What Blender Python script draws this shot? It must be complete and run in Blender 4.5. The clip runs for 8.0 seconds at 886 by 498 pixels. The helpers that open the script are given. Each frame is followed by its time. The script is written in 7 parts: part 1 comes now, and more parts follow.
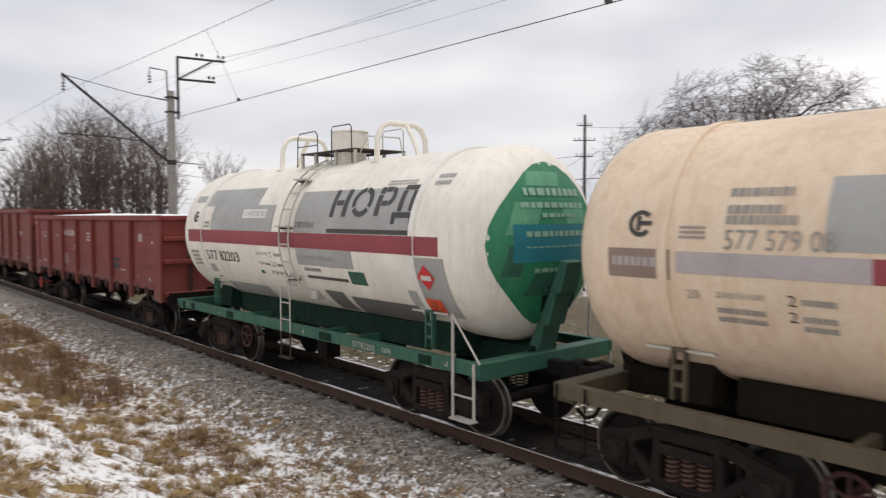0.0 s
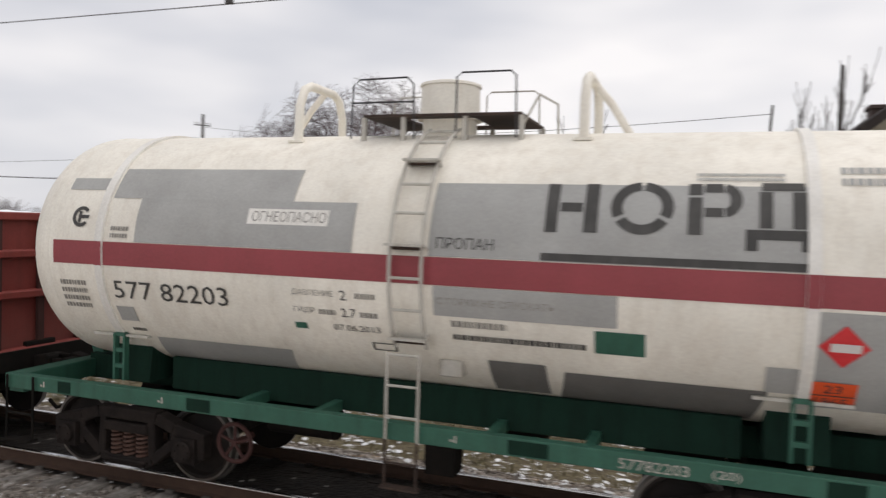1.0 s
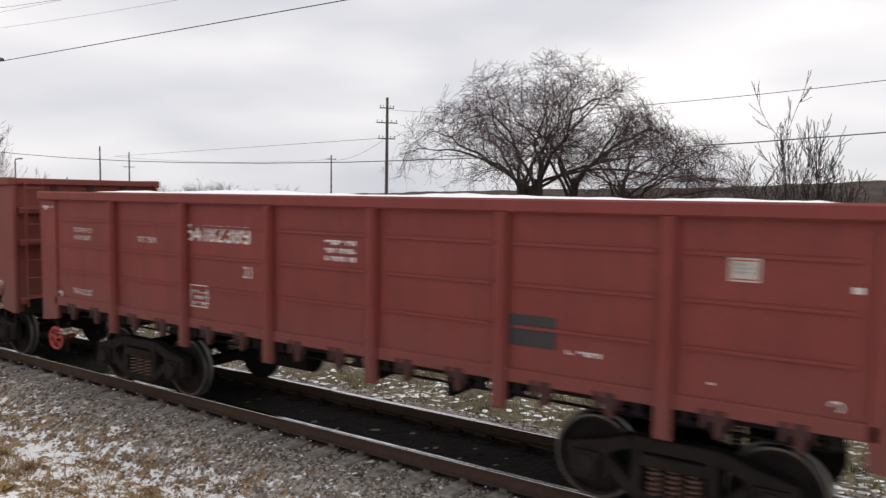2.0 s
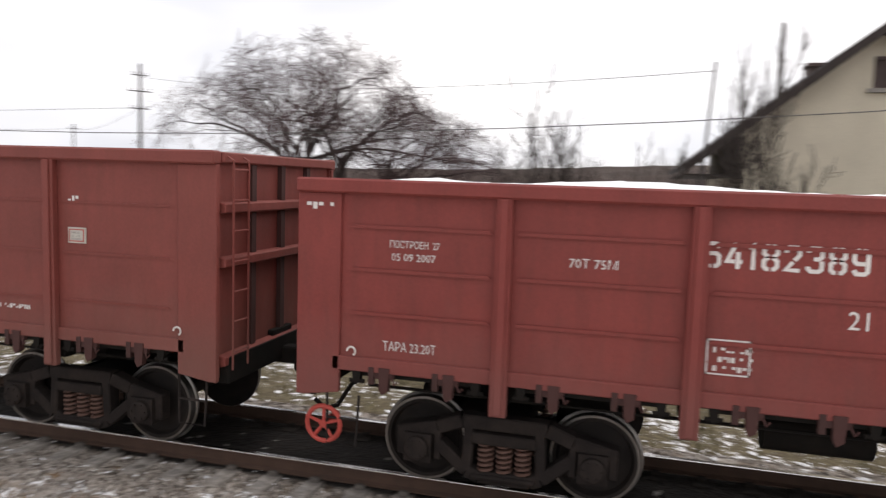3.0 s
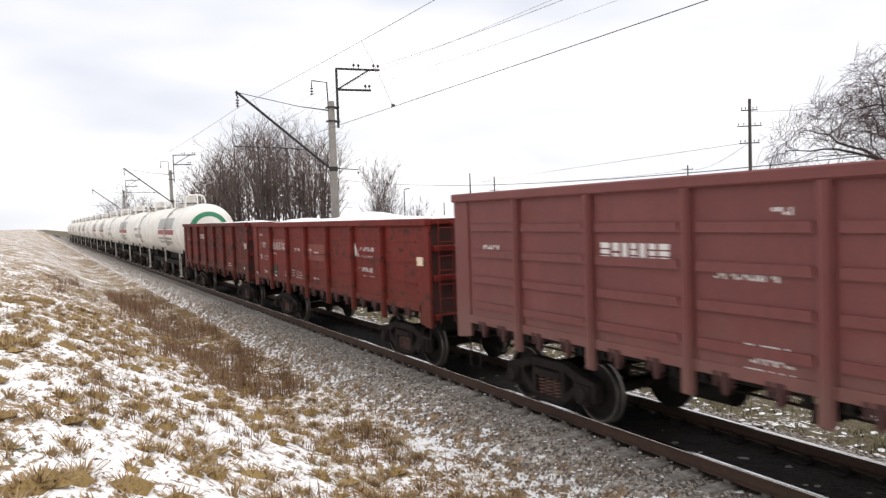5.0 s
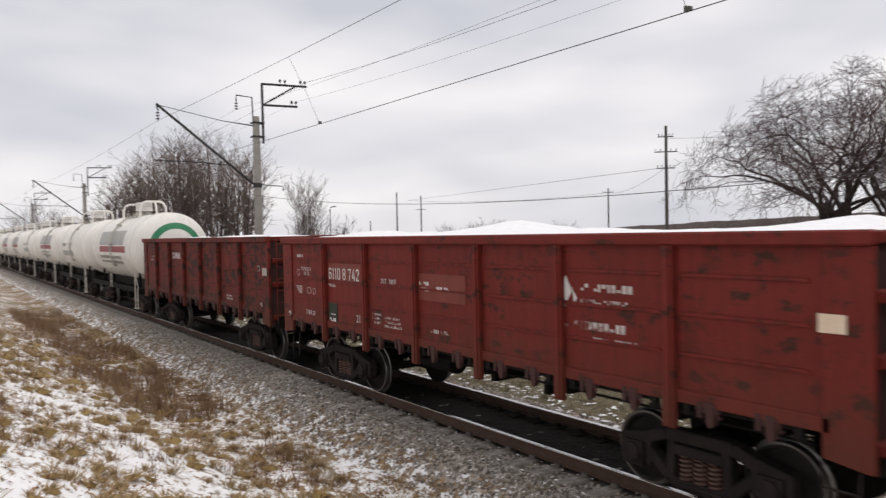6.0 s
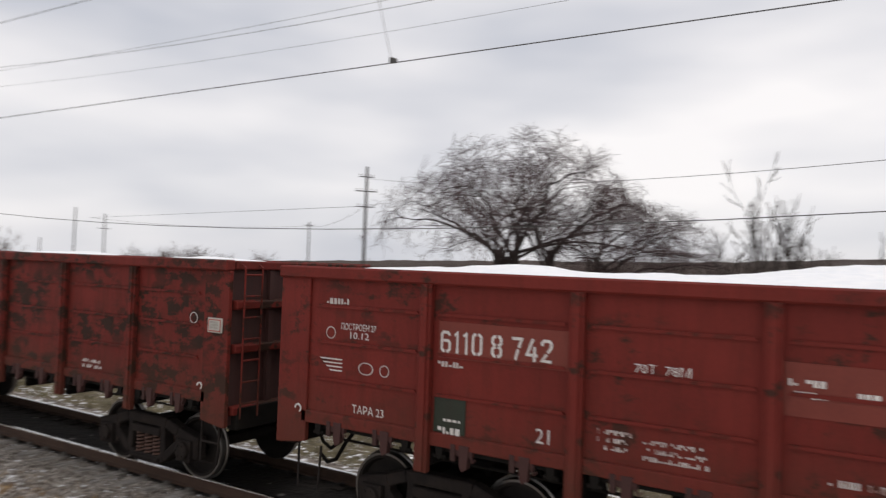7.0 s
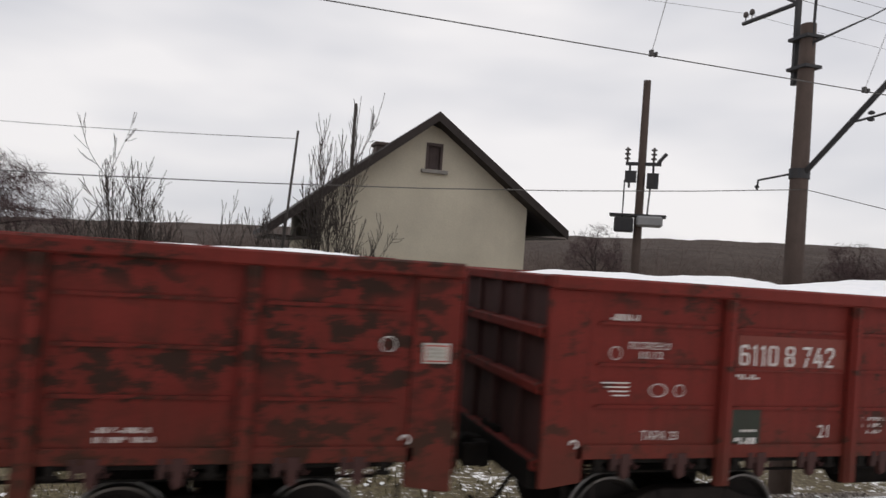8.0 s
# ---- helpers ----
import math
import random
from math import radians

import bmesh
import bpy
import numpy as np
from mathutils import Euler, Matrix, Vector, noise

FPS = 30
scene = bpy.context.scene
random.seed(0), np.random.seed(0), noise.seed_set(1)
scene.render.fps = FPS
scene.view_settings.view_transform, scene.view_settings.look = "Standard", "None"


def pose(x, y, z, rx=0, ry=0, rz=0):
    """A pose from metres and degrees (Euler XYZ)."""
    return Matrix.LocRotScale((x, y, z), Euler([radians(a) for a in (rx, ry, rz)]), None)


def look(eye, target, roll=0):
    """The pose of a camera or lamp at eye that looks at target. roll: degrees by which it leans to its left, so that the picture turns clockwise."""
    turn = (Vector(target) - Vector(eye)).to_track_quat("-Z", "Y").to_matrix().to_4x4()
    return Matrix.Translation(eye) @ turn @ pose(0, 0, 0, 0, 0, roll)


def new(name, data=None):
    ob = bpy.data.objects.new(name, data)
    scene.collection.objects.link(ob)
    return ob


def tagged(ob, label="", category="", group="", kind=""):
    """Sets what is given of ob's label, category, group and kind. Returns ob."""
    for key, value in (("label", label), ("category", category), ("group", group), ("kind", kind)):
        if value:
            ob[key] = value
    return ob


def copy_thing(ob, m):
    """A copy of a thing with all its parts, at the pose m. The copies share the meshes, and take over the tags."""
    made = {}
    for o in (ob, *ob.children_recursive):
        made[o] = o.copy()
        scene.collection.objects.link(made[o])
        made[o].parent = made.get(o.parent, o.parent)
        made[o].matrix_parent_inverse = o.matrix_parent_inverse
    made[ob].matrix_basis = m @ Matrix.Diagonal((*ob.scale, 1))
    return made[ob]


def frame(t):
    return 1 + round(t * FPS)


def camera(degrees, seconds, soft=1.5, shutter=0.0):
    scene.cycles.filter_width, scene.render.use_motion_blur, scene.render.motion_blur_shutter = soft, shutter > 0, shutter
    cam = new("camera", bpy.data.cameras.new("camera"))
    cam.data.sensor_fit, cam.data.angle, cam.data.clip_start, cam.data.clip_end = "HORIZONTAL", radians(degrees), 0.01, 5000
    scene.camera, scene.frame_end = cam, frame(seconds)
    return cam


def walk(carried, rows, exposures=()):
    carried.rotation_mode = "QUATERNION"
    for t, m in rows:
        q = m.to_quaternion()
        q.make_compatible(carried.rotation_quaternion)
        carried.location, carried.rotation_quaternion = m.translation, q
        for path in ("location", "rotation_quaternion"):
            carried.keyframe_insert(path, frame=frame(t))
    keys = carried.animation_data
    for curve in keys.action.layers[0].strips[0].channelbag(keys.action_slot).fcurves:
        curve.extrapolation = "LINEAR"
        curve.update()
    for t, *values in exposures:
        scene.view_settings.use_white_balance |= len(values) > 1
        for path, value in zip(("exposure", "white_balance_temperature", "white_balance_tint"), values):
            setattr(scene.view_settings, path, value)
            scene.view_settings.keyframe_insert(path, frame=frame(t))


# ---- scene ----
# World: x along the track (the train runs towards +x), y across it away from the eye, z up; rail head at z = 0.
EYE = (0.0, 0.0, 3.334)
TRACK = 8.40
cam = camera(62.8, 8.0, soft=1.3, shutter=0.25)
PATH = [
    (0.0, 48.64, -2.77, 0.18), (0.5, 36.16, -2.56, -1.16), (1.0, 19.21, -2.01, -1.76), (1.2, 15.23, -2.29, -1.47),
    (1.5, 20.65, -3.29, -0.65), (1.7, 27.77, -3.69, -0.5), (2.25, 34.0, -4.4, -0.9), (2.8, 24.11, -4.95, -1.48),
    (3.0, 15.13, -5.43, -1.88), (3.2, 7.83, -5.4, -1.2), (3.5, 13.9, -5.8, -0.85), (4.0, 37.18, -5.43, 0.02),
    (4.5, 55.01, -4.82, 1.79), (4.7, 58.44, -4.03, 1.91), (5.25, 61.0, -2.2, 1.95), (5.8, 57.52, -1.4, 1.86),
    (6.0, 54.8, -1.38, 1.26), (6.5, 45.37, 0.28, -0.52), (7.0, 31.39, 1.32, -2.09), (7.5, 3.26, 2.43, -3.99),
    (7.6, -3.59, 2.5, -4.2), (7.8, -13.57, 2.1, -3.9), (8.0, -16.83, 0.86, -4.06),
]
EXPOSURES = [(0.0, -0.07, 6650, 13), (1.5, -0.15, 6650, 13), (3.0, 0.3, 6700, 14), (3.5, 0.4, 6700, 14), (4.5, 0.47, 6600, 12), (6.0, -0.08, 6700, 14), (7.0, -0.14, 6650, 13), (8.0, -0.27, 6600, 13)]
walk(cam, [(t, pose(*EYE, 90 + p, r, y)) for t, y, p, r in PATH], EXPOSURES)


def gone(t):
    """Metres that the train has run at t seconds."""
    return 9.5 * t + 0.024 * t * t


# ---- sky and sun: a bright overcast day ----
world = bpy.data.worlds.new("overcast_sky")
scene.world = world
world.use_nodes = True
wt = world.node_tree
bg = wt.nodes["Background"]
sky = wt.nodes.new("ShaderNodeTexSky")
sky.sky_type = "NISHITA"
sky.sun_disc = False
sky.sun_elevation, sky.sun_rotation = radians(66), radians(45)
tc = wt.nodes.new("ShaderNodeTexCoord")
mp = wt.nodes.new("ShaderNodeMapping")
mp.inputs["Scale"].default_value = (1.0, 1.0, 3.2)
cl = wt.nodes.new("ShaderNodeTexNoise")
cl.inputs["Scale"].default_value, cl.inputs["Detail"].default_value, cl.inputs["Roughness"].default_value = 2.0, 3.5, 0.45
ramp = wt.nodes.new("ShaderNodeValToRGB")
ramp.color_ramp.elements[0].position, ramp.color_ramp.elements[0].color = 0.26, (0.64, 0.68, 0.75, 1)
ramp.color_ramp.elements[1].position, ramp.color_ramp.elements[1].color = 0.60, (1.09, 1.09, 1.09, 1)
nis = wt.nodes.new("ShaderNodeMix")
nis.data_type, nis.blend_type = "RGBA", "MIX"
nis.inputs["Factor"].default_value = 0.06
dim = wt.nodes.new("ShaderNodeMix")
dim.data_type, dim.blend_type = "RGBA", "MULTIPLY"
dim.inputs["Factor"].default_value = 1.0
dim.inputs["B"].default_value = (0.1, 0.1, 0.1, 1)
wt.links.new(tc.outputs["Generated"], mp.inputs["Vector"])
wt.links.new(mp.outputs["Vector"], cl.inputs["Vector"])
side = wt.nodes.new("ShaderNodeSeparateXYZ")
wt.links.new(tc.outputs["Generated"], side.inputs["Vector"])
drift = wt.nodes.new("ShaderNodeMath")
drift.operation = "MULTIPLY_ADD"
drift.inputs[1].default_value = 0.13
wt.links.new(side.outputs["X"], drift.inputs[0])
wt.links.new(cl.outputs["Fac"], drift.inputs[2])
wt.links.new(drift.outputs[0], ramp.inputs["Fac"])
wt.links.new(sky.outputs["Color"], dim.inputs["A"])
wt.links.new(ramp.outputs["Color"], nis.inputs["A"])
wt.links.new(dim.outputs["Result"], nis.inputs["B"])
wt.links.new(nis.outputs["Result"], bg.inputs["Color"])
bg.inputs["Strength"].default_value = 1.0

sun = new("sun", bpy.data.lights.new("sun", "SUN"))
sun.data.energy, sun.data.angle, sun.data.color = 0.9, radians(25), (1.0, 0.97, 0.93)
sun.matrix_world = look((6, 14, 22), (0, 8, 0))

# ---- materials ----


def base_mat(name, rough=0.7, metal=0.0, spec=0.4):
    m = bpy.data.materials.new(name)
    m.use_nodes = True
    b = m.node_tree.nodes["Principled BSDF"]
    b.inputs["Roughness"].default_value, b.inputs["Metallic"].default_value = rough, metal
    b.inputs["Specular IOR Level"].default_value = spec
    return m, m.node_tree, b


def noise_tex(nt, scale, detail=4.0, rough=0.55, stretch=(1, 1, 1), generated=False):
    c = nt.nodes.new("ShaderNodeTexCoord")
    g = nt.nodes.new("ShaderNodeMapping")
    g.inputs["Scale"].default_value = stretch
    n = nt.nodes.new("ShaderNodeTexNoise")
    n.inputs["Scale"].default_value, n.inputs["Detail"].default_value, n.inputs["Roughness"].default_value = scale, detail, rough
    nt.links.new(c.outputs["Generated" if generated else "Object"], g.inputs["Vector"])
    nt.links.new(g.outputs["Vector"], n.inputs["Vector"])
    return n.outputs["Fac"]


def band(nt, fac, lo, hi):
    r = nt.nodes.new("ShaderNodeMapRange")
    r.inputs["From Min"].default_value, r.inputs["From Max"].default_value = lo, hi
    nt.links.new(fac, r.inputs["Value"])
    return r.outputs["Result"]


def mix(nt, fac, a, b, kind="MIX"):
    x = nt.nodes.new("ShaderNodeMix")
    x.data_type, x.blend_type = "RGBA", kind
    for v, key in ((fac, "Factor"), (a, "A"), (b, "B")):
        if isinstance(v, (int, float)):
            x.inputs[key].default_value = v
        elif isinstance(v, tuple):
            x.inputs[key].default_value = (*v, 1)
        else:
            nt.links.new(v, x.inputs[key])
    return x.outputs["Result"]


def relief(nt, b, fac, strength, distance=0.02):
    u = nt.nodes.new("ShaderNodeBump")
    u.inputs["Strength"].default_value, u.inputs["Distance"].default_value = strength, distance
    nt.links.new(fac, u.inputs["Height"])
    nt.links.new(u.outputs["Normal"], b.inputs["Normal"])


def worn(name, color, dirt, amount=0.5, rough=0.55, metal=0.0, scale=2.0, streak=True, wear=None, wear_at=(0.6, 0.68), wear_scale=4.0, bump=0.15, fine=35, spec=0.4, dent=0.0, dust=None):
    """Paint or metal with mottling, run-down dirt streaks, fine grain and, if given, worn-through spots."""
    m, nt, b = base_mat(name, rough, metal, spec)
    lo = tuple(c * 0.78 for c in color)
    col = mix(nt, band(nt, noise_tex(nt, scale, 5), 0.35, 0.65), lo, color)
    st = noise_tex(nt, 3.0, 6, 0.65, (2.2, 2.2, 0.35) if streak else (1, 1, 1))
    k = nt.nodes.new("ShaderNodeMath")
    k.operation = "MULTIPLY"
    k.inputs[1].default_value = amount
    nt.links.new(band(nt, st, 0.45, 0.75), k.inputs[0])
    col = mix(nt, k.outputs[0], col, dirt)
    grain = noise_tex(nt, fine, 3)
    col = mix(nt, 0.25, col, mix(nt, band(nt, grain, 0.3, 0.7), tuple(c * 0.7 for c in color), tuple(min(1, c * 1.15) for c in color)))
    if wear:
        w = noise_tex(nt, wear_scale, 12, 0.7, (0.75, 1.0, 1.15))
        patchy = nt.nodes.new("ShaderNodeMath")
        patchy.operation = "MULTIPLY"
        nt.links.new(band(nt, w, *wear_at), patchy.inputs[0])
        nt.links.new(band(nt, noise_tex(nt, 0.9, 3, 0.5, (0.7, 1.0, 1.6)), 0.40, 0.54), patchy.inputs[1])
        col = mix(nt, patchy.outputs[0], col, wear)
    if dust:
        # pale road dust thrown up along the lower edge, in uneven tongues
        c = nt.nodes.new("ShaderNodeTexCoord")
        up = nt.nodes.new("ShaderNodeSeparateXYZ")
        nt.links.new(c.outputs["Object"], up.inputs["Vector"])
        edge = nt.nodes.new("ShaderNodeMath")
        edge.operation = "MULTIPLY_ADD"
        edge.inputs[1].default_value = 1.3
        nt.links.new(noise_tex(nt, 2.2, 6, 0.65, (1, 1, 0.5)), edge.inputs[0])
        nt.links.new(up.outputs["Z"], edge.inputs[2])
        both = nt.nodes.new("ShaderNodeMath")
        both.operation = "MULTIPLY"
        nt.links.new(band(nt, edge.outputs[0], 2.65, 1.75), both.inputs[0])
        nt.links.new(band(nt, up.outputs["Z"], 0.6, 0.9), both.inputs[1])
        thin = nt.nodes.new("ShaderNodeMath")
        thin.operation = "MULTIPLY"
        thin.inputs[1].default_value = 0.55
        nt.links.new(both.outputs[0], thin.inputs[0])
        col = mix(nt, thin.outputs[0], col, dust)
    nt.links.new(col, b.inputs["Base Color"])
    rr = nt.nodes.new("ShaderNodeMapRange")
    rr.inputs["To Min"].default_value, rr.inputs["To Max"].default_value = rough - 0.08, min(1, rough + 0.15)
    nt.links.new(st, rr.inputs["Value"])
    nt.links.new(rr.outputs["Result"], b.inputs["Roughness"])
    height = grain
    if dent:
        big = nt.nodes.new("ShaderNodeMath")
        big.operation = "MULTIPLY_ADD"
        big.inputs[1].default_value = dent
        nt.links.new(noise_tex(nt, 1.6, 2, 0.4), big.inputs[0])
        nt.links.new(grain, big.inputs[2])
        height = big.outputs[0]
    relief(nt, b, height, bump, 0.01)
    return m


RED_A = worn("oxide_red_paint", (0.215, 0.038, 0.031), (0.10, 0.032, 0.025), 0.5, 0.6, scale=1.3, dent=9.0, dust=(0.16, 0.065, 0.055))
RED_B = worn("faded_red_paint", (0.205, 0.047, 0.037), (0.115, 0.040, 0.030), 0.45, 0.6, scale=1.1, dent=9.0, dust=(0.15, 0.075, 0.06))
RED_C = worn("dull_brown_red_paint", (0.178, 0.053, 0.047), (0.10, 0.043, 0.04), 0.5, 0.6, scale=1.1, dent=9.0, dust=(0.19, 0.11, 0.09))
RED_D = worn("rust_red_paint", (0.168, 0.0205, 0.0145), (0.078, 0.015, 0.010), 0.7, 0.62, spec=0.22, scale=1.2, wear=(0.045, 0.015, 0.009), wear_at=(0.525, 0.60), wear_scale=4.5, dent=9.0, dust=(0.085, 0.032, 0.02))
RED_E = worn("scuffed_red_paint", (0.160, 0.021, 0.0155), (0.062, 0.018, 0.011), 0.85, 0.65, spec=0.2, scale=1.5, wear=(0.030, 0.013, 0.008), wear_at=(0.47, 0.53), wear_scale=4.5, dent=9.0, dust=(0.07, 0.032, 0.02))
FRESH = worn("fresh_red_patch", (0.19, 0.033, 0.02), (0.12, 0.024, 0.016), 0.4, 0.55)
# dark red of latches and brake wheels; also holds painted end-wall shade
INNER = worn("grimy_shaded_dark_red_steel", (0.06, 0.022, 0.019), (0.03, 0.022, 0.02), 0.7, 0.75)
GRIME = worn("grimy_black_steel", (0.010, 0.009, 0.008), (0.024, 0.018, 0.015), 0.7, 0.8, scale=5, streak=False, spec=0.12)
BOGIE = worn("dusty_cast_steel", (0.022, 0.018, 0.017), (0.055, 0.043, 0.036), 0.6, 0.78, scale=6, streak=False, spec=0.12)
SPRING = worn("rusty_coil_steel", (0.12, 0.065, 0.05), (0.06, 0.04, 0.03), 0.6, 0.7, scale=9, streak=False)
TYRE = worn("bare_wheel_steel", (0.20, 0.19, 0.18), (0.09, 0.08, 0.07), 0.4, 0.32, 0.9, scale=8, streak=False)
WHEEL = worn("dark_wheel_steel", (0.022, 0.019, 0.018), (0.042, 0.034, 0.028), 0.6, 0.75, scale=6, streak=False, spec=0.12)
HUBRED = worn("red_brake_wheel_paint", (0.42, 0.06, 0.045), (0.12, 0.04, 0.03), 0.5, 0.55)
TANKWHITE = worn("aged_white_tank_paint", (0.90, 0.855, 0.76), (0.52, 0.44, 0.35), 0.5, 0.5, scale=0.8, bump=0.05)
TANKPLAIN = worn("clean_white_tank_paint", (0.84, 0.82, 0.77), (0.58, 0.53, 0.46), 0.5, 0.5, scale=0.8, bump=0.05)
TANKCREAM = worn("rust_stained_cream_paint", (0.82, 0.665, 0.50), (0.55, 0.34, 0.20), 0.75, 0.5, scale=0.5, bump=0.05)
GREYPATCH = worn("grey_touch_up_paint", (0.40, 0.40, 0.385), (0.33, 0.32, 0.3), 0.4, 0.55, scale=1.5, bump=0.05)
DARKPATCH = worn("dark_grey_touch_up_paint", (0.17, 0.165, 0.155), (0.12, 0.11, 0.1), 0.4, 0.6)
DARKSQUARE = worn("near_black_panel_paint", (0.035, 0.035, 0.035), (0.06, 0.045, 0.04), 0.4, 0.6)
# bark colour lightened to carry the haze of distance
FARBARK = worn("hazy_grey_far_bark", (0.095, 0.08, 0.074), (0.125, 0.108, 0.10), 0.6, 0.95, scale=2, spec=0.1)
LILAC = worn("faded_grey_pink_paint", (0.47, 0.42, 0.42), (0.4, 0.33, 0.3), 0.4, 0.55)
BROWNSTRIPE = worn("brown_stripe_paint", (0.30, 0.22, 0.18), (0.22, 0.15, 0.11), 0.4, 0.55)
STRIPE = worn("red_stripe_paint", (0.31, 0.058, 0.068), (0.23, 0.06, 0.06), 0.5, 0.5, scale=1.2, bump=0.05)
GREEN = worn("weathered_green_paint", (0.034, 0.125, 0.085), (0.02, 0.055, 0.04), 0.6, 0.55, scale=1.6)
# frame green with the shade under the vessel painted in; also real dark patches
GREENDARK = worn("shaded_and_patch_dark_green", (0.008, 0.032, 0.021), (0.006, 0.011, 0.009), 0.75, 0.75, scale=2, spec=0.15)
# frame khaki darkened to paint in the shade under the vessel
OLIVEDARK = worn("shaded_dark_khaki_paint", (0.016, 0.013, 0.009), (0.009, 0.007, 0.006), 0.7, 0.8, scale=2, spec=0.12)
GREENLIGHT = worn("patchy_green_head_paint", (0.022, 0.21, 0.10), (0.16, 0.38, 0.22), 0.35, 0.5, scale=1.6)
PALEGREEN = worn("faded_pale_green_paint", (0.30, 0.48, 0.36), (0.08, 0.26, 0.15), 0.7, 0.5, scale=5)
TEAL = worn("blue_green_panel_paint", (0.02, 0.20, 0.24), (0.02, 0.13, 0.16), 0.4, 0.5)
OLIVE = worn("khaki_primer_paint", (0.115, 0.092, 0.058), (0.05, 0.037, 0.025), 0.6, 0.65)
BLACKPAINT = worn("black_stencil_paint", (0.055, 0.053, 0.05), (0.14, 0.135, 0.125), 0.5, 0.55, bump=0.05)
GREYTEXT = worn("worn_grey_stencil_paint", (0.29, 0.275, 0.25), (0.5, 0.46, 0.4), 0.6, 0.55, bump=0.05)
WHITETEXT = worn("white_stencil_paint", (0.72, 0.69, 0.66), (0.5, 0.42, 0.4), 0.5, 0.55, wear=(0.25, 0.09, 0.075), wear_at=(0.62, 0.66), bump=0.05)
WORNTEXT = worn("flaking_white_paint", (0.60, 0.55, 0.52), (0.3, 0.16, 0.13), 0.6, 0.6, wear=(0.14, 0.03, 0.02), wear_at=(0.47, 0.55), bump=0.05, scale=6)
REDPLATE = worn("red_hazard_plate", (0.68, 0.035, 0.04), (0.5, 0.03, 0.03), 0.3, 0.45)
ORANGEPLATE = worn("orange_hazard_plate", (0.85, 0.11, 0.03), (0.65, 0.08, 0.03), 0.3, 0.45)
PALESTEEL = worn("pale_painted_steel", (0.52, 0.50, 0.45), (0.22, 0.17, 0.12), 0.7, 0.55, scale=4)
RAILHEAD = worn("polished_rail_head", (0.74, 0.73, 0.72), (0.6, 0.57, 0.55), 0.3, 0.13, 1.0, scale=4, streak=False, bump=0.01)
RAILSIDE = worn("rusty_rail_web", (0.075, 0.043, 0.03), (0.035, 0.025, 0.02), 0.6, 0.85, scale=8, streak=False)
CONCRETE = worn("old_concrete", (0.33, 0.31, 0.285), (0.17, 0.155, 0.135), 0.6, 0.85, scale=4, streak=True, bump=0.3)
MASTBROWN = worn("weather_browned_concrete", (0.10, 0.072, 0.06), (0.055, 0.042, 0.036), 0.6, 0.85, scale=4, bump=0.3)
DARKSTEEL = worn("dark_painted_steel", (0.03, 0.03, 0.033), (0.07, 0.055, 0.045), 0.5, 0.6, scale=5)
PORCELAIN = worn("brown_glazed_porcelain", (0.06, 0.045, 0.04), (0.12, 0.1, 0.09), 0.3, 0.25, scale=6)
WIRE = worn("weathered_copper_wire", (0.10, 0.095, 0.09), (0.06, 0.055, 0.05), 0.4, 0.5, 0.6)
WOODPOLE = worn("grey_weathered_wood", (0.085, 0.075, 0.07), (0.05, 0.042, 0.038), 0.6, 0.9, scale=5, bump=0.4)
BARK = worn("dark_wet_bark", (0.052, 0.040, 0.037), (0.085, 0.068, 0.062), 0.6, 0.9, scale=9, bump=0.4, spec=0.2)
TWIG = worn("red_brown_twigs", (0.085, 0.056, 0.056), (0.115, 0.082, 0.080), 0.5, 0.9, scale=3, spec=0.2)
# twig colour paled so that it holds the distant haze
FARTWIG = worn("hazy_grey_brown_far_twigs", (0.15, 0.115, 0.102), (0.19, 0.15, 0.135), 0.6, 0.95, scale=0.4, spec=0.1)
PALEBARK = worn("grey_sapling_bark", (0.07, 0.058, 0.052), (0.045, 0.038, 0.034), 0.5, 0.9, scale=6, spec=0.2)
PLASTER = worn("cream_lime_plaster", (0.66, 0.60, 0.475), (0.55, 0.49, 0.38), 0.45, 0.9, scale=0.7, bump=0.25, fine=25)
ROOFING = worn("dark_slate_roofing", (0.075, 0.068, 0.068), (0.12, 0.105, 0.1), 0.5, 0.85, scale=3, streak=False, bump=0.4)
SOFFIT = worn("dark_brown_boards", (0.045, 0.035, 0.032), (0.025, 0.02, 0.018), 0.5, 0.85, scale=4)
SHUTTER = worn("weathered_brown_shutter", (0.12, 0.09, 0.085), (0.07, 0.05, 0.045), 0.5, 0.8, scale=5)
BRICK = worn("sooty_chimney_brick", (0.11, 0.08, 0.07), (0.05, 0.04, 0.038), 0.6, 0.9, scale=8, streak=False)
RUSTDARK = worn("dark_rusted_steel", (0.045, 0.030, 0.024), (0.10, 0.055, 0.035), 0.6, 0.8, scale=5, streak=False)
PATCHGREEN = worn("washed_out_green_paint", (0.10, 0.33, 0.19), (0.20, 0.44, 0.30), 0.6, 0.5, scale=3)
LAMPGLASS = worn("dusty_grey_housing", (0.3, 0.3, 0.3), (0.2, 0.2, 0.2), 0.4, 0.5)


def snow_material():
    m, nt, b = base_mat("old_granular_snow", 0.75, 0, 0.3)
    n = noise_tex(nt, 6, 6)
    d = noise_tex(nt, 40, 4)
    col = mix(nt, band(nt, n, 0.3, 0.7), (0.80, 0.82, 0.85), (0.90, 0.90, 0.91))
    col = mix(nt, band(nt, d, 0.68, 0.78), col, (0.45, 0.40, 0.34))
    nt.links.new(col, b.inputs["Base Color"])
    relief(nt, b, n, 0.4, 0.05)
    return m


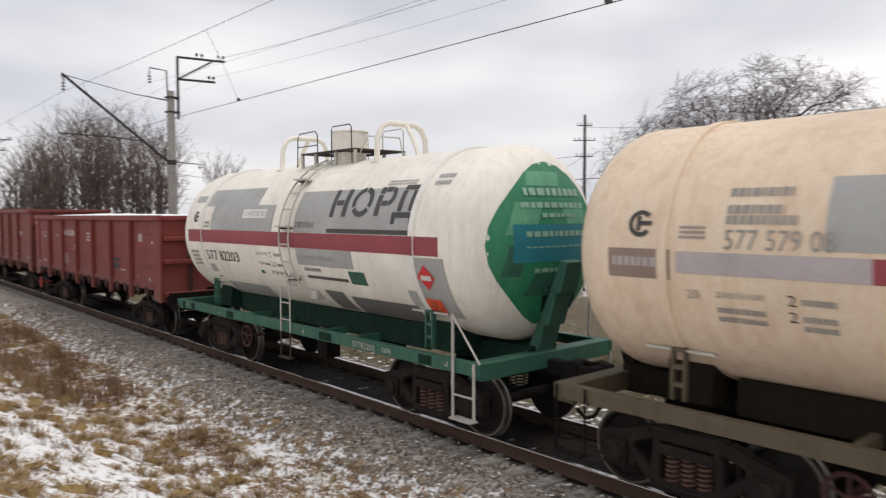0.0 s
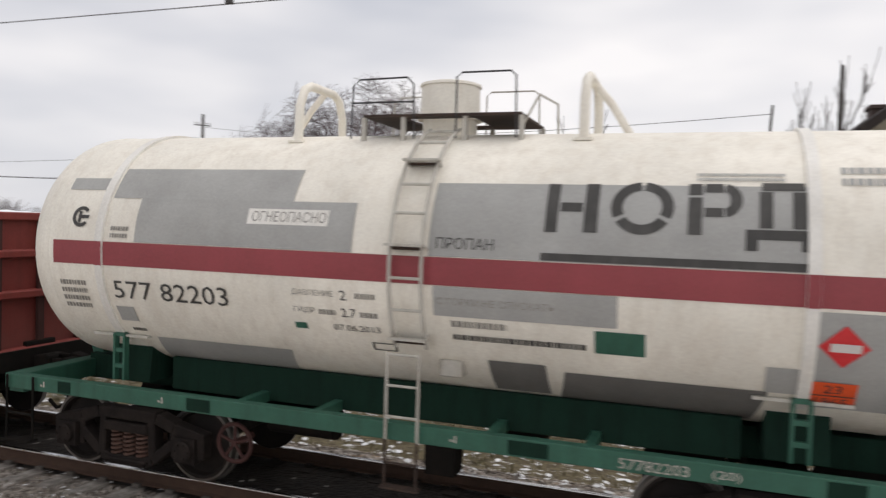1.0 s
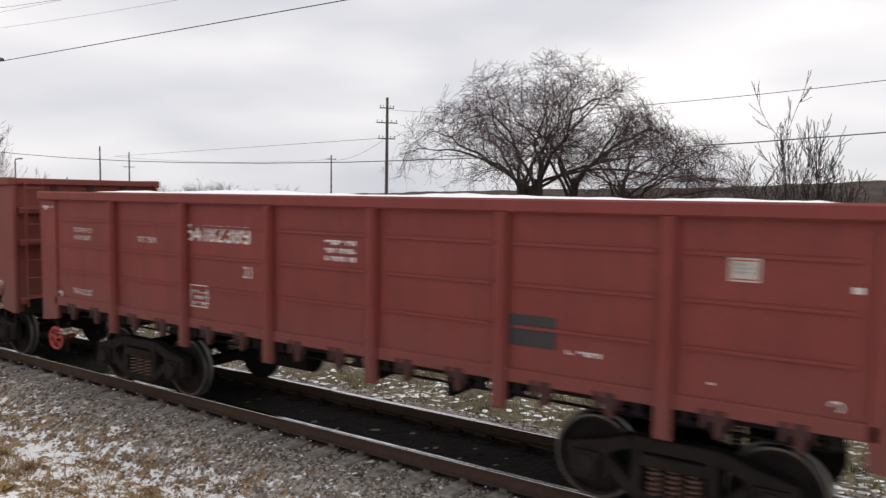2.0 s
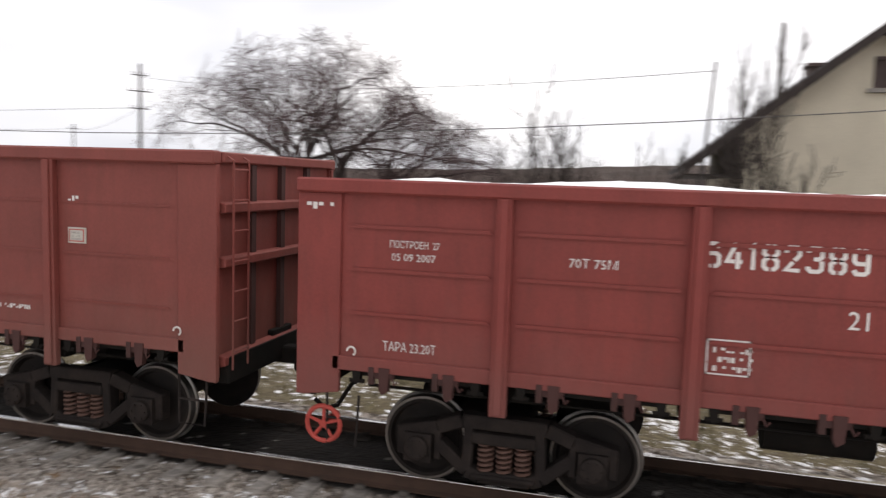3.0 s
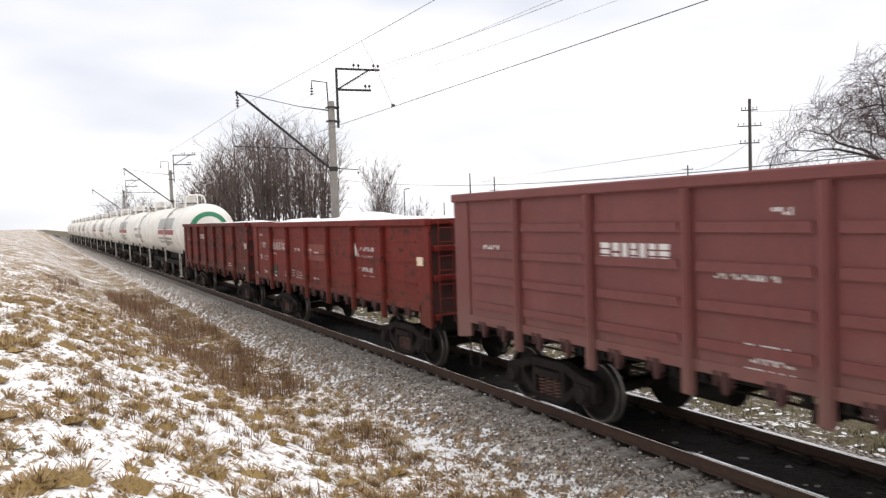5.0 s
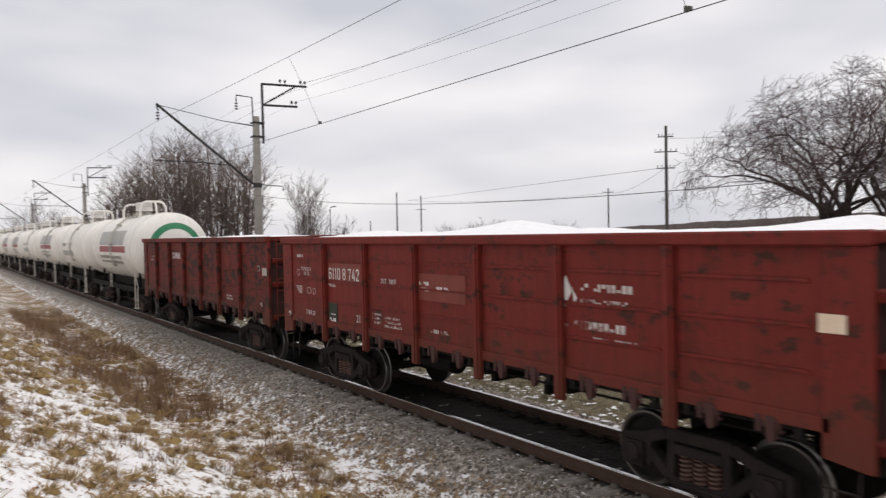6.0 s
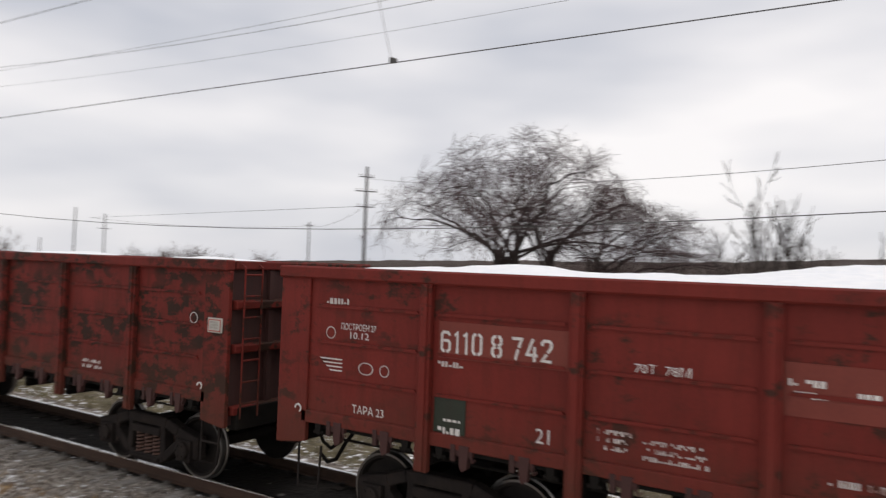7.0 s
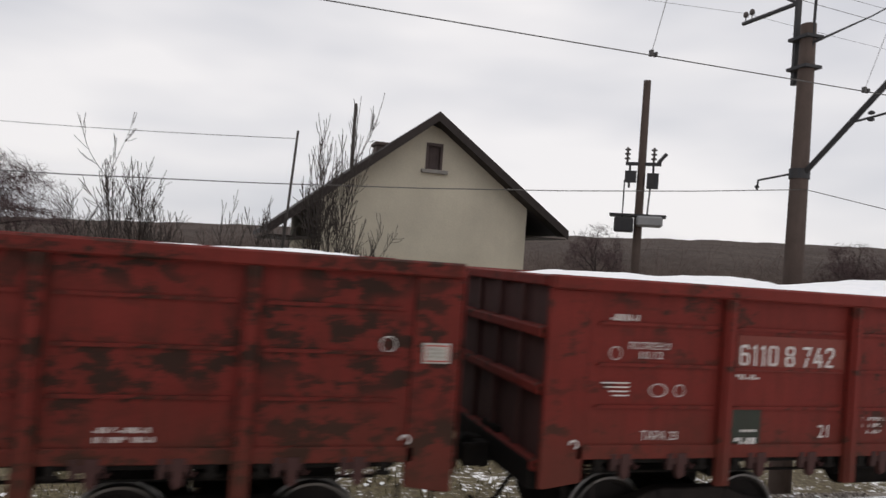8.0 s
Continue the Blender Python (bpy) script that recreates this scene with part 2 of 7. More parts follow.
def ground_material():
    """Matted dry grass, bare soil, a little moss, and thin broken snow."""
    m, nt, b = base_mat("dry_grass_with_thin_snow", 0.92, 0, 0.2)
    g1, g2, g3 = noise_tex(nt, 0.9, 6, 0.6), noise_tex(nt, 9, 7, 0.7), noise_tex(nt, 45, 5, 0.7)
    col = mix(nt, band(nt, g2, 0.32, 0.68), (0.21, 0.14, 0.08), (0.52, 0.38, 0.21))
    col = mix(nt, band(nt, g1, 0.52, 0.66), col, (0.20, 0.195, 0.085))
    litter = noise_tex(nt, 2.6, 8, 0.7, (0.8, 1.2, 1.0))
    col = mix(nt, band(nt, litter, 0.54, 0.64), col, (0.17, 0.085, 0.055))
    beside = nt.nodes.new("ShaderNodeSeparateXYZ")
    place = nt.nodes.new("ShaderNodeTexCoord")
    nt.links.new(place.outputs["Object"], beside.inputs["Vector"])
    # dark cinders and soil beyond the far rail
    col = mix(nt, band(nt, beside.outputs["Y"], 7.0, 8.0), col, mix(nt, band(nt, g2, 0.35, 0.65), (0.075, 0.06, 0.042), (0.24, 0.21, 0.125)))
    col = mix(nt, band(nt, g3, 0.3, 0.75), mix(nt, 1.0, col, (0.55, 0.5, 0.5), "MULTIPLY"), col)
    s1, s2 = noise_tex(nt, 0.75, 4, 0.55, (0.6, 1.0, 1.0)), noise_tex(nt, 6.0, 10, 0.74, (0.75, 1.25, 1.0))
    a = nt.nodes.new("ShaderNodeMath")
    a.operation = "MULTIPLY_ADD"
    a.inputs[1].default_value = 0.36
    nt.links.new(s1, a.inputs[0])
    nt.links.new(s2, a.inputs[2])
    # less of it has stayed beside the track, more on the open field
    pos = nt.nodes.new("ShaderNodeTexCoord")
    xyz = nt.nodes.new("ShaderNodeSeparateXYZ")
    nt.links.new(pos.outputs["Object"], xyz.inputs["Vector"])
    total = a.outputs[0]
    for lo, hi, gain in ((3.4, 5.2, -0.03), (9.0, 11.0, -0.10), (13.0, 16.0, -0.06), (26.0, 36.0, 0.28)):
        part_ = nt.nodes.new("ShaderNodeMath")
        part_.operation = "MULTIPLY_ADD"
        part_.inputs[1].default_value = gain
        nt.links.new(band(nt, xyz.outputs["Y"], lo, hi), part_.inputs[0])
        nt.links.new(total, part_.inputs[2])
        total = part_.outputs[0]
    far = nt.nodes.new("ShaderNodeMath")
    far.operation = "MULTIPLY_ADD"
    far.inputs[1].default_value = -0.08
    nt.links.new(band(nt, xyz.outputs["X"], -13.0, -30.0), far.inputs[0])
    nt.links.new(total, far.inputs[2])
    f = band(nt, far.outputs[0], 0.606, 0.655)
    col = mix(nt, f, col, (0.93, 0.935, 0.945))
    nt.links.new(col, b.inputs["Base Color"])
    relief(nt, b, g3, 0.4, 0.04)
    return m


def oily_and_shaded(nt, col, fac, middle):
    """Black oil, brake dust and painted train shade between the rails, on a colour."""
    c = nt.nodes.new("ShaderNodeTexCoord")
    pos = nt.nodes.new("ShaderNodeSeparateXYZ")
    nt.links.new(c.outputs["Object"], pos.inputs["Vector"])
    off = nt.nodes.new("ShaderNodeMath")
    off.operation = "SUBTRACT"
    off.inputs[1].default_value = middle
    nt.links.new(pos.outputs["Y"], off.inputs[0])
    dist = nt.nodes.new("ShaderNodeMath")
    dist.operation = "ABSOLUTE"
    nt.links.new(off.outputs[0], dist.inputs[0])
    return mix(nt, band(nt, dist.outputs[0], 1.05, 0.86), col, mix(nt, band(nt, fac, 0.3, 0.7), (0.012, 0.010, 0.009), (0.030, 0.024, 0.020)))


def sleeper_material():
    m, nt, b = base_mat("oil_stained_shaded_concrete_sleeper", 0.9, 0, 0.25)
    n, g = noise_tex(nt, 7, 6, 0.65), noise_tex(nt, 40, 4)
    col = mix(nt, band(nt, n, 0.35, 0.65), (0.20, 0.18, 0.16), (0.43, 0.40, 0.365))
    nt.links.new(oily_and_shaded(nt, col, n, 0.0), b.inputs["Base Color"])
    relief(nt, b, g, 0.3, 0.02)
    return m


def ballast_material():
    m, nt, b = base_mat("grey_crushed_stone", 0.9, 0, 0.25)
    c = nt.nodes.new("ShaderNodeTexCoord")
    v = nt.nodes.new("ShaderNodeTexVoronoi")
    v.inputs["Scale"].default_value = 17
    nt.links.new(c.outputs["Object"], v.inputs["Vector"])
    sep = nt.nodes.new("ShaderNodeSeparateColor")
    nt.links.new(v.outputs["Color"], sep.inputs["Color"])
    col = mix(nt, sep.outputs["Red"], (0.14, 0.122, 0.105), (0.49, 0.45, 0.405))
    col = mix(nt, band(nt, noise_tex(nt, 1.5, 4), 0.4, 0.7), col, mix(nt, 1.0, col, (0.78, 0.72, 0.66), "MULTIPLY"))
    s = noise_tex(nt, 7, 5, 0.65)
    col = mix(nt, band(nt, s, 0.60, 0.69), col, (0.72, 0.72, 0.73))
    under = nt.nodes.new("ShaderNodeSeparateXYZ")
    where = nt.nodes.new("ShaderNodeTexCoord")
    nt.links.new(where.outputs["Object"], under.inputs["Vector"])
    soil = nt.nodes.new("ShaderNodeMath")
    soil.operation = "MULTIPLY_ADD"
    soil.inputs[1].default_value = 0.22
    nt.links.new(band(nt, under.outputs["Y"], 6.7, 5.95), soil.inputs[0])
    nt.links.new(noise_tex(nt, 3.0, 8, 0.68), soil.inputs[2])
    col = mix(nt, band(nt, soil.outputs[0], 0.56, 0.66), col, mix(nt, band(nt, s, 0.4, 0.6), (0.13, 0.08, 0.05), (0.34, 0.235, 0.13)))
    # snow lies in scraps on the foot of the near slope, thinning upwards
    pos = nt.nodes.new("ShaderNodeTexCoord")
    xyz = nt.nodes.new("ShaderNodeSeparateXYZ")
    nt.links.new(pos.outputs["Object"], xyz.inputs["Vector"])
    foot = nt.nodes.new("ShaderNodeMath")
    foot.operation = "MULTIPLY_ADD"
    foot.inputs[1].default_value = 0.13
    nt.links.new(band(nt, xyz.outputs["Y"], 6.75, 5.9), foot.inputs[0])
    nt.links.new(noise_tex(nt, 5.0, 10, 0.74, (0.75, 1.25, 1.0)), foot.inputs[2])
    col = mix(nt, band(nt, foot.outputs[0], 0.585, 0.63), col, (0.90, 0.905, 0.915))
    col = oily_and_shaded(nt, col, s, TRACK)
    nt.links.new(col, b.inputs["Base Color"])
    relief(nt, b, v.outputs["Distance"], 0.9, 0.04)
    return m


def island_material(name, a, z, rough=0.9):
    m, nt, b = base_mat(name, rough, 0, 0.25)
    g = nt.nodes.new("ShaderNodeNewGeometry")
    col = mix(nt, g.outputs["Random Per Island"], a, z)
    col = mix(nt, band(nt, noise_tex(nt, 30, 4), 0.35, 0.7), mix(nt, 1.0, col, (0.7, 0.68, 0.66), "MULTIPLY"), col)
    nt.links.new(col, b.inputs["Base Color"])
    return m


def hill_material():
    m, nt, b = base_mat("leafless_scrub_slope", 0.95, 0, 0.1)
    n1, n2 = noise_tex(nt, 0.09, 6, 0.6), noise_tex(nt, 0.9, 6, 0.75, (1, 1, 0.25))
    col = mix(nt, band(nt, n1, 0.35, 0.65), (0.10, 0.079, 0.069), (0.148, 0.118, 0.10))
    col = mix(nt, band(nt, n2, 0.35, 0.7), mix(nt, 1.0, col, (0.6, 0.58, 0.6), "MULTIPLY"), col)
    nt.links.new(col, b.inputs["Base Color"])
    relief(nt, b, n2, 1.0, 1.0)
    return m


SLEEPER = sleeper_material()
SNOW, GROUND, BALLAST, SCRUB = snow_material(), ground_material(), ballast_material(), hill_material()
STONES = island_material("loose_grey_stones", (0.13, 0.11, 0.095), (0.56, 0.51, 0.46))
TUSSOCK = island_material("ochre_mossy_tussock", (0.26, 0.175, 0.07), (0.40, 0.285, 0.115))
BLADES = island_material("dry_straw_blades", (0.24, 0.155, 0.08), (0.56, 0.42, 0.24))
DUSTYSNOW = island_material("dusty_grey_snow", (0.16, 0.145, 0.13), (0.42, 0.40, 0.38))
FIELDBLADES = island_material("faded_green_straw_blades", (0.10, 0.095, 0.05), (0.32, 0.28, 0.17))
WEEDS = island_material("brown_weed_stalks", (0.15, 0.085, 0.055), (0.34, 0.22, 0.13))
LEAVES = island_material("dead_russet_leaves", (0.16, 0.065, 0.04), (0.40, 0.20, 0.115))

# ---- mesh building ----


class Shape:
    """Collects faces for one mesh."""

    def __init__(self):
        self.v, self.f = [], []

    def add(self, verts, faces):
        n = len(self.v)
        self.v += [tuple(p) for p in verts]
        self.f += [tuple(i + n for i in q) for q in faces]
        return self

    def box(self, x0, x1, y0, y1, z0, z1):
        return self.add([(x, y, z) for z in (z0, z1) for x, y in ((x0, y0), (x1, y0), (x1, y1), (x0, y1))],
                        [(0, 3, 2, 1), (4, 5, 6, 7), (0, 1, 5, 4), (1, 2, 6, 5), (2, 3, 7, 6), (3, 0, 4, 7)])

    def prism(self, outline, y0, y1):
        """An outline in x, z, drawn out from y0 to y1."""
        n = len(outline)
        return self.add([(x, y0, z) for x, z in outline] + [(x, y1, z) for x, z in outline],
                        [tuple(range(n)), tuple(range(2 * n - 1, n - 1, -1))] + [(i, i + n, (i + 1) % n + n, (i + 1) % n) for i in range(n)])

    def bar(self, a, b, w, y0, y1):
        """A straight flat bar between two points in x, z, w wide."""
        dx, dz = b[0] - a[0], b[1] - a[1]
        k = w / 2 / math.hypot(dx, dz)
        nx, nz = -dz * k, dx * k
        return self.prism([(a[0] - nx, a[1] - nz), (b[0] - nx, b[1] - nz), (b[0] + nx, b[1] + nz), (a[0] + nx, a[1] + nz)], y0, y1)

    def tube(self, pts, radii, sides=8, cap=True):
        pts = [Vector(p) for p in pts]
        if isinstance(radii, (int, float)):
            radii = [radii] * len(pts)
        n0, base = len(self.v), None
        for i, p in enumerate(pts):
            d = (pts[min(i + 1, len(pts) - 1)] - pts[max(i - 1, 0)]).normalized()
            if base is None or abs(base.dot(d)) > 0.95:
                base = Vector((0, 0, 1)) if abs(d.z) < 0.9 else Vector((1, 0, 0))
            u = (base - d * base.dot(d)).normalized()
            w = d.cross(u)
            base = u
            for k in range(sides):
                a = 2 * math.pi * k / sides
                self.v.append(tuple(p + (u * math.cos(a) + w * math.sin(a)) * radii[i]))
        for i in range(len(pts) - 1):
            for k in range(sides):
                a, b = n0 + i * sides + k, n0 + i * sides + (k + 1) % sides
                self.f.append((a, b, b + sides, a + sides))
        if cap:
            self.f.append(tuple(n0 + k for k in reversed(range(sides))))
            self.f.append(tuple(n0 + (len(pts) - 1) * sides + k for k in range(sides)))
        return self

    def turned(self, profile, axis="x", at=(0, 0, 0), sides=32):
        """A profile of (along, radius) turned about an axis through at."""
        n0 = len(self.v)
        for s, r in profile:
            for k in range(sides):
                a = 2 * math.pi * k / sides
                c, d = r * math.cos(a), r * math.sin(a)
                p = {"x": (s, c, d), "y": (d, s, c), "z": (c, d, s)}[axis]
                self.v.append((p[0] + at[0], p[1] + at[1], p[2] + at[2]))
        for i in range(len(profile) - 1):
            for k in range(sides):
                a, b = n0 + i * sides + k, n0 + i * sides + (k + 1) % sides
                self.f.append((a, b, b + sides, a + sides))
        return self

    def grid(self, rows):
        """A sheet through rows of points."""
        n = len(rows[0])
        return self.add([p for r in rows for p in r],
                        [(i * n + j, i * n + j + 1, (i + 1) * n + j + 1, (i + 1) * n + j) for i in range(len(rows) - 1) for j in range(n - 1)])

    def mesh(self, name, material, smooth=False, bevel=0.0):
        me = bpy.data.meshes.new(name)
        me.from_pydata(self.v, [], self.f)
        me.materials.append(material)
        if bevel:
            bm = bmesh.new()
            bm.from_mesh(me)
            sharp = [e for e in bm.edges if len(e.link_faces) == 2 and e.calc_face_angle(0) > 0.7]
            bmesh.ops.bevel(bm, geom=sharp, offset=bevel, segments=1, affect="EDGES", clamp_overlap=True)
            bm.to_mesh(me)
            bm.free()
        if smooth:
            me.polygons.foreach_set("use_smooth", [True] * len(me.polygons))
            me.set_sharp_from_angle(angle=radians(40))
        me.update()
        return me


def part(name, shape, material, parent, label="", smooth=False, bevel=0.0):
    """Links a shape, or a mesh made before, as one part under a thing or under a part."""
    me = shape if isinstance(shape, bpy.types.Mesh) else shape.mesh(name, material, smooth, bevel)
    ob = new(name, me)
    ob.parent = parent
    return tagged(ob, label)


def thing(name, label, category, group="", kind=""):
    ob = new(name)
    ob.empty_display_size = 0.2
    return tagged(ob, label, category, group, kind)


def solo(name, shape, material, label, category="", group="", kind="", smooth=False, bevel=0.0):
    return tagged(new(name, shape.mesh(name, material, smooth, bevel)), label, category, group, kind)


def word_faces(text, w, h):
    """Faces of a word in the plane, fitted to a width and a height."""
    cu = bpy.data.curves.new("word", "FONT")
    cu.body, cu.resolution_u = text, 2
    ob = bpy.data.objects.new("word", cu)
    me = bpy.data.meshes.new_from_object(ob)
    v = [(p.co.x, p.co.y) for p in me.vertices]
    f = [tuple(q.vertices) for q in me.polygons]
    bpy.data.objects.remove(ob)
    bpy.data.curves.remove(cu)
    bpy.data.meshes.remove(me)
    x0, x1, y0, y1 = min(p[0] for p in v), max(p[0] for p in v), min(p[1] for p in v), max(p[1] for p in v)
    return [((x - x0) / (x1 - x0) * w, (y - y0) / (y1 - y0) * h) for x, y in v], f


def flat_word(parent, text, x, z, w, h, y, material, name="painted_text", label=""):
    v, f = word_faces(text, w, h)
    return part(name, Shape().add([(x + a, y, z + b) for a, b in v], f), material, parent, label)


def ring_strokes(z0, z1):
    """The two halves of a stencilled ring between two heights."""
    left = [(0.42, z1), (0.27, z1), (0.12, z1 - 0.16), (0.12, z0 + 0.16), (0.27, z0), (0.42, z0)]
    return [left, [(1 - a, b) for a, b in left]]


STROKES = {
    "0": ring_strokes(0.12, 1.58),
    "1": [[(0.30, 1.36), (0.56, 1.60), (0.56, 0.0)]],
    "2": [[(0.12, 1.22), (0.12, 1.42), (0.27, 1.58), (0.73, 1.58), (0.88, 1.42), (0.88, 1.12), (0.60, 0.74)], [(0.52, 0.64), (0.14, 0.14), (0.92, 0.12)]],
    "3": [[(0.12, 1.30), (0.12, 1.42), (0.27, 1.58), (0.73, 1.58), (0.88, 1.42), (0.88, 1.06), (0.72, 0.90), (0.42, 0.90)], [(0.84, 0.78), (0.88, 0.66), (0.88, 0.28), (0.73, 0.12), (0.27, 0.12), (0.12, 0.28), (0.12, 0.42)]],
    "4": [[(0.60, 1.66), (0.10, 0.48), (0.56, 0.48)], [(0.74, 1.10), (0.74, 0.0)], [(0.86, 0.48), (1.0, 0.48)]],
    "6": [[(0.88, 1.34), (0.73, 1.58), (0.27, 1.58), (0.12, 1.42), (0.12, 0.28), (0.27, 0.12), (0.42, 0.12)], [(0.57, 0.12), (0.73, 0.12), (0.88, 0.28), (0.88, 0.78), (0.73, 0.94), (0.26, 0.94)]],
    "7": [[(0.06, 1.58), (0.88, 1.58), (0.64, 0.92)], [(0.60, 0.80), (0.36, 0.0)]],
    "8": ring_strokes(0.94, 1.58) + ring_strokes(0.12, 0.80),
}
STROKES["9"] = [[(1 - a, 1.70 - b) for a, b in line] for line in STROKES["6"]]


def stencil_number(parent, text, x, z, w, h, y, material, label, weight=0.12):
    """Digits painted through a stencil: broad strokes with bridges left between them."""
    room = {"1": 0.86, " ": 0.55}
    s, step, at_x = Shape(), w / (sum(room.get(ch, 1.26) for ch in text) - 0.26), 0.0
    for ch in text:
        for line in STROKES.get(ch, ()):
            pts = [Vector((a, b)) for a, b in line]
            left, right = [], []
            for i, p in enumerate(pts):
                d0 = (p - pts[max(i - 1, 0)]).normalized() if i else (pts[1] - p).normalized()
                d1 = (pts[min(i + 1, len(pts) - 1)] - p).normalized() if i < len(pts) - 1 else d0
                m = Vector((-(d0 + d1).y, (d0 + d1).x)).normalized()
                m *= weight / max(0.6, m.dot(Vector((-d0.y, d0.x))))
                left.append(p + m)
                right.append(p - m)
            s.grid([[(x + (at_x + p.x - (0.2 if ch == "1" else 0.0)) * step, y, z + p.y / 1.7 * h) for p in row] for row in (right, left)])
        at_x += room.get(ch, 1.26)
    return part("painted_number", s, material, parent, label)


def label_plate(parent, x0, x1, z0, z1, y, label):
    """A small white plate with a painted frame and lines of small print."""
    pl = part("white_plate", Shape().box(x0, x1, y - 0.012, y + 0.03, z0, z1), PALESTEEL, parent, label, False, 0.004)
    frame_line = Shape()
    for a, b, c, d in ((x0 + 0.02, x1 - 0.02, z0 + 0.018, z0 + 0.03), (x0 + 0.02, x1 - 0.02, z1 - 0.03, z1 - 0.018), (x0 + 0.02, x0 + 0.032, z0 + 0.03, z1 - 0.03), (x1 - 0.032, x1 - 0.02, z0 + 0.03, z1 - 0.03)):
        frame_line.add([(a, y - 0.016, c), (b, y - 0.016, c), (b, y - 0.016, d), (a, y - 0.016, d)], [(0, 1, 2, 3)])
    part("plate_border", frame_line, HUBRED, pl)
    flat_bars(pl, x0 + 0.05, z1 - 0.07, x1 - x0 - 0.1, 0.022, y - 0.016, GREYTEXT, 3, 95)
    return pl


def flat_bars(parent, x, z, w, h, y, material, rows=1, seed=0, name="painted_marking"):
    """Illegible lettering as short bars."""
    rnd, s = random.Random(seed), Shape()
    for r in range(rows):
        z0, a = z - r * h * 1.7, x
        while a < x + w - 0.02:
            b = min(x + w, a + h * rnd.uniform(0.35, 0.75))
            if rnd.random() < 0.85:
                halves = rnd.choice((((0, 0.44), (0.56, 1)), ((0, 0.3), (0.38, 0.62), (0.7, 1)), ((0, 1),))) if name == "painted_number" else (rnd.choice(((0, 1), (0, 1), (0.1, 0.45), (0.5, 1))),)
                for lo, hi in halves:
                    s.add([(a, y, z0 + h * lo), (b, y, z0 + h * lo), (b, y, z0 + h * hi), (a, y, z0 + h * hi)], [(0, 1, 2, 3)])
            a = b + h * 0.22
    return tagged(part(name, s, material, parent), kind="stuff")

# ---- rolling stock: local x along the wagon, y across (the near side is negative), z from the rail head ----
MOVERS, WHEELSETS = [], []
AXLE = 0.475


def wheel_mesh():
    s = Shape()
    s.tube([(0, -1.03, 0), (0, 1.03, 0)], 0.085, 12)
    for d in (-1, 1):
        prof = [(-0.745, 0.0), (-0.745, 0.13), (-0.80, 0.14), (-0.775, 0.38), (-0.85, 0.405), (-0.85, 0.442)]
        s.turned([(d * y, r) for y, r in prof], "y", sides=36)
        s.turned([(d * y, r) for y, r in [(-0.69, 0.0), (-0.70, 0.13), (-0.735, 0.38), (-0.72, 0.41), (-0.72, 0.50)]], "y", sides=36)
        for k in range(4):
            a = k * math.pi / 2 + 0.4
            s.tube([(0.26 * math.sin(a), d * 0.79, 0.26 * math.cos(a)), (0.26 * math.sin(a), d * 0.73, 0.26 * math.cos(a))], 0.03, 8)
    dark = len(s.f)
    for d in (-1, 1):
        s.turned([(d * y, r) for y, r in [(-0.852, 0.442), (-0.853, 0.468), (-0.845, AXLE), (-0.76, AXLE + 0.002), (-0.748, 0.503), (-0.722, 0.503)]], "y", sides=48)
    me = s.mesh("wheelset", WHEEL, True)
    me.materials.append(TYRE)
    me.polygons.foreach_set("material_index", [0] * dark + [1] * (len(s.f) - dark))
    return me


def side_frame_mesh():
    s = Shape()
    y0, y1 = -0.09, 0.09
    top = [(-1.16, 0.60), (-0.72, 0.70), (-0.45, 0.80), (0.45, 0.80), (0.72, 0.70), (1.16, 0.60)]
    low = [(-0.72, 0.52), (-0.40, 0.26), (-0.28, 0.21), (0.28, 0.21), (0.40, 0.26), (0.72, 0.52)]
    for line, w in ((top, 0.15), (low, 0.13)):
        for a, b in zip(line, line[1:]):
            s.bar(a, b, w, y0, y1)
    for d in (-1, 1):
        s.bar((d * 0.40, 0.26), (d * 0.37, 0.78), 0.11, y0, y1)
        s.prism([(d * 1.17, 0.36), (d * 1.17, 0.66), (d * 1.07, 0.66), (d * 1.07, 0.36)][::d], y0, y1)
        s.prism([(d * 0.76, 0.34), (d * 0.76, 0.68), (d * 0.68, 0.68), (d * 0.68, 0.34)][::d], y0, y1)
    s.box(-0.34, 0.34, -0.13, 0.13, 0.20, 0.25)
    s.box(-0.34, 0.34, -0.12, 0.12, 0.58, 0.70)
    return s.mesh("side_frame", BOGIE, False, 0.015)


def axle_box_mesh():
    s = Shape()
    s.box(-0.15, 0.15, -0.14, 0.12, -0.16, 0.15)
    s.turned([(-0.20, 0.0), (-0.20, 0.105), (-0.19, 0.125), (-0.14, 0.13)], "y", sides=20)
    for k in range(6):
        a = k * math.pi / 3
        s.tube([(0.09 * math.cos(a), -0.215, 0.09 * math.sin(a)), (0.09 * math.cos(a), -0.19, 0.09 * math.sin(a))], 0.014, 6)
    return s.mesh("axle_box", BOGIE, False, 0.0)


def spring_mesh():
    pts = []
    for i in range(61):
        a = i / 60 * 6 * 2 * math.pi
        pts.append((0.075 * math.cos(a), 0.075 * math.sin(a), 0.25 + 0.33 * i / 60))
    return Shape().tube(pts, 0.019, 5).mesh("spring", SPRING, True)


def bolster_mesh():
    s = Shape().box(-0.2, 0.2, -1.0, 1.0, 0.60, 0.80)
    s.box(-0.30, 0.30, -0.3, 0.3, 0.74, 0.92)
    for d in (-1, 1):
        s.box(d * 0.42 - 0.05, d * 0.42 + 0.05, -0.85, 0.85, 0.36, 0.44)
        for e in (-0.79, 0.79):
            s.box(d * 0.46 - 0.05, d * 0.46 + 0.03, e - 0.05, e + 0.05, 0.32, 0.62)
    return s.mesh("bolster", GRIME, False, 0.01)


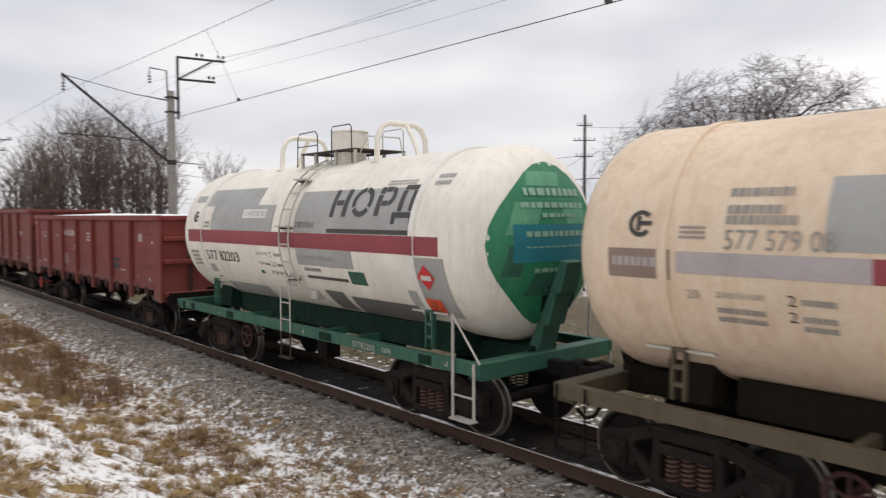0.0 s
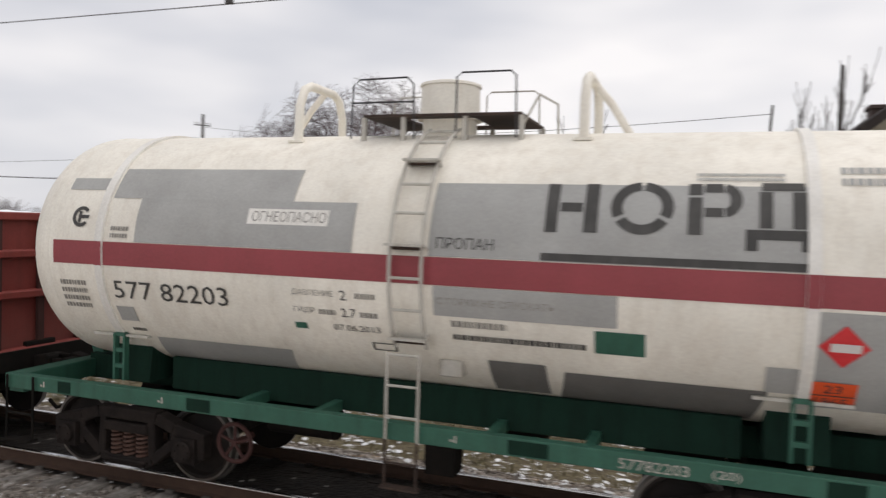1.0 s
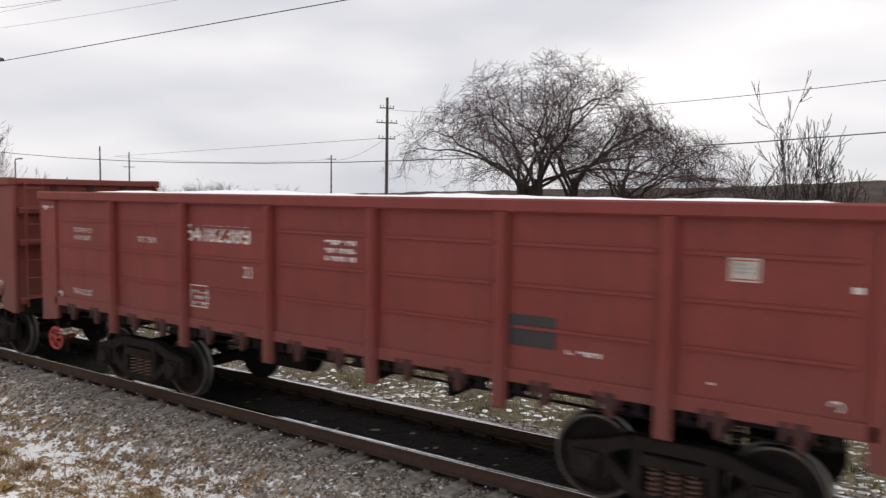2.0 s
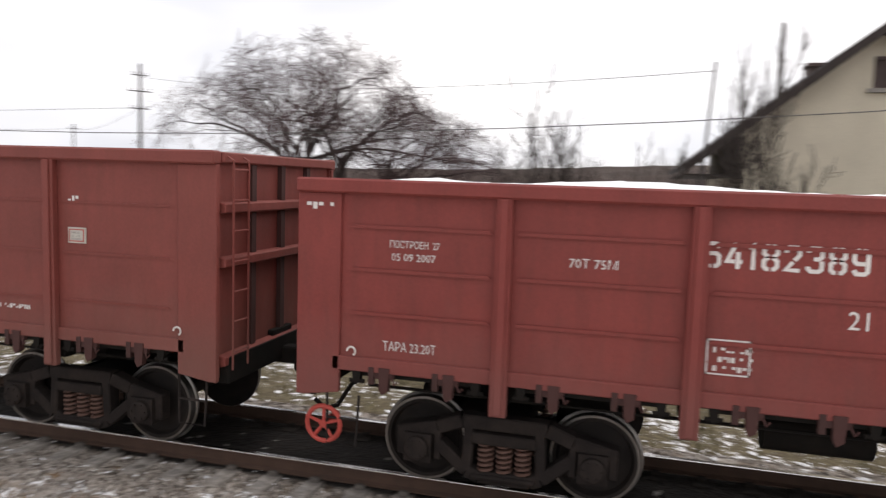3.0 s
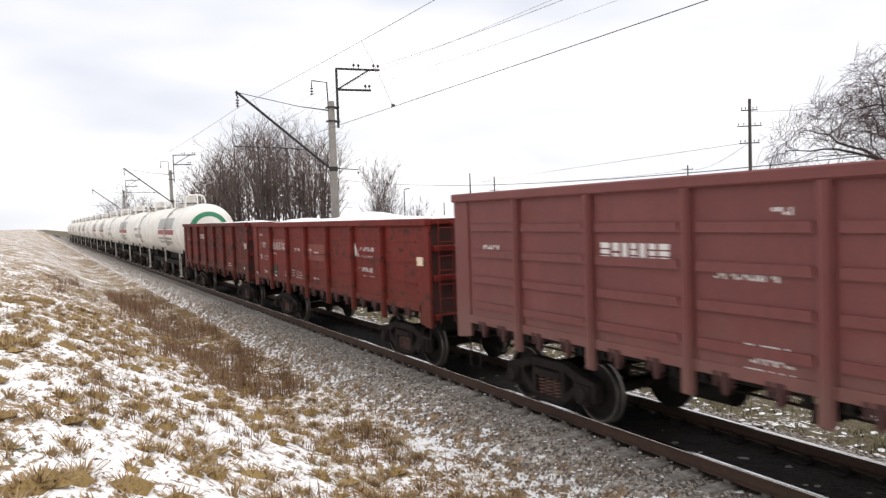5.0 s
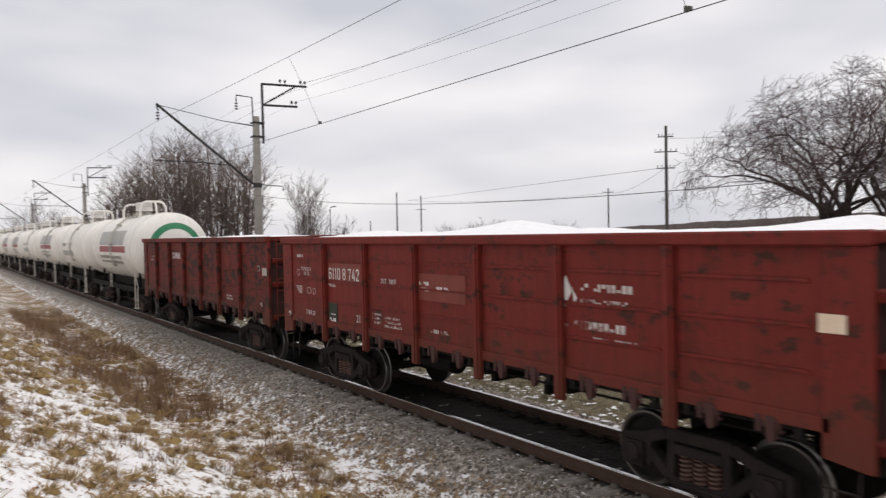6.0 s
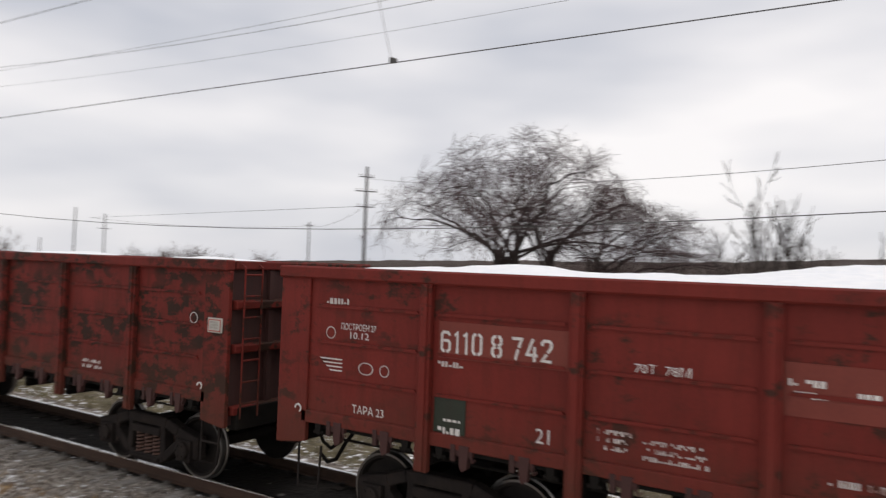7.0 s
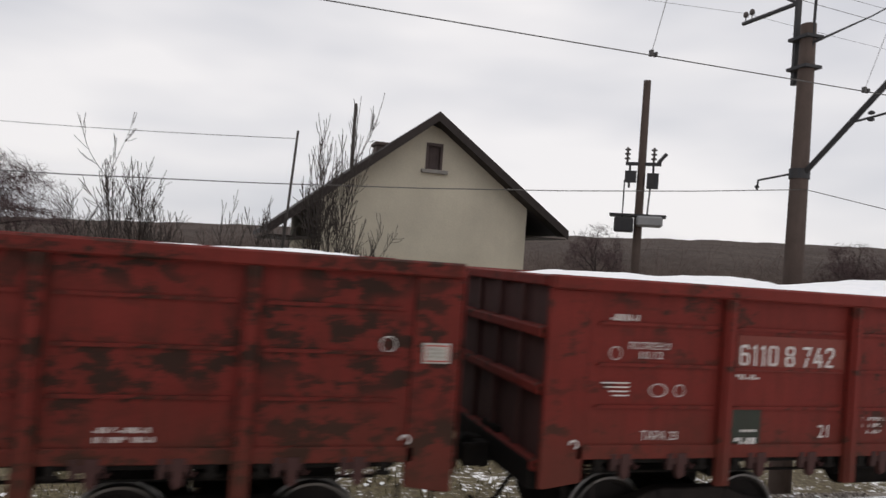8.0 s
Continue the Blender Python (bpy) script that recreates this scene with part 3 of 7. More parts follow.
WHEEL_ME, FRAME_ME, BOX_ME, SPRING_ME, BOLSTER_ME = wheel_mesh(), side_frame_mesh(), axle_box_mesh(), spring_mesh(), bolster_mesh()


def bogie(wagon, x):
    bo = part("bogie", BOLSTER_ME, GRIME, wagon, "grimy cast-steel two-axle bogie")
    bo.matrix_basis = pose(x, 0, 0)
    for d in (-1, 1):
        sf = part("side_frame", FRAME_ME, BOGIE, bo)
        sf.matrix_basis = pose(0, d * 1.02, 0)
        for k in (-0.2, 0.0, 0.2):
            part("spring", SPRING_ME, SPRING, bo).matrix_basis = pose(k, d * 1.02 - 0.0, 0)
        for k in (-0.925, 0.925):
            part("axle_box", BOX_ME, BOGIE, bo).matrix_basis = pose(k, d * 1.02, AXLE, 0, 0, 0 if d < 0 else 180)
    for k in (-0.925, 0.925):
        ws = part("wheelset", WHEEL_ME, WHEEL, bo)
        ws.matrix_basis = pose(k, 0, AXLE)
    return bo


def coupler_mesh():
    s = Shape()
    s.box(-0.75, 0.0, -0.10, 0.10, 0.93, 1.15)
    s.prism([(0.0, 0.88), (0.22, 0.86), (0.30, 0.90), (0.30, 1.18), (0.22, 1.22), (0.0, 1.18)], -0.22, -0.02)
    s.prism([(0.0, 0.90), (0.14, 0.88), (0.18, 1.18), (0.0, 1.18)], -0.02, 0.22)
    s.box(0.12, 0.34, 0.12, 0.22, 0.90, 1.17)
    return s.mesh("coupler", GRIME, False, 0.02)


COUPLER_ME = coupler_mesh()


def hose_mesh():
    pts = [(0.0, 0.33, 0.95), (0.12, 0.34, 0.80), (0.28, 0.33, 0.55), (0.45, 0.31, 0.48), (0.60, 0.30, 0.58)]
    return Shape().tube(pts, 0.028, 7).mesh("brake_hose", GRIME, True)


HOSE_ME = hose_mesh()


def ends(wagon, half):
    for d in (-1, 1):
        turn = 0 if d > 0 else 180
        part("coupler", COUPLER_ME, GRIME, wagon, "black knuckle coupler").matrix_basis = pose(d * (half + 0.33), 0, 0, 0, 0, turn)
        part("brake_hose", HOSE_ME, GRIME, wagon).matrix_basis = pose(d * half, 0, 0, 0, 0, turn)


def ring_wheel(parent, at, r, material, label):
    """A spoked brake wheel facing sideways."""
    s = Shape()
    pts = [(at[0] + r * math.cos(a), at[1], at[2] + r * math.sin(a)) for a in [k * math.pi / 10 for k in range(21)]]
    s.tube(pts, 0.026, 7, False)
    for k in range(5):
        a = k * 2 * math.pi / 5 + 0.3
        s.tube([at, (at[0] + r * math.cos(a), at[1], at[2] + r * math.sin(a))], 0.02, 6)
    s.tube([(at[0], at[1] - 0.03, at[2]), (at[0], at[1] + 0.35, at[2])], 0.04, 8)
    return part("brake_wheel", s, material, parent, label, True)


HALF, SIDE = 6.45, 1.50


def gondola(center, top, paint, style, label, half=HALF, ladders=(-1, 1), bay=1.78):
    """An open wagon: side sheets between posts, top rails, ribbed ends with a ladder, latches, frame and bogies."""
    w = thing("gondola_wagon", label, "freight wagon", "open wagons of the train")
    rail = 0.15
    posts = [bay * (k - 2.5) for k in range(6)]
    edges = [-half + 0.47] + posts + [half - 0.47]
    # side post and latch meshes are shared by all places of the wagon
    post = Shape()
    post.prism([(-0.085, 1.04), (0.085, 1.04), (0.075, top - rail + 0.02), (-0.075, top - rail + 0.02)], -0.085, 0.0)
    post.prism([(-0.045, 1.06), (0.045, 1.06), (0.04, top - rail), (-0.04, top - rail)], -0.11, -0.08)
    post_me = post.mesh("side_post", paint, False, 0.008)
    latch = Shape()
    latch.prism([(-0.06, 1.40), (0.06, 1.40), (0.045, 1.16), (-0.02, 1.12), (-0.05, 1.18)], -0.05, 0.03)
    latch.box(-0.14, 0.10, -0.03, 0.03, 1.28, 1.36)
    latch.tube([(0.09, -0.04, 1.30), (0.12, -0.06, 1.24), (0.15, -0.05, 1.28)], 0.012, 5)
    latch.box(-0.17, -0.11, -0.045, 0.02, 1.22, 1.40)
    latch_me = latch.mesh("hatch_latch", INNER, False, 0.006)
    hinge = Shape().prism([(-0.05, 1.36), (0.05, 1.36), (0.035, 1.24), (0.0, 1.20), (-0.035, 1.24)], -0.06, 0.02)
    hinge.tube([(-0.08, -0.03, 1.235), (0.08, -0.03, 1.235)], 0.022, 8)
    hinge_me = hinge.mesh("hatch_hinge", GRIME, False, 0.0)
    hatch = Shape().prism([(-0.70, 1.335), (0.70, 1.335), (0.66, 1.285), (-0.66, 1.285)], 0.0, 0.04)
    hatch_me = hatch.mesh("hatch_edge", GRIME, False, 0.006)
    rib_me = {}
    for d in (-1, 1):
        flip = pose(0, 0, 0) if d < 0 else pose(0, 0, 0, 0, 0, 180)
        # side sheet with its horizontal ribs or pressed bulges
        sheet = Shape().box(-half + 0.03, half - 0.03, -SIDE, -SIDE + 0.05, 1.44, top - 0.06)
        ribs = {"c": ((0.62, 1.08, 1.54, 2.0), 0.06, 0.045), "b": ((0.62, 1.2, 1.75), 0.012, 0.012)}.get(style, ((0.48, 0.92, 1.37), 0.018, 0.022))
        for a, b in zip(edges, edges[1:]):
            h, key = (b - a) / 2 - 0.12, round(b - a, 2)
            if key not in rib_me:
                k = ribs[1]
                rib = Shape().prism([(-h, -k), (h, -k), (h - 0.03, k), (-h + 0.03, k)], -ribs[2], 0.005)
                rib_me[key] = rib.mesh("side_rib", paint)
            for q in ribs[0]:
                part("side_rib", rib_me[key], paint, w).matrix_basis = flip @ pose((a + b) / 2, -SIDE, top - q)
        part("side_sheet", sheet, paint, w).matrix_basis = flip
        part("top_rail", Shape().box(-half, half, -SIDE - 0.10, -SIDE + 0.07, top - rail, top), paint, w, "", False, 0.02).matrix_basis = flip
        sill = Shape().box(-half + 0.4, half - 0.4, -SIDE - 0.035, -SIDE + 0.09, 1.34, 1.49)
        part("side_sill", sill, paint, w, "", False, 0.01).matrix_basis = flip
        for x in posts:
            part("side_post", post_me, paint, w).matrix_basis = flip @ pose(x, -SIDE, 0)
        for e in (-1, 1):
            plate = Shape().prism([(-0.24, 1.10), (0.16, 1.04), (0.24, 1.04), (0.24, top - rail), (-0.24, top - rail)], -0.035, 0.035)
            m = flip @ pose(e * (half - 0.24), -SIDE, 0) @ (Matrix.Identity(4) if e > 0 else pose(0, 0, 0, 0, 0, 180))
            part("corner_plate", plate, paint, w, "", False, 0.008).matrix_basis = m
            step = Shape().tube([(0.0, 0, 1.10), (0.02, -0.02, 0.52), (0.34, -0.02, 0.52), (0.36, 0, 1.06)], 0.016, 6)
            step.tube([(0.01, -0.02, 0.80), (0.35, -0.02, 0.80)], 0.014, 6)
            part("step_iron", step, BOGIE, w).matrix_basis = flip @ pose(e * (half - 0.42) - 0.1, -SIDE + 0.05, 0)
        for a, b in zip(edges, edges[1:]):
            for q in (0.3, 0.7):
                part("hatch_latch", latch_me, INNER, w).matrix_basis = flip @ pose(a + (b - a) * q, -SIDE, 0)
            for q in (0.12, 0.86):
                part("hatch_hinge", hinge_me, INNER, w).matrix_basis = flip @ pose(a + (b - a) * q, -SIDE + 0.03, 0)
            part("hatch_edge", hatch_me, GRIME, w).matrix_basis = flip @ pose((a + b) / 2, -SIDE + 0.02, 0)
        part("brake_pipe", Shape().tube([(-half + 0.7, -SIDE + 0.28, 1.12), (half - 0.7, -SIDE + 0.28, 1.12)], 0.018, 6), GRIME, w).matrix_basis = flip
    for e in (-1, 1):
        turn = pose(0, 0, 0) if e > 0 else pose(0, 0, 0, 0, 0, 180)
        x = half
        wall = Shape().box(x - 0.12, x - 0.07, -SIDE + 0.05, SIDE - 0.05, 1.05, top - 0.05)
        for y in (-0.72, 0.0, 0.72):
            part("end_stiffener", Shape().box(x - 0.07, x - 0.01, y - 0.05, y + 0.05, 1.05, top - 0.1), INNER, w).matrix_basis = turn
        # styles d and e get the shade of the wagon gap as colour
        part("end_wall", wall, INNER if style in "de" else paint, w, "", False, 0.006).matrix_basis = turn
        for z in (top - 0.62, top - 1.22, 1.25):
            beam = Shape().prism([(0.0, -0.07), (0.10, -0.05), (0.10, 0.05), (0.0, 0.07)], -SIDE + 0.08, SIDE - 0.08)
            part("end_beam", beam, paint, w, "", False, 0.01).matrix_basis = turn @ pose(x - 0.06, 0, z)
        part("end_top_rail", Shape().box(x - 0.14, x + 0.02, -SIDE + 0.07, SIDE - 0.07, top - 0.13, top - 0.01), paint, w, "", False, 0.015).matrix_basis = turn
        lad = Shape()
        for y in (-1.34, -1.02):
            lad.tube([(x + 0.09, y, 1.15), (x + 0.09, y, top - 0.1), (x, y, top - 0.05)], 0.014, 6)
        for k in range(7):
            z = 1.35 + k * (top - 1.55) / 6
            lad.tube([(x + 0.09, -1.34, z), (x + 0.09, -1.02, z)], 0.013, 6)
        if e in ladders:
            part("end_ladder", lad, paint, w).matrix_basis = turn
        head = Shape().box(x - 0.15, x + 0.05, -1.35, 1.35, 0.98, 1.30)
        part("headstock", head, GRIME, w, "", False, 0.02).matrix_basis = turn
    fl = Shape().box(-half + 0.1, half - 0.1, -SIDE + 0.09, SIDE - 0.09, 1.40, 1.46)
    part("floor", fl, GRIME, w)
    under = Shape().box(-half, half, -0.26, 0.26, 0.98, 1.38)
    for x in posts:
        under.prism([(x - 0.07, 1.1), (x + 0.07, 1.1), (x + 0.07, 1.39), (x - 0.07, 1.39)], -1.42, 1.42)
    part("center_sill", under, GRIME, w, "", False, 0.01)
    gear = Shape()
    gear.tube([(-1.9, -0.62, 0.93), (-0.9, -0.62, 0.93)], 0.2, 14)
    gear.tube([(0.5, 0.5, 0.98), (0.95, 0.5, 0.98)], 0.17, 14)
    gear.tube([(-3.0, -0.35, 0.85), (3.0, -0.35, 0.85)], 0.02, 6)
    gear.tube([(-3.2, 0.4, 0.80), (3.2, 0.4, 0.80)], 0.025, 6)
    for x in (-1.2, 0.2, 1.5):
        gear.box(x - 0.05, x + 0.05, -0.7, 0.7, 0.78, 1.0)
    part("brake_gear", gear, GRIME, w, "black brake cylinder, reservoir and rods", True)
    bogie(w, 2.17 - half), bogie(w, half - 2.17)
    ends(w, 6.37)
    MOVERS.append((w, center))
    return w


def snow_load(center, top, amp, seed, dip, rise=0.0):
    """Snow over the load of an open wagon, heaped in soft mounds."""
    rnd = random.Random(seed)
    humps = [(rnd.uniform(-5.9, 5.9), rnd.uniform(-0.9, 0.9), rnd.uniform(0.7, 1.5), rnd.uniform(0.4, 1.0)) for _ in range(11)]
    rows = []
    for i in range(73):
        x = -6.2 + 12.4 * i / 72
        row = []
        for j in range(19):
            y = -1.42 + 2.84 * j / 18
            z = sum(a * math.exp(-((x - hx) ** 2 + (y - hy) ** 2) / (2 * r * r * 0.3)) for hx, hy, r, a in humps)
            edge = min(1, (1.42 - abs(y)) * 2.2) * min(1, (6.2 - abs(x)) * 1.6)
            row.append((x, y, top - dip + edge * (rise + amp * z + 0.03 * noise.noise((x * 3, y * 3, seed)))))
        rows.append(row)
    s = Shape().grid(rows)
    bed = [[(x, y, 1.47) for x, y, z in r] for r in rows]
    for a, b in ((rows[0], bed[0]), (bed[-1], rows[-1])):
        s.grid([a, b])
    s.grid([[r[0] for r in bed], [r[0] for r in rows]]).grid([[r[-1] for r in rows], [r[-1] for r in bed]])
    ob = solo("snow_covered_load", s, SNOW, "white snow heaped over the load of an open wagon", "snow", "", "", True)
    MOVERS.append((ob, center))
    return ob


RADIUS, AXIS = 1.52, 2.88
CYL, HEADLEN = 4.70, 0.80


def on_shell(x, th, off=0.004):
    a, r = radians(th), RADIUS + off
    return (x, -r * math.cos(a), AXIS + r * math.sin(a))


def shell_patch(shape, x0, x1, t0, t1, off=0.004, slant=0.0):
    nx, nt = max(1, int(abs(x1 - x0) / 0.6) + 1), max(1, int(abs(t1 - t0) / 4) + 1)
    return shape.grid([[on_shell(x0 + (x1 - x0) * i / nx + slant * j / nt, t0 + (t1 - t0) * j / nt, off) for i in range(nx + 1)] for j in range(nt + 1)])


def shell_arc(shape, cx, ct, rx, rt, a0, a1, w, wt_, off=0.009):
    rows = [[], []]
    n = max(4, int(abs(a1 - a0) / 10))
    for i in range(n + 1):
        a = radians(a0 + (a1 - a0) * i / n)
        rows[0].append(on_shell(cx + rx * math.cos(a), ct + rt * math.sin(a), off))
        rows[1].append(on_shell(cx + (rx - w) * math.cos(a), ct + (rt - wt_) * math.sin(a), off))
    return shape.grid(rows)


def shell_word(parent, text, x, th, w, h, material, off=0.01, name="painted_text", label=""):
    v, f = word_faces(text, w, h)
    deg = 180 / math.pi / RADIUS
    return part(name, Shape().add([on_shell(x + a, th + b * deg, off) for a, b in v], f), material, parent, label)


def shell_bars(parent, x, th, w, h, material, rows=1, seed=0, off=0.009, name="painted_marking"):
    rnd, s, deg = random.Random(seed), Shape(), 180 / math.pi / RADIUS
    for r in range(rows):
        t0, a = th - r * h * 1.7 * deg, x
        while a < x + w - 0.01:
            b = min(x + w, a + h * rnd.uniform(0.35, 0.8))
            shell_patch(s, a, b, t0, t0 + h * deg, off)
            a = b + h * 0.22
    return tagged(part(name, s, material, parent), kind="stuff")


def head_point(y, z, e, off=0.005):
    r = min(math.hypot(y, z), RADIUS * 0.999)
    return (e * (CYL + HEADLEN * math.sqrt(1 - (r / RADIUS) ** 2) + off), y, AXIS + z)


def tank_wagon(center, paint, sill_paint, dark, label, group="tank wagons of the train"):
    """A gas tank wagon: pressure vessel on cradles, straps, hatch with platform, ladders, lifting arches, open frame, bogies."""
    w = thing("tank_wagon", label, "tank wagon", group)
    prof = [(-CYL - HEADLEN * math.sin(a), RADIUS * math.cos(a)) for a in [math.pi / 2 * k / 12 for k in range(12, 0, -1)]]
    prof += [(-CYL + 2 * CYL * k / 8, RADIUS) for k in range(9)]
    prof += [(CYL + HEADLEN * math.sin(a), RADIUS * math.cos(a)) for a in [math.pi / 2 * k / 12 for k in range(1, 13)]]
    part("vessel", Shape().turned(prof, "x", (0, 0, AXIS), 72), paint, w, "", True)
    for x in (-CYL + 0.05, -1.5, 1.5, CYL - 0.05):
        weld = Shape().turned([(x - 0.012, RADIUS), (x - 0.006, RADIUS + 0.0035), (x + 0.006, RADIUS + 0.0035), (x + 0.012, RADIUS)], "x", (0, 0, AXIS), 72)
        part("weld_seam", weld, paint, w, "", True)
    for x in (-3.87, 3.87):
        strap = Shape().grid([[on_shell(x - 0.055, a, 0.032) for a in range(-48, 229, 6)], [on_shell(x + 0.055, a, 0.032) for a in range(-48, 229, 6)]])
        strap.grid([[on_shell(x - 0.055, a, 0.0) for a in range(-48, 229, 6)], [on_shell(x - 0.055, a, 0.032) for a in range(-48, 229, 6)]])
        strap.grid([[on_shell(x + 0.055, a, 0.032) for a in range(-48, 229, 6)], [on_shell(x + 0.055, a, 0.0) for a in range(-48, 229, 6)]])
        part("hold_down_strap", strap, TANKPLAIN if paint is TANKWHITE else paint, w, "", True)
        for d in (-1, 1):
            tie = Shape().box(x - 0.09, x - 0.06, d * 1.14 - 0.04, d * 1.14 + 0.04, 1.25, 1.84)
            tie.box(x + 0.06, x + 0.09, d * 1.14 - 0.04, d * 1.14 + 0.04, 1.25, 1.84)
            for z in (1.4, 1.6, 1.8):
                tie.box(x - 0.06, x + 0.06, d * 1.14 - 0.03, d * 1.14 + 0.03, z, z + 0.05)
            part("strap_tie", tie, sill_paint, w)
        cradle = Shape()
        lo = [(y, 1.2) for y in (-0.95, 0.95)]
        arc = [(-(RADIUS) * math.cos(radians(a)), AXIS + RADIUS * math.sin(radians(a))) for a in range(-54, -127, -6)]
        pts = [(lo[0][0], lo[0][1])] + arc + [(lo[1][0], lo[1][1])]
        n = len(pts)
        cradle.add([(x - 0.28, y, z) for y, z in pts] + [(x + 0.28, y, z) for y, z in pts],
                   [(i, i + 1, i + 1 + n, i + n) for i in range(n - 1)] + [(n - 1, 0, n, 2 * n - 1), tuple(range(n - 1, -1, -1)), tuple(range(n, 2 * n))])
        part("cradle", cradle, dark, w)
        lip = Shape().box(x - 0.42, x + 0.42, -1.16, -0.98, 1.80, 1.83)
        part("cradle_lip", lip, PALESTEEL, w)
    for d in (-1, 1):
        sill = Shape().prism([(-5.35, 1.08), (5.35, 1.08), (5.35, 1.26), (-5.35, 1.26)], d * 1.50 - 0.03, d * 1.50 + 0.03)
        sill.box(-5.35, 5.35, min(d * 1.50, d * 1.40), max(d * 1.50, d * 1.40), 1.235, 1.262)
        part("side_sill", sill, sill_paint, w, "", False, 0.006)
    for e in (-1, 1):
        x = e * 5.35
        part("end_beam", Shape().box(min(x, x - e * 0.25), max(x, x - e * 0.25), -1.47, 1.47, 1.02, 1.265), sill_paint, w, "", False, 0.01)
        for y in (0.0,):
            line = [(5.03, 1.26), (5.24, 1.70), (5.47, 2.20), (5.66, 2.66)]
            brace = Shape()
            for a, b in zip(line, line[1:]):
                brace.prism([(e * a[0], a[1]), (e * (a[0] + 0.20), a[1] - 0.03), (e * (b[0] + 0.13), b[1] - 0.03), (e * b[0], b[1])][::e], y - 0.19, y + 0.19)
            part("head_stop", brace, GRIME if sill_paint is OLIVE else sill_paint, w, "slanting steel stop behind the tank head", False, 0.006)
        for x2 in (e * 2.0, e * 1.0):
            part("cross_member", Shape().box(x2 - 0.05, x2 + 0.05, -1.45, 1.45, 1.10, 1.22), sill_paint, w)
    center_sill = Shape().box(-5.2, 5.2, -0.3, 0.3, 1.0, 1.34)
    for d in (-1, 1):
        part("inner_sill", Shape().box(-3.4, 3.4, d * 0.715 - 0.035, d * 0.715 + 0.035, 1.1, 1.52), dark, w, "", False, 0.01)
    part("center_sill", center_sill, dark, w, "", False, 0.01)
    # ladders up both sides, following the vessel
    for d in (-1, 1):
        low = Shape()
        for x in (-0.04, 0.31):
            low.tube([(x, d * 1.585, 1.10), (x, d * 1.585, 2.0)], 0.016, 6)
        for k in range(3):
            low.tube([(-0.04, d * 1.585, 1.34 + k * 0.32), (0.31, d * 1.585, 1.34 + k * 0.32)], 0.014, 6)
        part("lower_ladder", low, PALESTEEL, w)
        foot = Shape()
        for x in (-0.04, 0.31):
            foot.tube([(x, d * 1.585, 0.62), (x, d * 1.585, 1.10)], 0.016, 6)
        foot.tube([(-0.04, d * 1.585, 0.86), (0.31, d * 1.585, 0.86)], 0.014, 6)
        foot.box(-0.07, 0.34, min(d * 1.52, d * 1.64), max(d * 1.52, d * 1.64), 0.60, 0.62)
        part("foot_step", foot, RUSTDARK, w, "dark grimy step below the sill")
        up = Shape()
        for x in (-0.04, 0.31):
            up.tube([(x, d * (RADIUS + 0.09) * math.cos(radians(a)), AXIS + (RADIUS + 0.09) * math.sin(radians(a))) for a in range(-32, 73, 8)], 0.02, 6)
        for k in range(9):
            a = radians(-28 + k * 12)
            y, z = d * (RADIUS + 0.09) * math.cos(a), AXIS + (RADIUS + 0.09) * math.sin(a)
            up.tube([(-0.04, y, z), (0.31, y, z)], 0.016, 6)
            if k % 3 == 0:
                for x in (-0.04, 0.31):
                    up.tube([(x, y, z), (x, y * 0.94, AXIS + (z - AXIS) * 0.94)], 0.014, 5)
                tread = Shape().box(-0.03, 0.30, min(y, y - d * 0.09), max(y, y - d * 0.09), z - 0.05, z - 0.02)
                part("tread_bracket", tread, RUSTDARK, w)
                up.box(-0.07, 0.34, min(y, y + d * 0.1), max(y, y + d * 0.1), z - 0.01, z + 0.015)
        part("upper_ladder", up, PALESTEEL, w)
    # hatch, platform and rails
    dome = Shape().turned([(4.36, 0.33), (4.58, 0.33), (4.58, 0.40), (4.62, 0.40), (4.62, 0.365), (4.97, 0.355), (4.98, 0.375), (5.01, 0.37), (5.03, 0.3), (5.035, 0.0)], "z", (0.02, 0, 0), 28)
    part("hatch_dome", dome, paint, w, "", True)
    plat = Shape()
    plat.box(-0.85, -0.42, -0.62, 0.62, 4.55, 4.58).box(0.46, 1.05, -0.62, 0.62, 4.55, 4.58)
    plat.box(-0.42, 0.46, -0.62, -0.42, 4.55, 4.58).box(-0.42, 0.46, 0.42, 0.62, 4.55, 4.58)
    part("platform", plat, RUSTDARK, w, "dark rusted steel walkway")
    for x in (-0.85, -0.35, 0.4, 1.05):
        for d in (-1, 1):
            part("platform_leg", Shape().box(x - 0.025, x + 0.025, d * 0.58 - 0.025, d * 0.58 + 0.025, 4.22, 4.55), PALESTEEL, w)
    for d in (-1, 1):
        steel = DARKSTEEL if d < 0 else PALESTEEL
        for pts in ([(-1.0, d * 0.62, 4.30), (-0.98, d * 0.62, 4.92), (-0.9, d * 0.62, 4.99), (-0.3, d * 0.62, 5.0), (-0.22, d * 0.62, 4.92), (-0.2, d * 0.62, 4.3)],
                    [(0.3, d * 0.62, 4.3), (0.3, d * 0.62, 4.98), (0.36, d * 0.62, 5.03), (0.92, d * 0.62, 5.03), (0.98, d * 0.62, 4.98), (1.0, d * 0.62, 4.3)],
                    [(-1.0, d * 0.62, 4.72), (-0.21, d * 0.62, 4.72)]):
            part("handrail", Shape().tube(pts, 0.011, 6), steel, w, "", True)
    far = Shape().tube([(1.02, -0.5, 4.4), (1.2, -0.4, 4.8), (1.28, 0.3, 4.8), (1.28, 0.4, 4.35)], 0.014, 6)
    part("handrail", far, PALESTEEL, w)
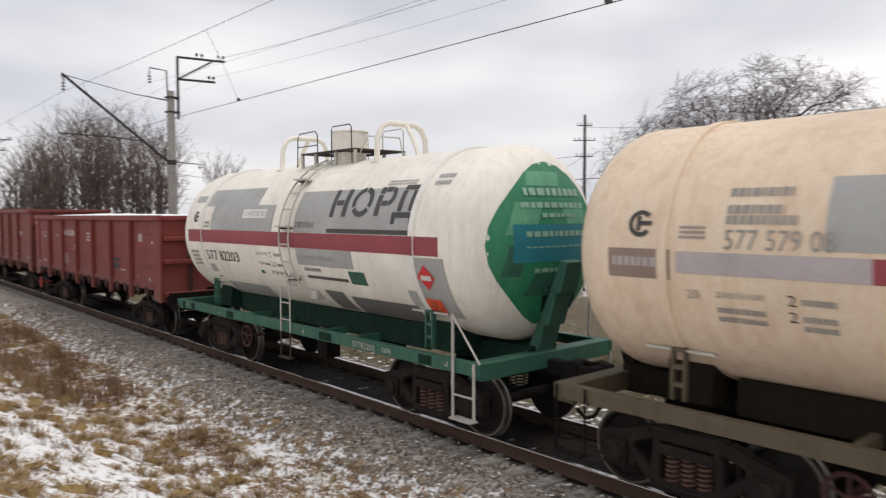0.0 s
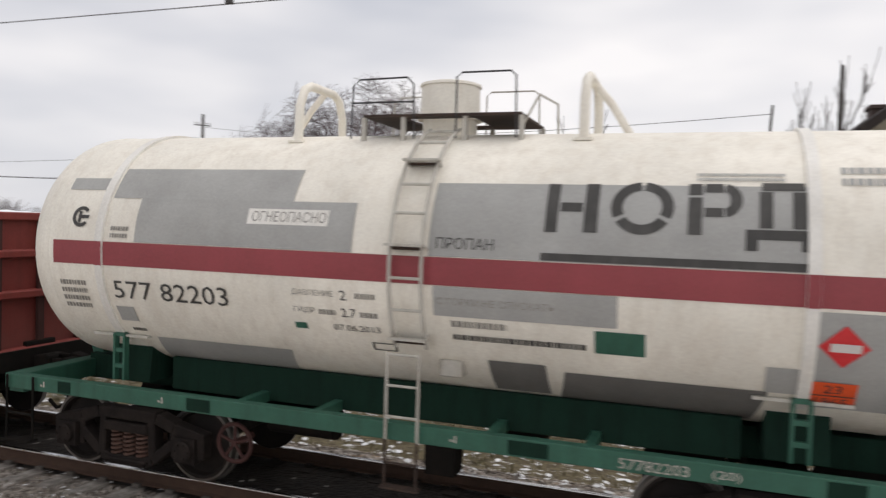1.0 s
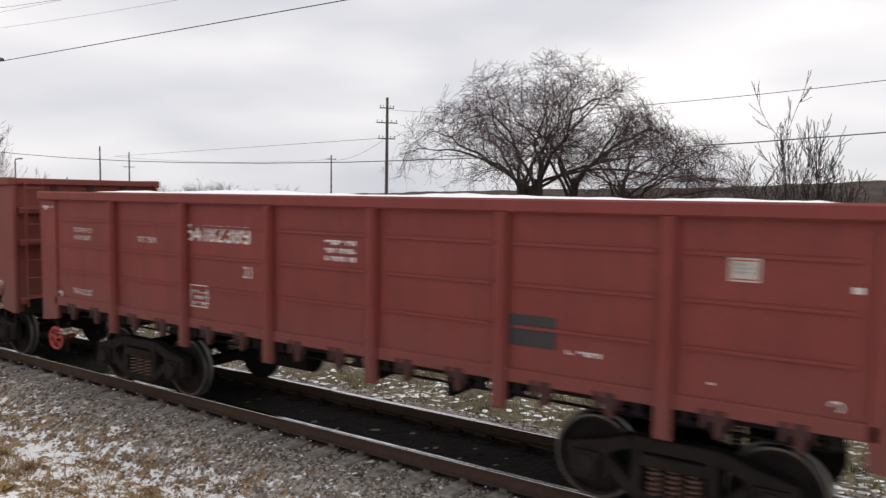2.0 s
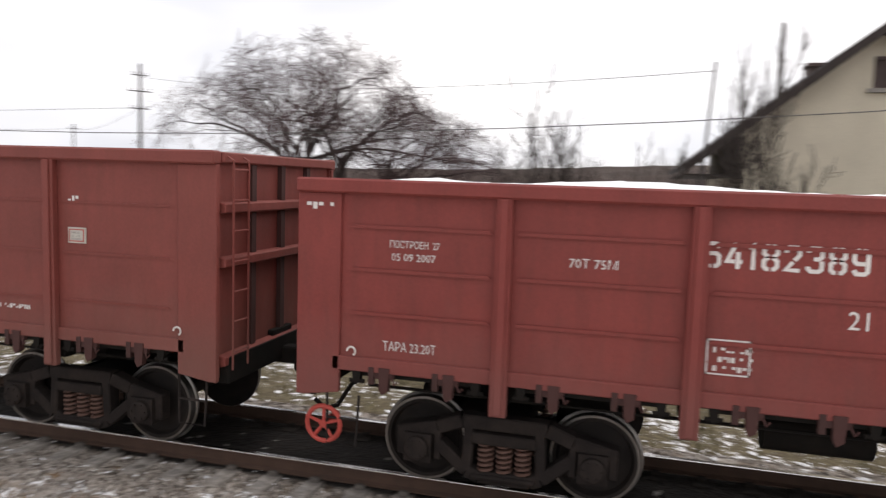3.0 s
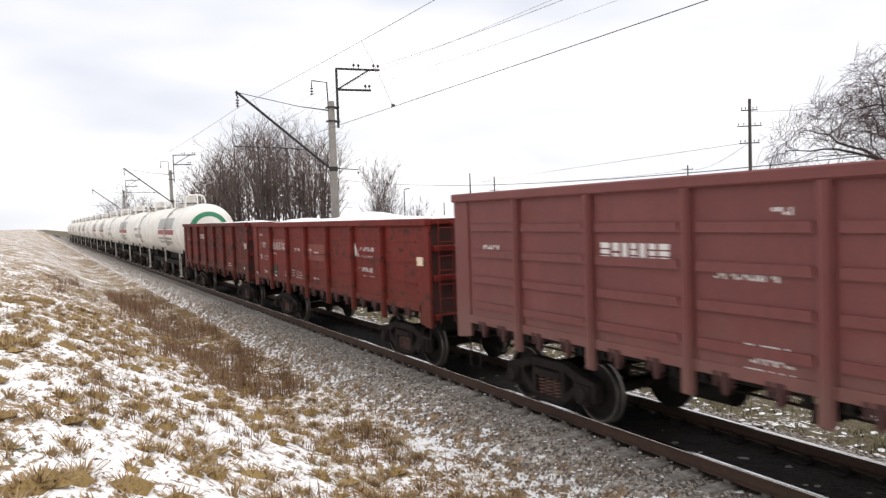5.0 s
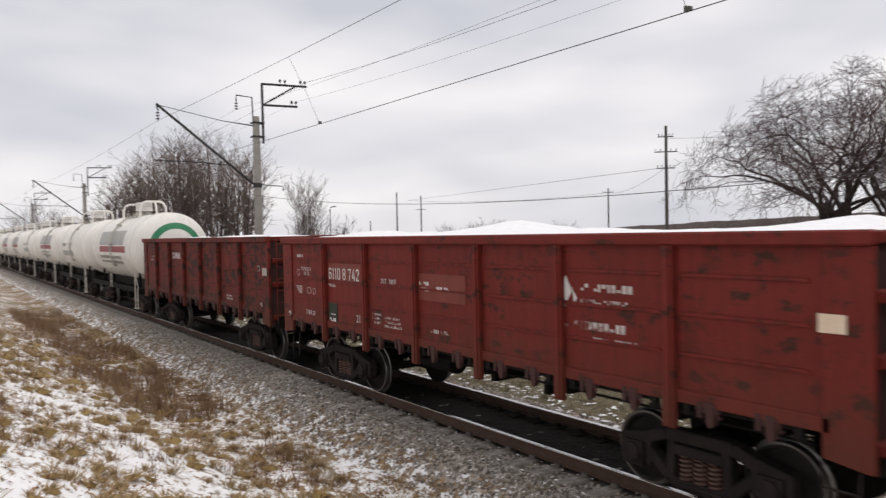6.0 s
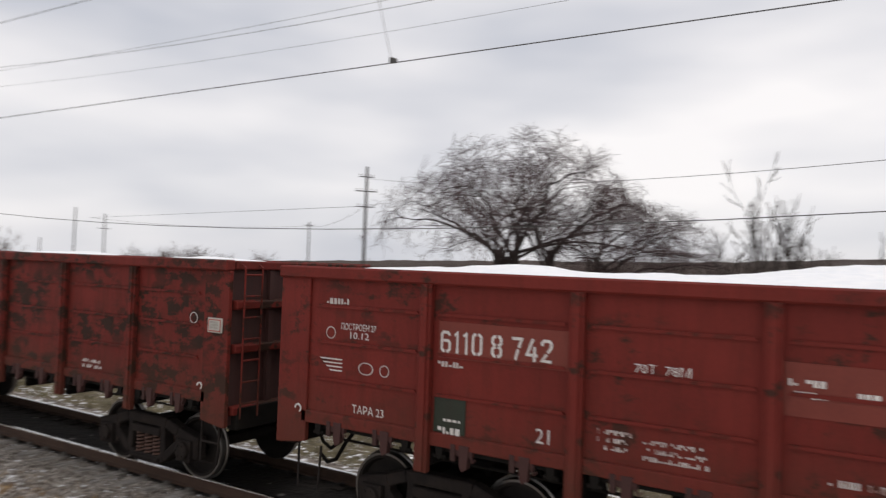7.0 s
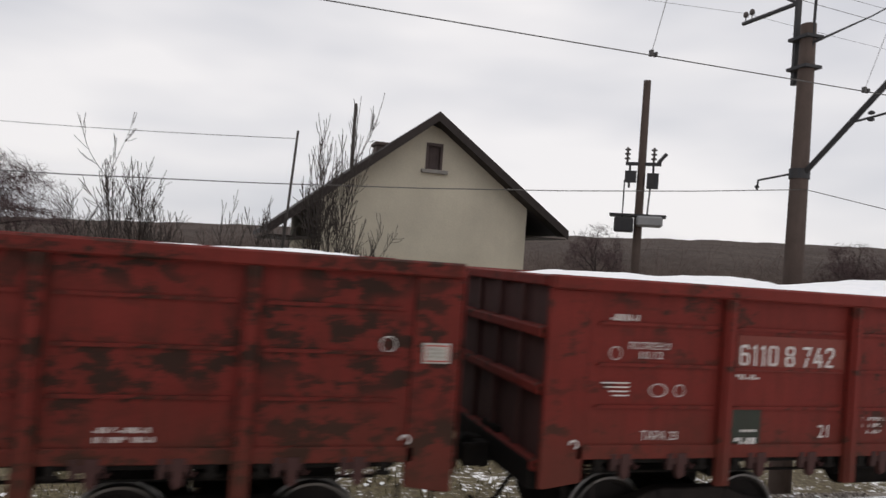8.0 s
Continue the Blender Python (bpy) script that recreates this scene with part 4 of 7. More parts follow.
    for x, lean in ((-1.73, -0.35), (1.73, 0.35)):
        arch = Shape()
        arch.tube([(x, -0.58, 4.25), (x, -0.56, 4.72), (x, -0.46, 4.93), (x, -0.3, 5.0), (x, 0.3, 5.0), (x, 0.46, 4.93), (x, 0.56, 4.72), (x, 0.58, 4.25)], 0.055, 10)
        arch.tube([(x, 0.1, 5.0), (x + lean * 0.6, 0.08, 4.75), (x + lean * 1.25, 0.05, 4.38)], 0.045, 8)
        arch.box(x - 0.1, x + 0.1, -0.66, -0.5, 4.26, 4.29)
        part("lifting_arch", arch, paint, w, "", True)
    # corner steps and grab rails
    for e in (-1, 1):
        for d in (-1, 1):
            st = Shape()
            x0, x1, y = e * 4.85, e * 5.28, d * 1.56
            st.tube([(x0, y, 1.92 if e > 0 else 1.26), (x0, y, 0.45), (x1, y, 0.45), (x1, y, 1.26)], 0.024 if e > 0 else 0.016, 7)
            st.tube([(x0, y, 0.78), (x1, y, 0.78)], 0.016, 6)
            if e > 0:
                st.tube([(x0, y, 1.9), (x1 + e * 0.12, y, 1.28)], 0.015, 6)
            st.box(min(x0, x1), max(x0, x1), y - 0.08, y + 0.08, 0.44, 0.46)
            part("corner_step", st, PALESTEEL if e > 0 else GRIME, w)
    gear = Shape().tube([(-2.0, -0.55, 0.86), (-1.1, -0.55, 0.86)], 0.19, 14)
    gear.tube([(0.7, 0.3, 0.86), (1.3, 0.3, 0.86)], 0.17, 14).tube([(-2.8, -0.2, 0.7), (2.8, -0.2, 0.7)], 0.022, 6)
    gear.box(0.15, 0.5, -0.9, -0.6, 0.55, 1.0)
    part("brake_gear", gear, GRIME, w, "black brake cylinder, reservoir and rods", True)
    ring_wheel(w, (-2.05, -1.30, 0.72), 0.22, INNER, "dark red spoked brake wheel")
    bogie(w, -3.8), bogie(w, 3.8)
    ends(w, 5.35)
    MOVERS.append((w, center))
    return w


def settle(w, bare, dx):
    """Slides the paint and plates on the barrel along it, all together; what is on its ends stays."""
    for c in w.children:
        if c.name not in bare and not c.name.startswith("head"):
            c.matrix_basis = pose(dx, 0, 0)


def nord_tank():
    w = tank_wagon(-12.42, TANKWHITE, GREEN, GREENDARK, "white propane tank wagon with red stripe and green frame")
    bare = set(c.name for c in w.children)
    stripe = shell_patch(Shape(), -4.73, 4.34, -6.4, 4.3, 0.005)
    part("red_stripe", stripe, STRIPE, w, "faded red stripe", True)
    for x in (-4.015, 3.725):
        part("strap_stripe", shell_patch(Shape(), x - 0.053, x + 0.053, -6.4, 4.3, 0.036), STRIPE, w, "", True)
    # grey touched-up areas
    grey = [(-3.93, -1.44, 25, 41.5), (-3.50, -0.66, 4.6, 25), (-1.40, -0.66, 4.6, 14.6), (0.20, 3.78, 4.6, 35), (0.26, 2.09, -18.5, -6.6),
            (-3.6, -1.7, -63, -43.5), (1.45, 3.32, -66, -41), (3.40, 3.80, -41, -29), (3.73, 4.44, -47, -7.5), (-4.66, -4.10, 29, 35.5), (-3.88, -3.62, -34, -26)]
    for i, (x0, x1, t0, t1) in enumerate(grey):
        part("touched_up_patch", shell_patch(Shape(), x0, x1, t0, t1, 0.006 + 0.0012 * (i % 3), 0.12 if i in (5, 6) else 0.0), DARKPATCH if i in (6,) else GREYPATCH, w, "", True)
    part("touched_up_patch", shell_patch(Shape(), 0.78, 1.38, -60, -38, 0.007), DARKPATCH, w, "dark grey painted patch", True)
    part("green_patch", shell_patch(Shape(), 1.88, 2.35, -29.5, -20, 0.007), GREEN, w, "green painted patch", True)
    part("green_patch", shell_patch(Shape(), -1.40, -1.25, -29.5, -26.5, 0.007), GREEN, w, "green painted patch", True)
    # large stencilled mark in plain bars and arcs
    mark = Shape()
    for x0, x1, t0, t1 in ((1.37, 1.49, 15.3, 35.0), (1.74, 1.87, 15.6, 35.2), (1.51, 1.72, 23.4, 27.0), (2.68, 2.80, 16.0, 30.0), (2.68, 2.80, 31.0, 35.7), (2.82, 2.98, 32.2, 35.8), (2.82, 2.98, 22.6, 26.0),
                           (3.30, 3.65, 33.2, 36.4), (3.28, 3.39, 19.0, 32.6), (3.55, 3.66, 19.0, 32.6), (3.17, 3.72, 15.0, 18.4), (3.17, 3.27, 11.2, 15.0), (3.62, 3.72, 11.4, 15.0)):
        shell_patch(mark, x0, x1, t0, t1, 0.011)
    for a0, a1 in ((-25, 86), (94, 205), (215, 325)):
        shell_arc(mark, 2.27, 25.8, 0.285, 10.4, a0, a1, 0.105, 3.6, 0.011)
    shell_arc(mark, 2.99, 29.2, 0.15, 6.6, -85, 85, 0.10, 3.3, 0.011)
    part("stencilled_mark", mark, BLACKPAINT, w, "large black stencilled mark", True)
    part("underline_bar", shell_patch(Shape(), 1.35, 3.70, 4.9, 7.6, 0.011), BLACKPAINT, w, "", True)
    shell_word(w, "577 82203", -3.84, -21.6, 1.62, 0.225, BLACKPAINT, 0.011, "painted_number", "black stencilled number")
    shell_word(w, "ПРОПАН", 0.28, 7.6, 0.60, 0.115, BLACKPAINT)
    part("pale_strip", shell_patch(Shape(), -1.98, -0.97, 14.6, 21.4, 0.0092), TANKPLAIN, w, "", True)
    shell_word(w, "ОГНЕОПАСНО", -1.92, 15.8, 0.92, 0.12, GREYTEXT, 0.012)
    shell_word(w, "С ГОРКИ НЕ СПУСКАТЬ", 0.30, -13.8, 1.2, 0.075, GREYTEXT)
    shell_word(w, "ДАВЛЕНИЕ", -1.38, -14.2, 0.5, 0.075, GREYTEXT)
    shell_word(w, "2", -0.80, -15.0, 0.075, 0.11, BLACKPAINT)
    shell_word(w, "ГИДР", -1.38, -21.8, 0.26, 0.075, GREYTEXT)
    shell_word(w, "2.7", -0.80, -22.4, 0.17, 0.105, BLACKPAINT)
    shell_bars(w, -1.07, -21.8, 0.2, 0.06, GREYTEXT, 1, 3)
    shell_bars(w, -0.62, -14.0, 0.24, 0.06, GREYTEXT, 1, 4)
    shell_bars(w, -0.58, -22.0, 0.2, 0.06, GREYTEXT, 1, 5)
    shell_word(w, "07.06.2013", -0.92, -28.8, 0.55, 0.075, BLACKPAINT)
    shell_bars(w, 0.44, -22.8, 0.58, 0.07, GREYTEXT, 1, 6)
    shell_bars(w, 0.45, -28.6, 1.35, 0.065, BLACKPAINT, 1, 7)
    shell_bars(w, -4.66, -16.5, 0.4, 0.06, GREYTEXT, 4, 8)
    shell_bars(w, -3.86, 9.5, 0.26, 0.05, GREYTEXT, 2, 9)
    shell_bars(w, 2.75, 39.5, 0.75, 0.035, GREYPATCH, 2, 10)
    shell_bars(w, 3.95, 41.0, 0.36, 0.08, GREYPATCH, 2, 11)
    shell_bars(w, -3.78, -40.0, 0.2, 0.05, BLACKPAINT, 1, 12)
    mk = Shape()
    shell_arc(mk, -4.34, 15.4, 0.13, 4.9, 40, 320, 0.045, 1.7, 0.011)
    shell_patch(mk, -4.38, -4.34, 12.6, 18.0, 0.011)
    shell_patch(mk, -4.34, -4.22, 14.6, 16.2, 0.011)
    part("round_mark", mk, BLACKPAINT, w, "", True)
    rim = Shape()
    for x0, x1, t0, t1 in ((-0.5, -0.22, -34.3, -33.8), (-0.5, -0.22, -38, -37.5), (-0.5, -0.48, -38, -33.8), (-0.24, -0.22, -38, -33.8)):
        shell_patch(rim, x0, x1, t0, t1, 0.009)
    part("painted_box", rim, BLACKPAINT, w, "", True)
    # hazard placards
    deg = 180 / math.pi / RADIUS
    c = (3.99, -19.0)
    dia = Shape().add([on_shell(c[0] + a * 0.2, c[1] + b * 0.2 * deg, 0.022) for a, b in ((-1, 0), (0, -1), (1, 0), (0, 1))], [(0, 1, 2, 3)])
    placard = part("hazard_diamond", dia, REDPLATE, w, "red diamond hazard placard")
    part("placard_bar", shell_patch(Shape(), 3.88, 4.12, -20.6, -17.6, 0.028), WHITETEXT, placard)
    plate = part("hazard_plate", shell_patch(Shape(), 3.76, 4.14, -45, -33, 0.022), ORANGEPLATE, w, "orange hazard number plate")
    part("plate_line", shell_patch(Shape(), 3.77, 4.13, -39.3, -38.8, 0.027), BLACKPAINT, plate)
    shell_word(plate, "23", 3.88, -37.8, 0.14, 0.1, BLACKPAINT, 0.028)
    shell_word(plate, "1965", 3.82, -44.0, 0.26, 0.1, BLACKPAINT, 0.028)
    # painted head
    rows = []
    for i in range(15):
        rows.append([])
        for j in range(29):
            a, r = 2 * math.pi * j / 28, 1.18 * i / 14 * (1 + 0.05 * math.cos(4 * 2 * math.pi * j / 28))
            rows[-1].append(head_point(r * math.cos(a), r * math.sin(a), 1))
    part("head_disc", Shape().grid(rows), GREENLIGHT, w, "patchy green painted tank end", True)
    for y0, y1, z0, z1, lean_, paint_ in ((-0.98, -0.5, 0.15, 0.62, 0.2, PATCHGREEN), (-0.55, 0.1, 0.86, 1.08, 0.1, PATCHGREEN), (0.2, 0.8, 0.28, 0.62, -0.12, PATCHGREEN),
                                          (-0.62, -0.1, -0.75, -0.42, 0.15, GREEN), (-0.2, 0.62, -1.02, -0.62, -0.1, GREENDARK), (-1.02, -0.72, -0.45, 0.0, 0.1, GREEN)):
        part("head_patch", Shape().grid([[head_point(y0 + (y1 - y0) * i / 6 + lean_ * j / 5, z0 + (z1 - z0) * j / 5, 1, 0.009) for i in range(7)] for j in range(6)]), paint_, w, "", True)
    part("head_panel", Shape().grid([[head_point(-0.86 + 1.7 * i / 12, -0.25 + 0.55 * j / 5, 1, 0.012) for i in range(13)] for j in range(6)]), TEAL, w, "", True)
    bars = Shape()
    for y0, y1, z0, z1 in ((-0.62, 0.6, 0.72, 0.83), (-0.7, 0.7, 0.54, 0.62), (-0.35, 0.4, 0.40, 0.46), (-0.66, 0.66, 0.12, 0.2), (-0.66, 0.66, -0.04, -0.02), (-0.5, 0.5, -0.40, -0.34)):
        k = y0
        rnd = random.Random(int(z0 * 100))
        while k < y1:
            e = min(y1, k + rnd.uniform(0.06, 0.14))
            bars.grid([[head_point(k + (e - k) * i / 2, z, 1, 0.02) for i in range(3)] for z in (z0, z1)])
            k = e + 0.035
    tagged(part("head_marking", bars, PALEGREEN, w, "", True), kind="stuff")
    # number and marks on the sill
    flat_word(w, "57782203", 2.16, 1.11, 0.62, 0.10, -1.537, PALESTEEL, "painted_number", "white sill number")
    flat_word(w, "(20)", 2.98, 1.11, 0.24, 0.10, -1.537, PALESTEEL)
    for x, wide_, paint_ in ((-4.62, 0.2, GREENDARK), (-2.7, 0.32, GREENDARK), (1.1, 0.4, GREENDARK), (3.9, 0.3, GREENDARK)):
        part("sill_patch", Shape().box(x, x + wide_, -1.535, -1.52, 1.10, 1.24), paint_, w)
    for x in (-4.9, -3.1, 0.5, 4.5):
        flat_bars(w, x, 1.14, 0.07, 0.07, -1.537, PALESTEEL, 1, 3)
    vb = Shape().box(0.25, 0.50, -1.20, -0.95, 1.72, 1.90)
    part("valve_box", vb, PALESTEEL, w, "", False, 0.015)
    settle(w, bare, 0.145)
    return w


def cream_tank():
    w = tank_wagon(-0.40, TANKCREAM, OLIVE, OLIVEDARK, "cream tank wagon with rust stains and faded stripe")
    bare = set(c.name for c in w.children)
    part("brown_stripe", shell_patch(Shape(), -4.68, -3.9, -9.6, 2.6, 0.005), BROWNSTRIPE, w, "", True)
    part("faded_stripe", shell_patch(Shape(), -3.83, -1.95, -6.5, 2.0, 0.005), LILAC, w, "", True)
    part("red_stripe", shell_patch(Shape(), -1.95, 4.68, -6.5, 2.0, 0.005), STRIPE, w, "", True)
    part("touched_up_patch", shell_patch(Shape(), -2.35, 0.6, 4, 31, 0.006), GREYPATCH, w, "", True)
    shell_bars(w, -4.62, -4.6, 0.58, 0.10, LILAC, 1, 21)
    shell_word(w, "577 579 08", -3.30, 3.4, 1.05, 0.20, GREYTEXT, 0.011, "painted_number", "worn grey stencilled number")
    for t, ww in ((24.0, 0.62), (17.0, 0.56), (13.0, 0.7)):
        shell_bars(w, -3.30, t, ww, 0.09, GREYTEXT, 1, int(t))
    shell_word(w, "20", -3.72, -16.5, 0.14, 0.1, GREYTEXT)
    shell_word(w, "ДАВЛЕНИЕ", -3.4, -15.6, 0.5, 0.07, GREYTEXT)
    shell_bars(w, -3.4, -21.5, 0.5, 0.06, GREYTEXT, 2, 31)
    shell_word(w, "2", -2.68, -16.2, 0.08, 0.11, BLACKPAINT)
    shell_word(w, "2", -2.68, -22.5, 0.08, 0.11, BLACKPAINT)
    shell_bars(w, -2.55, -15.6, 0.3, 0.06, GREYTEXT, 1, 32)
    shell_bars(w, -2.55, -22.0, 0.3, 0.06, GREYTEXT, 2, 33)
    shell_bars(w, -3.8, 11.0, 0.3, 0.03, GREYTEXT, 3, 34)
    mk = Shape()
    shell_arc(mk, -4.28, 13.0, 0.15, 5.6, 40, 320, 0.05, 1.9, 0.011)
    shell_patch(mk, -4.33, -4.28, 10.0, 16.0, 0.011)
    shell_patch(mk, -4.28, -4.14, 12.2, 14.0, 0.011)
    part("round_mark", mk, BLACKPAINT, w, "", True)
    for e in (-1, 1):
        rows = [[head_point(1.3 * i / 8 * math.cos(2 * math.pi * j / 28), 1.3 * i / 8 * math.sin(2 * math.pi * j / 28), e) for j in range(29)] for i in range(9)]
        part("head_disc", Shape().grid(rows), OLIVE if e < 0 else GREENLIGHT, w, "", True)
    settle(w, bare, 0.12)
    return w


def white_tanks():
    first = tank_wagon(-94.6, TANKPLAIN, GRIME, GRIME, "white gas tank wagon with red stripe, green-ringed end")
    part("red_stripe", shell_patch(Shape(), -2.9, 2.9, -6.4, 4.3, 0.005), STRIPE, first, "", True)
    part("touched_up_patch", shell_patch(Shape(), -3.0, 2.5, 6, 32, 0.005), GREYPATCH, first, "", True)
    shell_bars(first, -2.9, -18, 4.8, 0.14, GREYTEXT, 2, 41)
    rows = [[head_point(r * math.cos(2 * math.pi * j / 28), r * math.sin(2 * math.pi * j / 28), 1) for j in range(29)] for r in (0.82, 0.9, 1.0, 1.08)]
    part("head_ring", Shape().grid(rows), GREENLIGHT, first, "green painted ring", True)
    plain = tank_wagon(-106.62, TANKPLAIN, GRIME, GRIME, "plain white gas tank wagon with sooty underframe")
    part("touched_up_patch", shell_patch(Shape(), -3.4, 0.5, -20, -8, 0.005), GREYPATCH, plain, "", True)
    shell_bars(plain, -3.4, 2, 1.6, 0.2, GREYTEXT, 1, 42)
    for k in range(2, 13):
        c = copy_thing(first if k % 3 else plain, pose(0, 0, 0))
        MOVERS.append((c, -94.6 - 12.02 * k))


nord_tank()
cream_tank()

# ---- the five open wagons ----
Y = -SIDE - 0.006
WA = gondola(-25.49, 3.32, RED_A, "a", "clean red-brown open wagon with white stencilled number", 6.62, (-1,))
snow_load(-25.49, 3.32, 0.05, 5, 0.02)
stencil_number(WA, "64182389", -2.63, 2.63, 1.34, 0.235, Y, WHITETEXT, "white stencilled number", 0.13)
flat_word(WA, "21", -1.42, 2.16, 0.16, 0.16, Y, WHITETEXT)
flat_word(WA, "ПОСТРОЕН  27", -5.62, 2.64, 0.52, 0.075, Y, WHITETEXT)
flat_word(WA, "05 09 2007", -5.6, 2.51, 0.46, 0.075, Y, WHITETEXT)
flat_word(WA, "70Т 75М", -3.83, 2.55, 0.45, 0.09, Y, WHITETEXT)
flat_word(WA, "ТАРА 23.20Т", -5.67, 1.58, 0.56, 0.10, Y, WHITETEXT)
flat_bars(WA, -2.5, 1.86, 0.34, 0.05, Y, WHITETEXT, 3, 51)
bx = Shape()
for a, b, c, d in ((-2.56, -2.18, 1.97, 1.985), (-2.56, -2.18, 1.655, 1.67), (-2.56, -2.545, 1.655, 1.985), (-2.195, -2.18, 1.655, 1.985)):
    bx.add([(a, Y, c), (b, Y, c), (b, Y, d), (a, Y, d)], [(0, 1, 2, 3)])
part("painted_box", bx, WHITETEXT, WA)
YP = -SIDE - 0.041
flat_bars(WA, -6.52, 3.0, 0.30, 0.07, YP, WHITETEXT, 1, 52)
flat_bars(WA, 5.85, 2.55, 0.2, 0.16, Y, WHITETEXT, 1, 53)
label_plate(WA, 4.99, 5.25, 2.60, 2.82, Y, "small white label plate with red border")
flat_bars(WA, 4.85, 1.62, 0.1, 0.06, Y, WHITETEXT, 1, 54)
flat_bars(WA, 3.4, 1.72, 0.4, 0.05, Y, WHITETEXT, 1, 55)
flat_bars(WA, 0.1, 2.7, 0.5, 0.06, Y, WHITETEXT, 3, 56)
part("dark_patch", Shape().box(2.75, 3.3, Y - 0.004, Y + 0.02, 1.75, 2.08), DARKSQUARE, WA, "dark grey painted square")
ring_wheel(WA, (-6.33, -1.46, 0.72), 0.19, HUBRED, "red spoked brake wheel")

WB = gondola(-39.50, 3.57, RED_B, "b", "smooth red-brown open wagon with tall sides", 6.43, (-1, 1), 1.71)
label_plate(WB, 4.50, 4.74, 2.48, 2.66, Y, "small white label plate with red border")
flat_bars(WB, 4.5, 2.95, 0.2, 0.07, Y, WHITETEXT, 1, 61)
part("dark_patch", Shape().box(1.80, 2.40, Y - 0.004, Y + 0.02, 1.63, 1.96), DARKSQUARE, WB, "dark grey painted square")
flat_bars(WB, 3.4, 1.66, 0.55, 0.05, Y, WHITETEXT, 1, 62)
flat_bars(WB, 0.05, 2.52, 0.38, 0.06, Y, WHITETEXT, 2, 63)
flat_bars(WB, -0.1, 2.15, 0.5, 0.07, Y, WHITETEXT, 3, 64)
flat_bars(WB, 0.1, 2.95, 0.4, 0.06, Y, WHITETEXT, 2, 65)
flat_bars(WB, -2.42, 2.70, 1.40, 0.24, Y, WHITETEXT, 1, 60, "painted_number")
flat_bars(WB, -5.5, 2.8, 0.5, 0.07, Y, WHITETEXT, 2, 66)
flat_bars(WB, -3.6, 2.75, 0.45, 0.07, Y, WHITETEXT, 1, 67)
flat_bars(WB, -5.5, 1.65, 0.55, 0.1, Y, WHITETEXT, 1, 68)
flat_bars(WB, -1.4, 1.7, 0.5, 0.1, Y, WHITETEXT, 1, 69)
part("fresh_patch", Shape().box(-0.75, 0.55, Y - 0.003, Y + 0.02, 1.62, 1.95), FRESH, WB, "fresher red painted patch")

WC = gondola(-53.42, 3.70, RED_C, "c", "dull brown-red open wagon with pressed side bulges")
label_plate(WC, 4.66, 4.96, 2.04, 2.30, Y, "small white label plate with red border")
flat_bars(WC, 4.75, 2.85, 0.22, 0.08, Y, WHITETEXT, 1, 71)
part("dark_patch", Shape().box(1.75, 2.40, Y - 0.004, Y + 0.02, 1.78, 2.10), DARKSQUARE, WC, "dark grey painted square")
flat_bars(WC, 3.3, 1.72, 0.5, 0.06, Y, WHITETEXT, 1, 72)
flat_bars(WC, -2.45, 2.62, 1.42, 0.25, Y, WHITETEXT, 1, 70, "painted_number")
flat_bars(WC, -0.5, 2.6, 0.9, 0.07, Y, WHITETEXT, 2, 73)
flat_bars(WC, -0.1, 1.7, 0.6, 0.08, Y, WHITETEXT, 3, 74)
flat_bars(WC, -5.5, 2.7, 0.5, 0.08, Y, WHITETEXT, 2, 75)
flat_bars(WC, 0.2, 3.2, 0.3, 0.09, Y, WHITETEXT, 1, 76)

WD = gondola(-67.60, 3.27, RED_D, "d", "rust-red open wagon with faded white markings, snow-topped", 6.66)
snow_load(-67.60, 3.27, 0.10, 11, 0.04, 0.05)
part("fresh_patch", Shape().box(-4.3, -2.77, Y - 0.003, Y + 0.02, 2.32, 2.72), FRESH, WD, "fresher red painted panel")
YF = Y - 0.009
stencil_number(WD, "6110 8 742", -4.27, 2.38, 1.33, 0.24, YF, WHITETEXT, "worn white stencilled number", 0.11)
flat_word(WD, "ПОСТРОЕН 27", -5.69, 2.52, 0.52, 0.08, Y, WHITETEXT)
flat_word(WD, "10.12", -5.55, 2.42, 0.28, 0.08, Y, WHITETEXT)
flat_word(WD, "70Т  78М", -2.1, 2.385, 0.52, 0.09, Y, WHITETEXT)
flat_word(WD, "ТАРА 23", -5.48, 1.54, 0.46, 0.10, Y, WHITETEXT)
flat_word(WD, "21", -3.1, 1.56, 0.15, 0.15, Y, WHITETEXT)
flat_bars(WD, -4.3, 2.22, 0.38, 0.06, Y, WORNTEXT, 1, 81)
flat_bars(WD, -5.93, 2.82, 0.34, 0.07, Y, WORNTEXT, 1, 82)
flat_bars(WD, -3.1, 2.86, 0.11, 0.14, Y, WHITETEXT, 1, 83)
for x, z, r in ((-5.85, 2.47, 0.075), (-5.3, 2.08, 0.075), (-5.03, 2.08, 0.07)):
    ring = Shape()
    ring.grid([[(x + q * math.cos(a) * (1.5 if x == -5.3 else 1), Y, z + q * math.sin(a)) for a in [k * math.pi / 9 for k in range(19)]] for q in (r, r - 0.011)])
    part("round_mark", ring, WORNTEXT, WD)
wing = Shape()
for k in range(4):
    wing.add([(-6.01 + 0.05 * k, Y, 2.16 - 0.045 * k), (-5.65, Y, 2.16 - 0.045 * k), (-5.67, Y, 2.145 - 0.045 * k), (-5.99 + 0.05 * k, Y, 2.145 - 0.045 * k)], [(0, 3, 2, 1)])
part("winged_mark", wing, WHITETEXT, WD)
